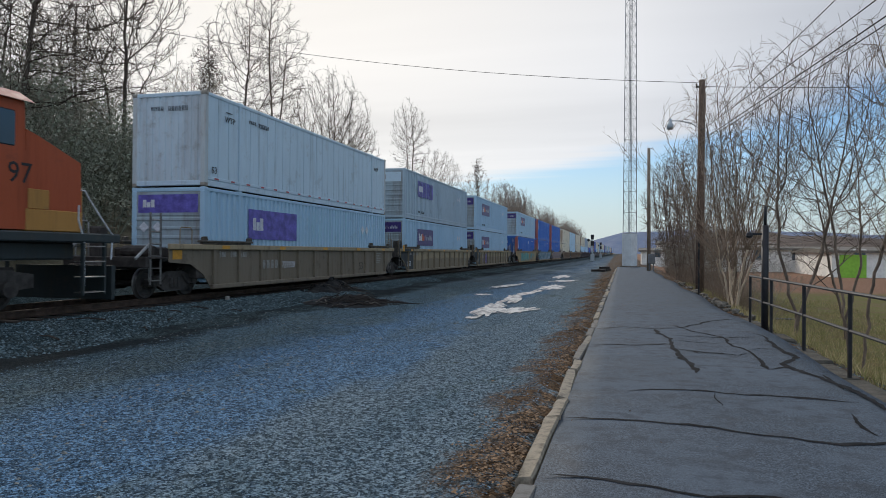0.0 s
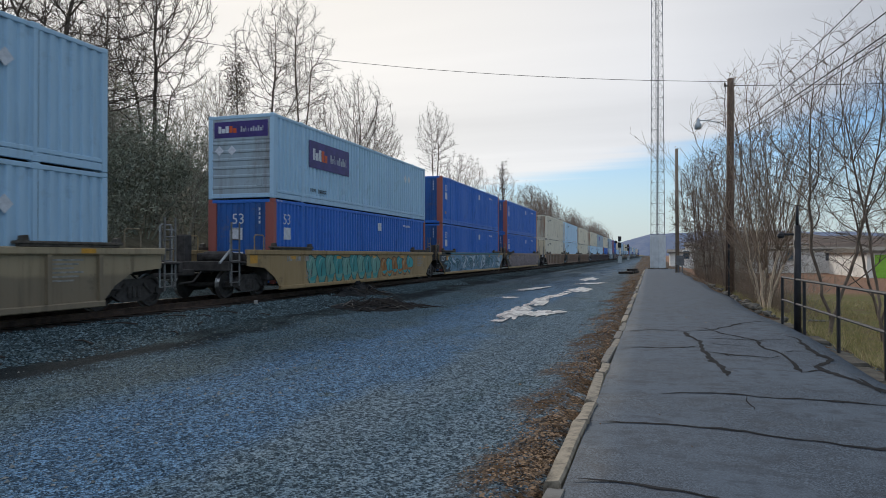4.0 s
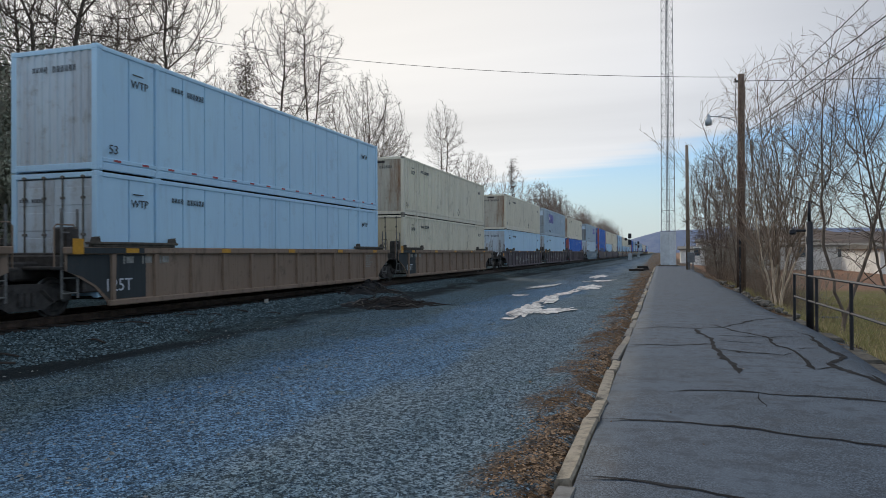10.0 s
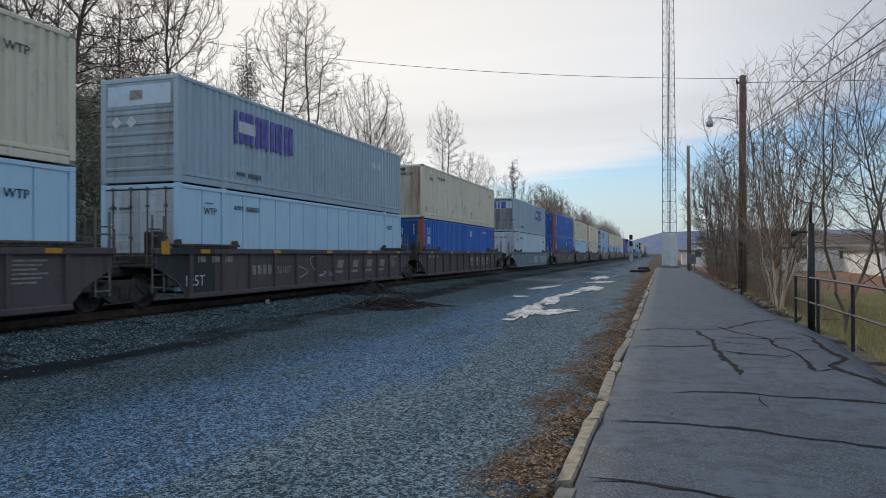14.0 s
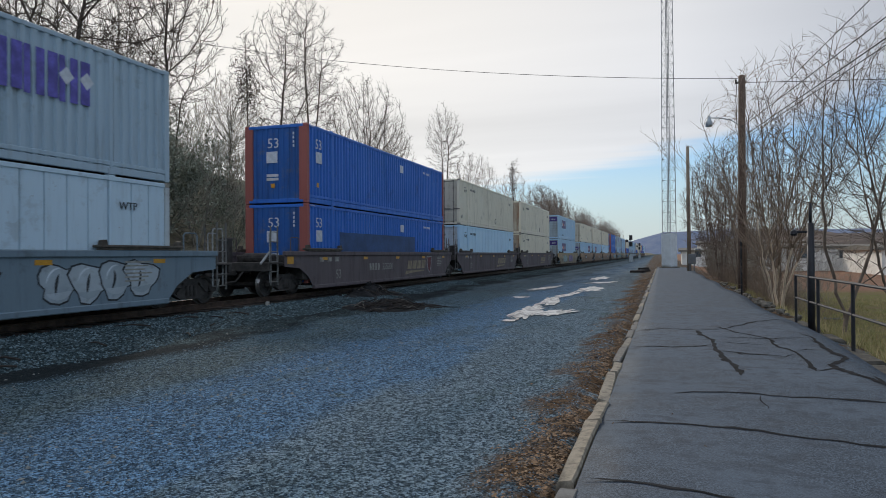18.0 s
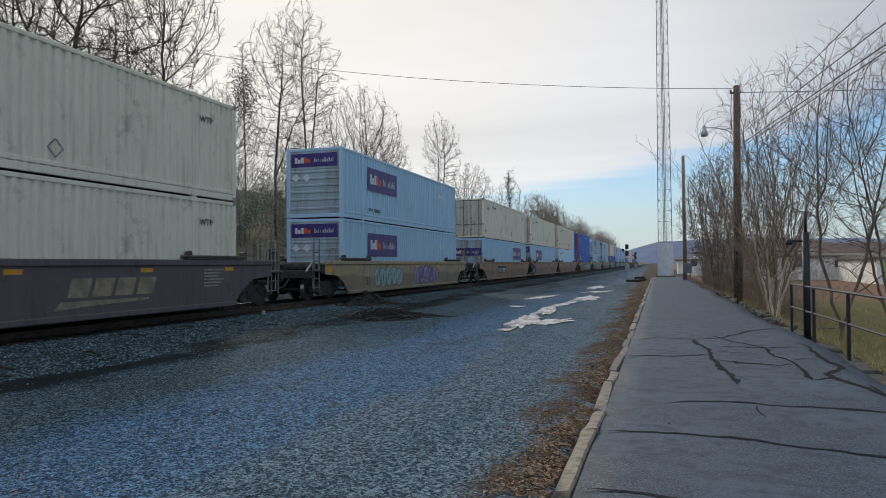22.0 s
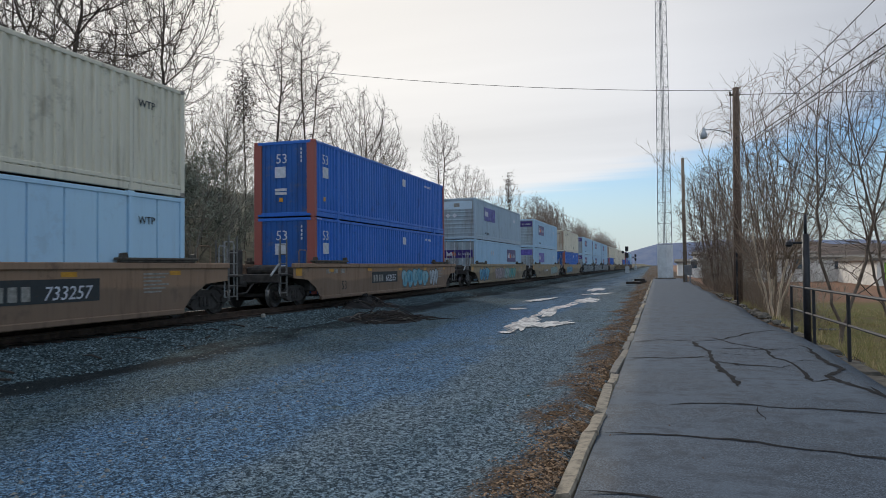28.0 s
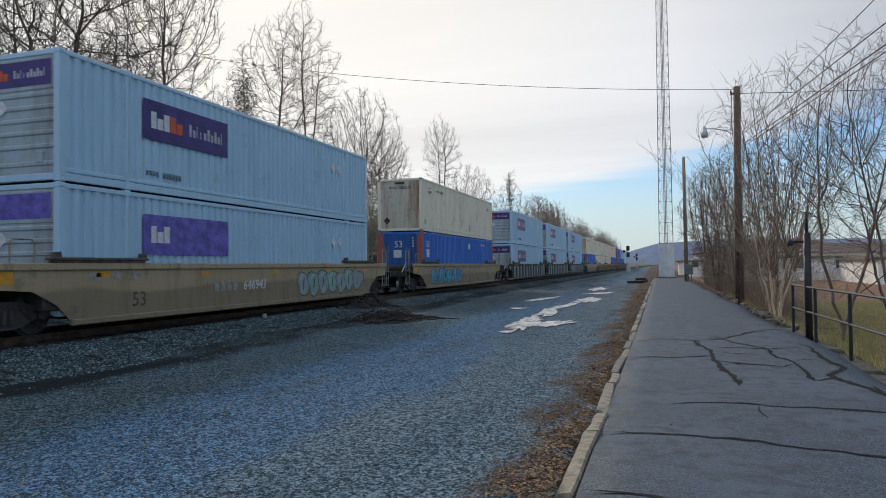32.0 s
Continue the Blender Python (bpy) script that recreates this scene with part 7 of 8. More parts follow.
    for i in range(26):
        x, y, s = -23 - 10 * rng.random(), 9 + 22 * rng.random(), rng.uniform(1.4, 2.0)
        tree("undergrowth_bush", "tall grey-green leafy bush on the bank", brush[3 * (i % 2)], pose(x, y, ground_z(x, y), 0, 0, rng.uniform(0, 360)) @ Matrix.Diagonal((s, s, s, 1)), "undergrowth of the wood", "bush")
    for i in range(130):
        y = -2 + 70 * rng.random() if i < 90 else 70 + 200 * rng.random()
        x = -20.5 - 17 * rng.random() ** 1.1
        s = rng.uniform(0.8, 1.6)
        tree("undergrowth_bush", "tangled grey-green undergrowth bush on the bank" if i % 4 in (0, 3) else "tangled leafless undergrowth bush on the bank", brush[i % 4], pose(x, y, ground_z(x, y), 0, 0, rng.uniform(0, 360)) @ Matrix.Diagonal((s, s, s, 1)), "undergrowth of the wood", "bush")


def right_side_trees():
    rng = random.Random(8)

    def stool(seed, n, fan, high, bend=0.0):
        """Lines for many stems that rise from one foot and lean outwards."""
        r = random.Random(seed)
        out = []
        for i in range(n):
            a = 2 * math.pi * (i + 0.4 * r.random()) / n
            k = fan * r.uniform(0.5, 1.1)
            out.append([(0.12 * math.cos(a), 0.12 * math.sin(a), -0.3), (k * 0.45 * math.cos(a) + bend, k * 0.45 * math.sin(a), high * 0.5), (k * math.cos(a) + bend, k * math.sin(a), high)])
        return out

    def pollard(seed, trunks, shoots, spread, long):
        """Leaning trunks cut back at a knob, each with a fan of straight shoots."""
        r = random.Random(seed)
        out = []
        for i in range(trunks):
            a = 2 * math.pi * (i + 0.5 * r.random()) / trunks
            k = Vector((r.uniform(0.35, 0.65) * math.cos(a), r.uniform(0.35, 0.65) * math.sin(a), r.uniform(1.3, 2.1)))
            out.append([(0.1 * math.cos(a), 0.1 * math.sin(a), -0.3), tuple(k * 0.5), tuple(k)])
            for j in range(shoots):
                b, t = r.uniform(0, 6.28), spread * r.random() ** 0.6
                d = Vector((math.sin(t) * math.cos(b), math.sin(t) * math.sin(b), math.cos(t))) + Vector((k.x, k.y, 0)) * 0.25
                e = k + d.normalized() * long * r.uniform(0.55, 1.0)
                out.append([tuple(k), tuple(k.lerp(e, 0.5) + Vector((0, 0, -0.1 * t))), tuple(e)])
        return out

    def R(seed, stems, blobs, count, bark, twig, **k):
        o = dict(step=0.26, kill=0.36, reach=3.0, up=0.22, keep=0.9, jit=0.04, tip=0.0054, twig_len=0.5, side=0.85, split=0.018, pipe=2.5)
        o.update(k)
        return crown_tree(seed, stems, blobs, count, bark, twig, **o)

    kinds = {
        "pale": (R(500, pollard(1, 4, 9, 0.62, 6.2), [(0, 0, 5.4, 2.3, 2.3, 3.2), (0, 0, 3.0, 1.9, 1.9, 1.4)], 900, M_BARK_R, M_TWIG_R), "many-stemmed leafless tree with pale tan stems beside the path"),
        "slim": (R(501, pollard(2, 3, 6, 0.5, 5.6), [(0, 0, 5.2, 1.7, 1.7, 3.0)], 550, M_BARK_R, M_TWIG_R), "slim leafless tree with pale tan stems beside the path"),
        "lean": (R(520, [[(0, 0, -0.4), (0.12, 0, 0.7), (0.75, 0.1, 2.5), (1.0, 0.1, 4.0)], [(0.4, 0.05, 1.5), (1.5, 0.3, 2.4)], [(0.1, 0, 0.6), (-0.35, 0.2, 2.6), (-0.4, 0.1, 4.2)]], [(0.3, 0, 5.9, 2.7, 2.7, 3.1), (1.7, 0, 3.4, 1.7, 1.7, 1.1)], 1250, M_BARK_D, M_TWIG_K, pipe=2.25, keep=0.6), "leafless grey-barked tree with spreading limbs behind the railing"),
        "twin": (R(521, [[(0, 0, -0.4), (-0.2, 0, 1.8), (-0.5, 0.1, 4.2)], [(0.2, 0.1, -0.4), (0.4, 0.1, 2.0), (0.9, 0, 4.4)]], [(0.1, 0, 5.8, 2.5, 2.5, 3.0)], 950, M_BARK_D, M_TWIG_K, pipe=2.35, keep=0.65), "leafless grey-barked tree with two trunks behind the railing"),
        "brown": (R(540, stool(3, 8, 1.0, 3.6), [(0, 0, 5.0, 2.2, 2.2, 3.6), (0, 0, 2.2, 1.6, 1.6, 1.4)], 1000, M_BARK_D, M_TWIG_D, step=0.3, kill=0.36, tip=0.008, split=0.03), "leafless brown multi-stemmed tree beside the path"),
    }
    for kind, x, y, s, turn in (("pale", 3.5, 24.6, 1.0, 0), ("lean", 4.6, 21.2, 1.0, 0), ("twin", 5.3, 18.4, 0.98, 0), ("pale", 3.9, 28.0, 0.92, 70), ("slim", 6.6, 17.2, 1.05, 0), ("lean", 7.6, 27.0, 1.0, 200), ("brown", 5.2, 35.0, 1.0, 0), ("brown", 3.9, 40.0, 1.0, 40), ("pale", 4.6, 44.0, 0.9, 0), ("brown", 3.5, 48.0, 1.05, 90), ("brown", 4.2, 55.0, 1.15, 150), ("brown", 3.7, 60.0, 1.1, 130), ("brown", 3.9, 66.0, 1.2, 10)):
        meshes, text = kinds[kind]
        tree("bare_tree", text, meshes, pose(x, y, ground_z(x, y), 0, 0, turn) @ Matrix.Diagonal((s, s, s, 1)), "trees beside the path")
    brush = [tree_meshes(560 + i, h, 0.008, SHRUB, 16, M_BARK_R, M_TWIG_R, 0.35, 0.004, 0) for i, h in enumerate((1.3, 1.9))]
    for i in range(44):
        y = 25 + 42 * rng.random()
        x = 3.3 + 2.0 * rng.random() ** 1.4
        s = rng.uniform(0.6, 1.1)
        tree("brush_clump", "low tan brush at the edge of the path", brush[i % 2], pose(x, y, ground_z(x, y), 0, 0, rng.uniform(0, 360)) @ Matrix.Diagonal((s, s, s, 1)), "brush beside the path", "bush")
    thick = [tree_meshes(570 + i, h, 0.012, BRUSH, 8, M_BARK_D, M_TWIG_B, 0.3, 0.006, 0) for i, h in enumerate((2.6, 3.4))]
    for i in range(20):
        y = 30 + 40 * rng.random() ** 1.2
        x = 3.5 + 3.2 * rng.random()
        s = rng.uniform(0.7, 1.1)
        tree("brush_clump", "tangled brown leafless brush under the trees", thick[i % 2], pose(x, y, ground_z(x, y), 0, 0, rng.uniform(0, 360)) @ Matrix.Diagonal((s, s, s, 1)), "brush beside the path", "bush")
    # dry grass on the slope beyond the railing
    r2 = np.random.RandomState(31)
    vs, fs = [], []
    for i in range(26000):
        y = 8 + 34 * r2.uniform() ** 1.2
        x = 3.35 + 7.5 * r2.uniform() ** 1.3
        if noise.noise((x * 0.8, y * 0.8, 3.0)) < -0.25:
            continue
        z, h, a = ground_z(x, y), r2.uniform(0.06, 0.3), r2.uniform(0, 6.28)
        dx, dy = 0.008 * math.cos(a), 0.008 * math.sin(a)
        o = len(vs)
        vs += [(x - dx, y - dy, z - 0.02), (x + dx, y + dy, z - 0.02), (x + h * 0.5 * r2.normal(), y + h * 0.5 * r2.normal(), z + h)]
        fs.append((o, o + 1, o + 2))
    me = bpy.data.meshes.new("dry_grass")
    me.from_pydata(vs, [], fs)
    k = Nodes("dry_grass_blades")
    g = k.n("ShaderNodeNewGeometry")
    me.materials.append(k.done(k.mix(g.outputs["Random Per Island"], (0.2, 0.2, 0.06), (0.5, 0.39, 0.21)), 0.8, spec=0.2))
    tagged(new("dry_grass", me), "olive and straw-coloured winter grass beyond the railing", "grass", kind="stuff")


# ---- poles, mast, cables ----
M_MAST = plain("dull_mast_steel", (0.24, 0.255, 0.265), 0.6, 0.2, scale=3, vary=0.15)
M_METER = plain("dark_grey_steel", (0.17, 0.18, 0.185), 0.5, 0.2, scale=2, vary=0.15)
M_CABINET = plain("pale_painted_steel", (0.60, 0.64, 0.65), 0.5, scale=1.5, vary=0.12)

def poles_and_mast():
    pole = tagged(new("utility_pole"), "weathered wooden utility pole with a street lamp arm", "utility pole")
    pole.matrix_basis = pose(3.3, 33.1, -0.2)
    part("pole_shaft", Mesh().tube([(0, 0, 0), (0.02, 0, 4), (0.06, 0, 9.7)], [0.19, 0.17, 0.135], 12).data("pole_shaft", M_WOODPOLE, True), pole)
    part("lamp_arm", Mesh().tube([(0.02, 0, 7.45), (-0.4, 0, 7.75), (-0.9, 0, 7.88), (-1.25, 0, 7.9)], 0.025, 6).data("lamp_arm", M_GALV), pole)
    part("lamp_head", Mesh().lathe([(7.5, 0.10), (7.52, 0.15), (7.72, 0.16), (7.8, 0.1), (7.98, 0.07), (8.02, 0.03)], 14, 2, (-1.32, 0, 0)).data("lamp_head", M_GALV, True), pole, "grey street lamp with a glass bowl")
    part("insulator", Mesh().rbox(-0.22, 0.1, -0.03, 0.03, 9.35, 9.45, 0.01).lathe([(9.44, 0.03), (9.5, 0.05), (9.56, 0.02)], 8, 2, (-0.18, 0, 0)).data("insulator", M_IRON), pole)
    part("conduit", Mesh().tube([(-0.16, -0.1, 9.3), (-0.2, -0.1, 8.6), (-0.16, -0.08, 7.5)], 0.015, 5).data("conduit", M_WIRE), pole)
    p2 = tagged(new("utility_pole"), "plain weathered wooden pole with a grey meter box", "utility pole")
    p2.matrix_basis = pose(2.15, 66.0, -0.2)
    part("pole_shaft", Mesh().tube([(0, 0, 0), (-0.05, 0, 11.5)], [0.19, 0.14], 10).data("pole_shaft", M_POLE_PALE, True), p2)
    part("meter_box", Mesh().rbox(-0.1, 0.55, -0.6, -0.3, 0.85, 1.75, 0.04).rbox(0.0, 0.1, -0.5, -0.4, 0.1, 0.86, 0.01).rbox(0.34, 0.44, -0.5, -0.4, 0.1, 0.86, 0.01).data("meter_box", M_METER), p2, "grey steel meter box")
    # lattice mast
    mast = tagged(new("lattice_mast"), "tall grey three-legged lattice radio mast", "mast")
    mast.matrix_basis = pose(0.55, 82.0, 3.9)
    W0, W1, H = 0.86, 0.55, 48.0
    legs = [(math.cos(a), math.sin(a)) for a in (radians(90), radians(210), radians(330))]
    def leg(k, z):
        w = (W0 + (W1 - W0) * z / H) * 1.0
        return Vector((legs[k][0] * w, legs[k][1] * w, z))
    for k in range(3):
        part("leg", Mesh().tube([leg(k, 0), leg(k, H)], [0.048, 0.036], 6).data("leg", M_MAST), mast)
    n = 40
    for k in range(3):
        m = Mesh()
        for i in range(n):
            z0, z1 = H * i / n, H * (i + 1) / n
            q = (k + 1) % 3
            m.tube([leg(k, z0), leg(q, z0)], 0.016, 4)
            m.tube([leg(k, z0), leg(q, z1)], 0.014, 4).tube([leg(q, z0), leg(k, z1)], 0.014, 4)
        part("bracing", m.data("bracing", M_MAST), mast)
    m = Mesh()
    for x in (-0.15, 0.15):
        m.tube([(x, 0.1, 0), (x * 0.8, 0.1, H)], 0.03, 4)
    for i in range(120):
        m.tube([(-0.15, 0.1, i * 0.4), (0.15, 0.1, i * 0.4)], 0.012, 4)
    part("climbing_ladder", m.data("climbing_ladder", M_MAST), mast)
    hut = tagged(new("equipment_cabinet"), "tall pale galvanised cabinet at the mast's foot", "cabinet")
    hut.matrix_basis = pose(0.55, 82.0, -0.02, 0, 0, -38)
    part("cabinet_body", Mesh().rbox(-0.62, 0.62, -0.62, 0.62, 0.15, 3.88, 0.03).data("cabinet_body", M_CABINET), hut)
    part("cabinet_door", Mesh().rbox(-0.52, 0.52, -0.66, -0.62, 0.25, 3.75, 0.02).data("cabinet_door", M_CABINET), hut)
    part("plinth", Mesh().rbox(-0.8, 0.8, -0.8, 0.8, -0.1, 0.15, 0.02).data("plinth", M_CONCRETE), hut)

    def cable(name, a, b, sag, r, label):
        a, b = Vector(a), Vector(b)
        pts = []
        for i in range(31):
            t = i / 30
            p = a.lerp(b, t)
            p.z -= sag * 4 * t * (1 - t)
            pts.append(p)
        tagged(new(name, Mesh().tube(pts, r, 5).data(name, M_WIRE)), label, "cable")
    cable("overhead_cable", (3.2, 33.1, 9.39), (-36.0, 33.1, 16.7), 1.03, 0.012, "thin black cable slung across the track")
    cable("overhead_cable", (3.36, 33.1, 9.2), (40.0, 33.0, 9.0), 0.6, 0.014, "thin black cable leading off from the pole")
    for (a, b, s, r) in (((3.3, 33.0, 7.2), (5.85, -28.0, 5.75), 0.1, 0.010), ((3.35, 33.0, 7.2), (6.85, -28.0, 4.5), 0.1, 0.013), ((3.35, 33.0, 6.75), (6.8, -28.0, 4.1), 0.1, 0.015), ((3.38, 33.0, 6.65), (6.8, -28.0, 3.9), 0.1, 0.012)):
        cable("overhead_cable", a, b, s, r, "black overhead line above the roadside trees")


def railing():
    top = tagged(new("railing"), "black-painted pipe railing along the path's edge", "railing")
    spots = [(3.0, 18.3), (3.03, 15.95), (3.08, 13.4), (3.1, 10.9), (3.12, 8.4)]
    for x, y in spots:
        part("railing_post", Mesh().tube([(x, y, -0.25), (x, y, 1.06)], 0.032, 8).data("railing_post", M_BLACK), top)
    for z in (1.06, 0.52):
        part("rail_bar", Mesh().tube([(x, y, z) for x, y in spots] + [(3.14, 3.0, z)], 0.025, 8).data("rail_bar", M_BLACK), top)
    big = tagged(new("steel_post"), "thick black steel post at the path's edge", "post")
    big.matrix_basis = pose(3.05, 16.75, -0.3)
    part("post_shaft", Mesh().tube([(0, 0, 0), (0, 0, 2.55)], 0.075, 10).tube([(0, 0, 2.5), (0, 0, 2.98)], 0.035, 8).data("post_shaft", M_BLACK, True), big)
    part("post_bracket", Mesh().rbox(-0.34, -0.05, -0.03, 0.03, 2.33, 2.38, 0.01).lathe([(2.27, 0.05), (2.31, 0.08), (2.37, 0.07), (2.41, 0.03)], 10, 2, (-0.33, 0, 0)).data("post_bracket", M_BLACK), big)
    stake = tagged(new("steel_post"), "thin dark stake in the brush", "post")
    stake.matrix_basis = pose(2.95, 30.0, -0.2)
    part("post_shaft", Mesh().tube([(0, 0, 0), (0, 0, 2.4)], 0.04, 6).data("post_shaft", M_BLACK), stake)
    wall = tagged(new("edge_wall"), "low broken concrete edging below the railing", "wall", kind="structure")
    rng = random.Random(6)
    y = 4.0
    while y < 19:
        n = rng.uniform(1.0, 1.6)
        part("edge_block", Mesh().rbox(2.84, 3.28 + rng.uniform(-0.05, 0.1), y, y + n - 0.03, -1.3, -0.12 + rng.uniform(-0.12, 0.05), 0.04).data("edge_block", M_EDGE), wall)
        y += n
    rng = random.Random(14)
    for i in range(36):
        y = 19 + 22 * rng.random()
        s = rng.uniform(0.05, 0.14)
        ob = tagged(new("edge_stone", shared(("edge", i % 5), lambda: clod(i % 5, M_CONCRETE))), "broken grey stone at the path's edge", "stone", "stones at the path's edge")
        ob.matrix_basis = pose(2.85 + rng.uniform(0, 0.4), y, -0.06, 0, 0, rng.uniform(0, 360)) @ Matrix.Diagonal((s, s * 1.4, s * 0.8, 1))


def small_things():
    mark = tagged(new("marker_stone", Mesh().rbox(-0.05, 0.05, -0.07, 0.07, -0.12, 0.04, 0.02).data("marker_stone", M_MARK)), "small pale marker block beside the rail", "marker")
    mark.matrix_basis = pose(-12.0, 19.0, 0.14, 0, 0, 8)
    rng = random.Random(17)
    pile = tagged(new("timber_pile"), "few dark rotten timbers at the kerb's far end", "timber pile")
    pile.matrix_basis = pose(-1.75, 66.5, -0.1)
    for i, (x, y, z, a, l) in enumerate(((0, 0, 0.1, 84, 2.6), (0.2, 0.9, 0.12, 78, 2.2), (-0.4, -0.6, 0.1, 100, 1.8), (-0.1, 0.3, 0.32, 70, 2.0), (-0.6, -2.0, 0.1, 30, 1.4))):
        part("timber", Mesh().rbox(-l / 2, l / 2, -0.11, 0.11, -0.1, 0.1, 0.02).data("timber", M_TIE), pile, "", pose(x, y, z, 0, 0, a + rng.uniform(-5, 5)))
    for i in range(14):
        x, y = -11.3 + rng.uniform(-0.5, 1.6), 6 + 12 * rng.random()
        l = rng.uniform(0.3, 0.9)
        ob = tagged(new("fallen_branch", Mesh().tube([(0, -l / 2, 0), (0.05, 0, 0.03), (0.02, l / 2, 0.0)], [0.02, 0.017, 0.008], 5).data("fallen_branch", M_TIE)), "dark broken branch lying on the ballast", "branch", "branches on the ballast")
        ob.matrix_basis = pose(x, y, ground_z(x, y) + 0.02, 0, 0, rng.uniform(20, 160))


def signals():
    for x, y, s in ((-6.7, 150.0, 1.0), (-8.6, 260.0, 1.0)):
        top = tagged(new("railway_signal"), "black signal heads on a grey mast by the track", "signal", "signals by the track")
        top.matrix_basis = pose(x, y, -0.1) @ Matrix.Diagonal((0.85, 0.85, 0.9, 1))
        part("signal_mast", Mesh().tube([(0, 0, 0), (0, 0, 6.2)], 0.09, 8).data("signal_mast", M_GALV), top)
        for z in (4.2, 5.7):
            head = part("signal_head", Mesh().rbox(-0.4, 0.4, -0.25, -0.1, z - 0.58, z + 0.58, 0.05).data("signal_head", M_BLACK), top, "black signal backboard")
            for q in (-0.34, 0, 0.34):
                part("hood", shared("hood", lambda: Mesh().lathe([(-0.3, 0.13), (-0.3, 0.15), (0, 0.15), (0, 0.13)], 10, 1).data("hood", M_BLACK)), head, "", pose(0, -0.25, z + q))
        part("signal_ring", Mesh().lathe([(-0.2, 0.3), (-0.2, 0.34), (-0.1, 0.34), (-0.1, 0.3)], 14, 1, (-0.95, 0, 4.95)).tube([(-0.95, -0.15, 4.95), (0, -0.15, 4.95)], 0.04, 5).data("signal_ring", M_BLACK), top)
        part("signal_box", Mesh().rbox(-0.5, 0.5, 0.3, 0.9, 0, 1.6, 0.04).data("signal_box", M_GALV), top)


M_WALL_W = plain("white_siding", (0.82, 0.79, 0.72), 0.7, scale=1, vary=0.12)
M_LAWN = plain("bright_green_door", (0.28, 0.55, 0.06), 0.6, scale=0.8, vary=0.1)
M_ROAD = plain("grey_road", (0.075, 0.08, 0.088), 0.8, scale=1)


def house(x, y, w, d, h, roof, wall_mat, roof_mat, label, z=-1.0):
    top = tagged(new("house"), label, "building", "buildings beyond the trees")
    top.matrix_basis = pose(x, y, z)
    wall = part("wall", Mesh().box(0, w, 0, d, 0, h).data("wall", wall_mat), top)
    part("roof", Mesh().prism([(-0.4, h), (d / 2, h + roof), (d + 0.4, h), (d + 0.4, h - 0.2), (-0.4, h - 0.2)], 0, -0.4, w + 0.4).data("roof", roof_mat), top)
    n = max(2, int(w / 4))
    for i in range(n):
        win = part("window", Mesh().rbox(0, 1.1, -0.06, 0.04, 0, 1.4, 0.02).data("window", M_WALL_W), top, "", pose((i + 0.4) * w / n, 0, h * 0.55))
        part("pane", shared("pane", lambda: Mesh().box(0.1, 1.0, -0.08, -0.065, 0.1, 1.3).data("pane", M_GLASS)), win)
    return top


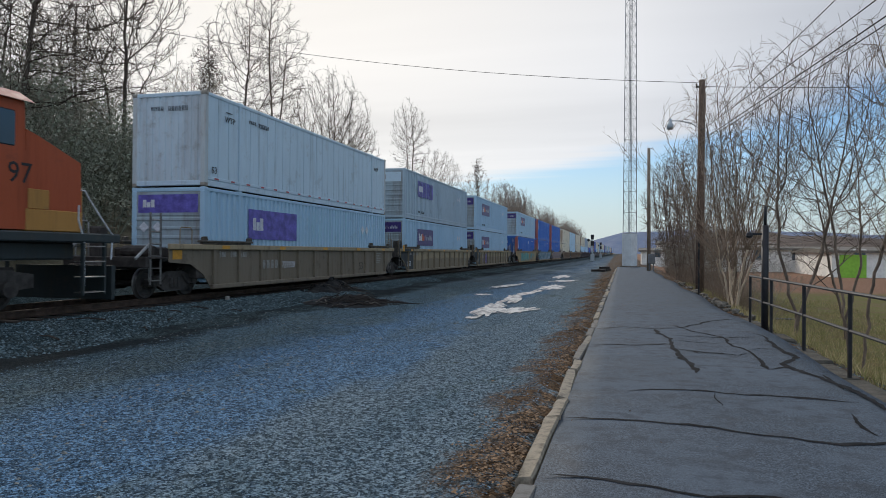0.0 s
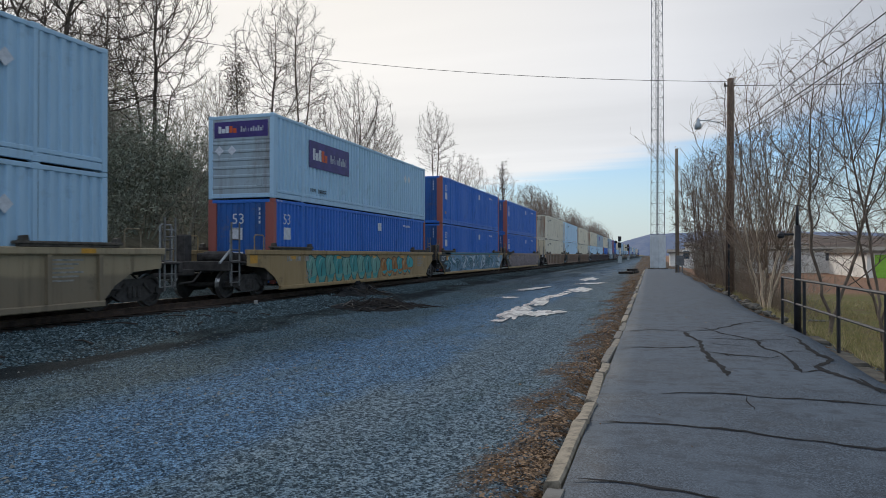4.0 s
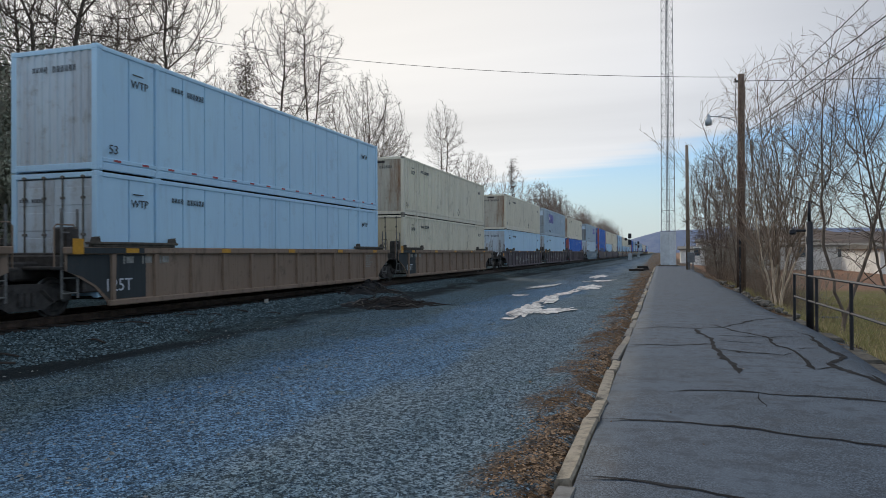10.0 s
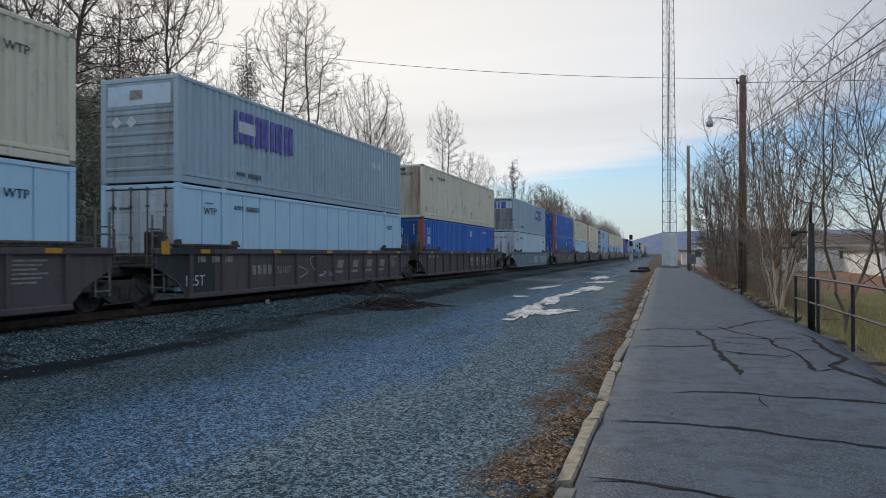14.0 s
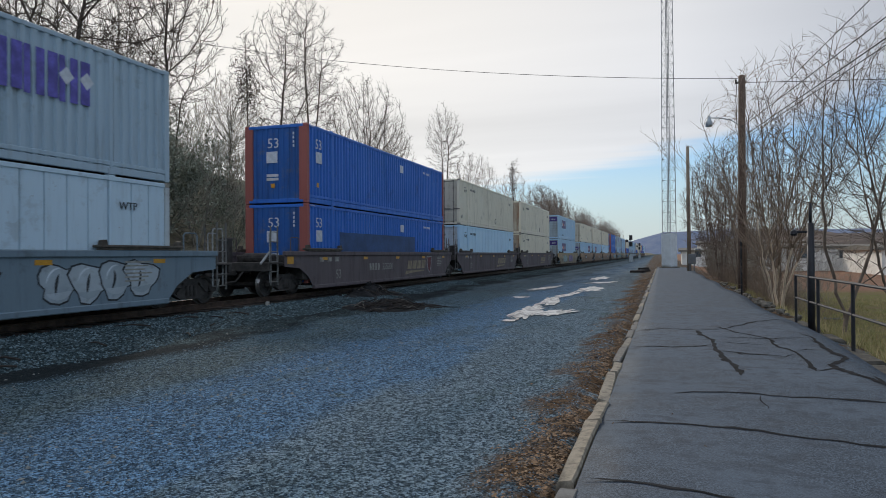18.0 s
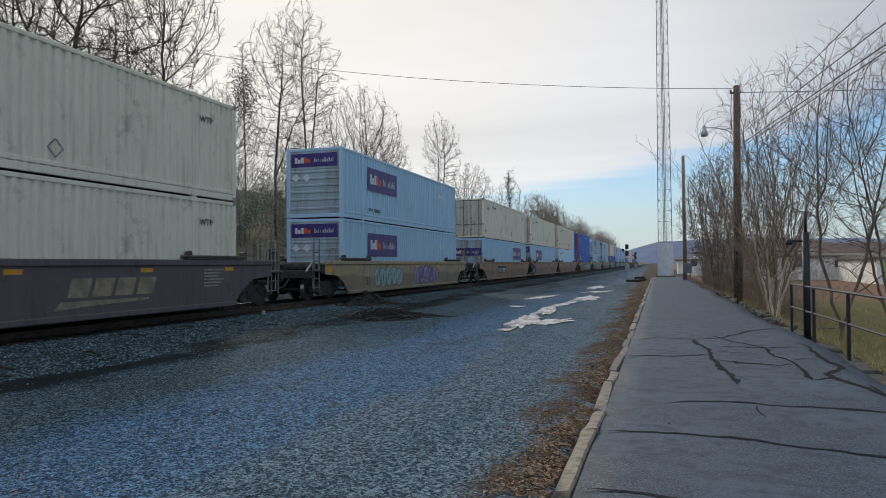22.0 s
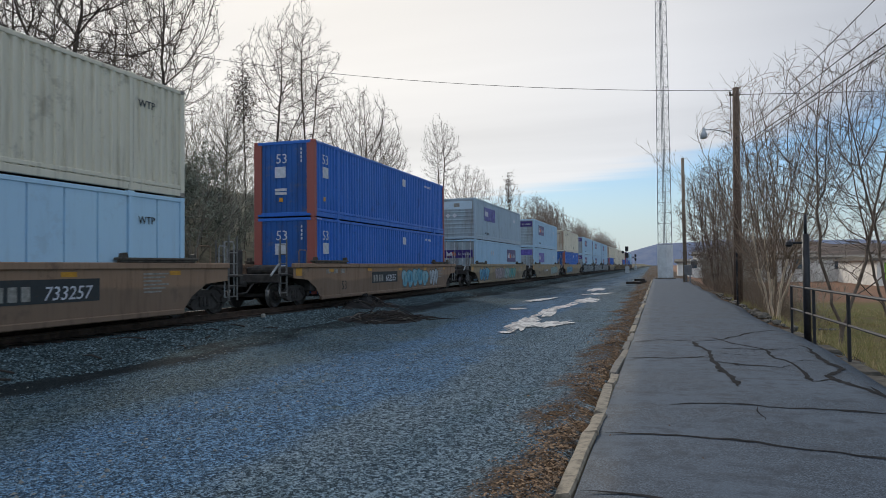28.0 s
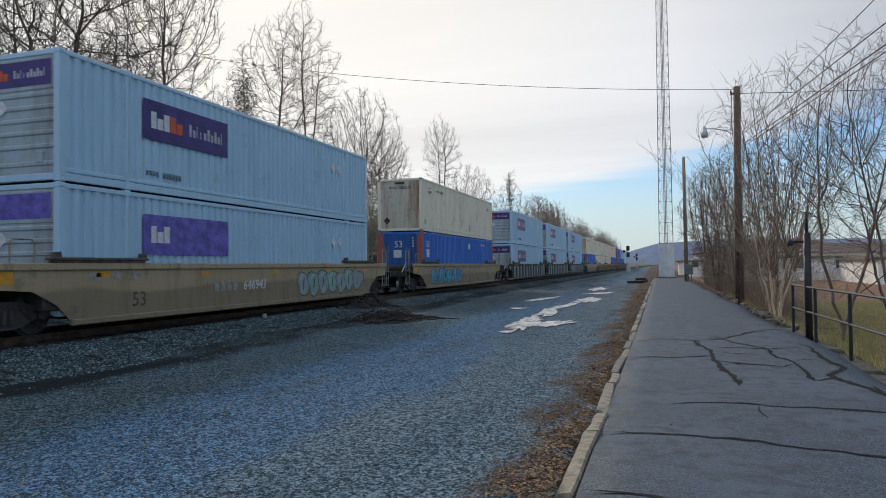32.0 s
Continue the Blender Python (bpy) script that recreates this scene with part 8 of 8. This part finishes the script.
def distance():
    white = house(18.4, 70, 30, 14, 2.9, 0.3, M_WALL_W, M_CONCRETE, "low white building with green doors", -0.9)
    for x in (0.6, 4.6):
        part("green_door", Mesh().rbox(0, 2.2, -0.1, 0.05, 0.2, 2.5, 0.02).data("green_door", M_LAWN), white, "bright green roller door", pose(x, 0, 0))
    house(7, 150, 22, 14, 4.2, 0.6, M_WALL_W, M_CONCRETE, "low white warehouse in the distance", -0.5)
    house(2.6, 112, 9, 8, 2.6, 0.4, M_WALL_W, M_CONCRETE, "row of low white sheds in the distance", -0.5)
    house(8.8, 86, 20, 8, 3.2, 0.25, M_WALL_W, M_CONCRETE, "long low white shed beyond the road", -0.9)
    road = tagged(new("road", Mesh().box(-60, 60, 0, 11.0, -0.05, 0).data("road", M_ROAD)), "grey asphalt road below the path", "road", kind="structure")
    road.matrix_basis = pose(65.5, 32.5, -1.2)
    # the ridge's pale blue is distance haze, painted as base colour
    k = Nodes("haze_blue_hill")
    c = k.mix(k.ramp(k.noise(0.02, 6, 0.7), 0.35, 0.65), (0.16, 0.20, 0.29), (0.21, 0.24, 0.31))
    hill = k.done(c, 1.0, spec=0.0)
    m = []
    ys = steps((0, 500, 100))
    def hz(x, y):
        ridge = 74 + 16 * noise.noise((x * 0.0016, 0.3, 0)) + 7 * noise.noise((x * 0.008, 2, 0)) + 2.5 * noise.noise((x * 0.04, 4, 0))
        env = min(1.0, max(0.0, (x + 190) / 190)) ** 0.6 * 1.0
        return -4 + ridge * env * math.sin(math.pi * min(1, y / 420) / 2) 
    tagged(new("far_ridge", grid_mesh(steps((-200, 1400, 12)), steps((0, 460, 46)), hz, "far_ridge", hill)), "low wooded ridge on the horizon, with blue-grey haze in its colour", "hill", kind="structure").matrix_basis = pose(0, 1900, 0)
    tagged(new("near_ridge", grid_mesh(steps((4, 60, 4), (60, 900, 14)), steps((0, 200, 20)), lambda x, y: -3 + (15 + 4 * noise.noise((x * 0.01, 1, 0)) + 2.2 * noise.noise((x * 0.09, y * 0.09, 0)) + 1.2 * noise.noise((x * 0.3, y * 0.2, 0))) * min(1, (x - 4) / 45) * math.sin(math.pi * min(1, y / 180) / 2), "near_ridge", plain("brown_woods", (0.10, 0.07, 0.055), 1.0, scale=0.1, vary=0.4))), "brown winter woods on a rise beyond the town", "hill", kind="structure").matrix_basis = pose(0, 260, 0)


# ---- build ----
build_train()
locomotive()
pavement = setting()
tar_cracks(pavement)
puddles()
dirt_pile()
woods()
right_side_trees()
poles_and_mast()
railing()
small_things()
signals()
distance()
track()
kerb()
scatter()


def run(t):
    """Metres that the train has gone at t seconds."""
    return 15.082 * t - 0.00766 * t * t


def motions():
    times = [4.0 * i for i in range(9)]
    for ob, y, z in TRAIN:
        walk(ob, [(t, pose(TRACK_X, y - run(t), z)) for t in times])
    turns = [(i / FPS, degrees(run(i / FPS) / 0.42)) for i in range(int(32 * FPS) + 1)]
    for w, y in WHEELS:
        walk(w, [(t, pose(0, y, 0.42, a, 0, 0)) for t, a in turns])


def degrees(a):
    return a * 180.0 / math.pi


motions()
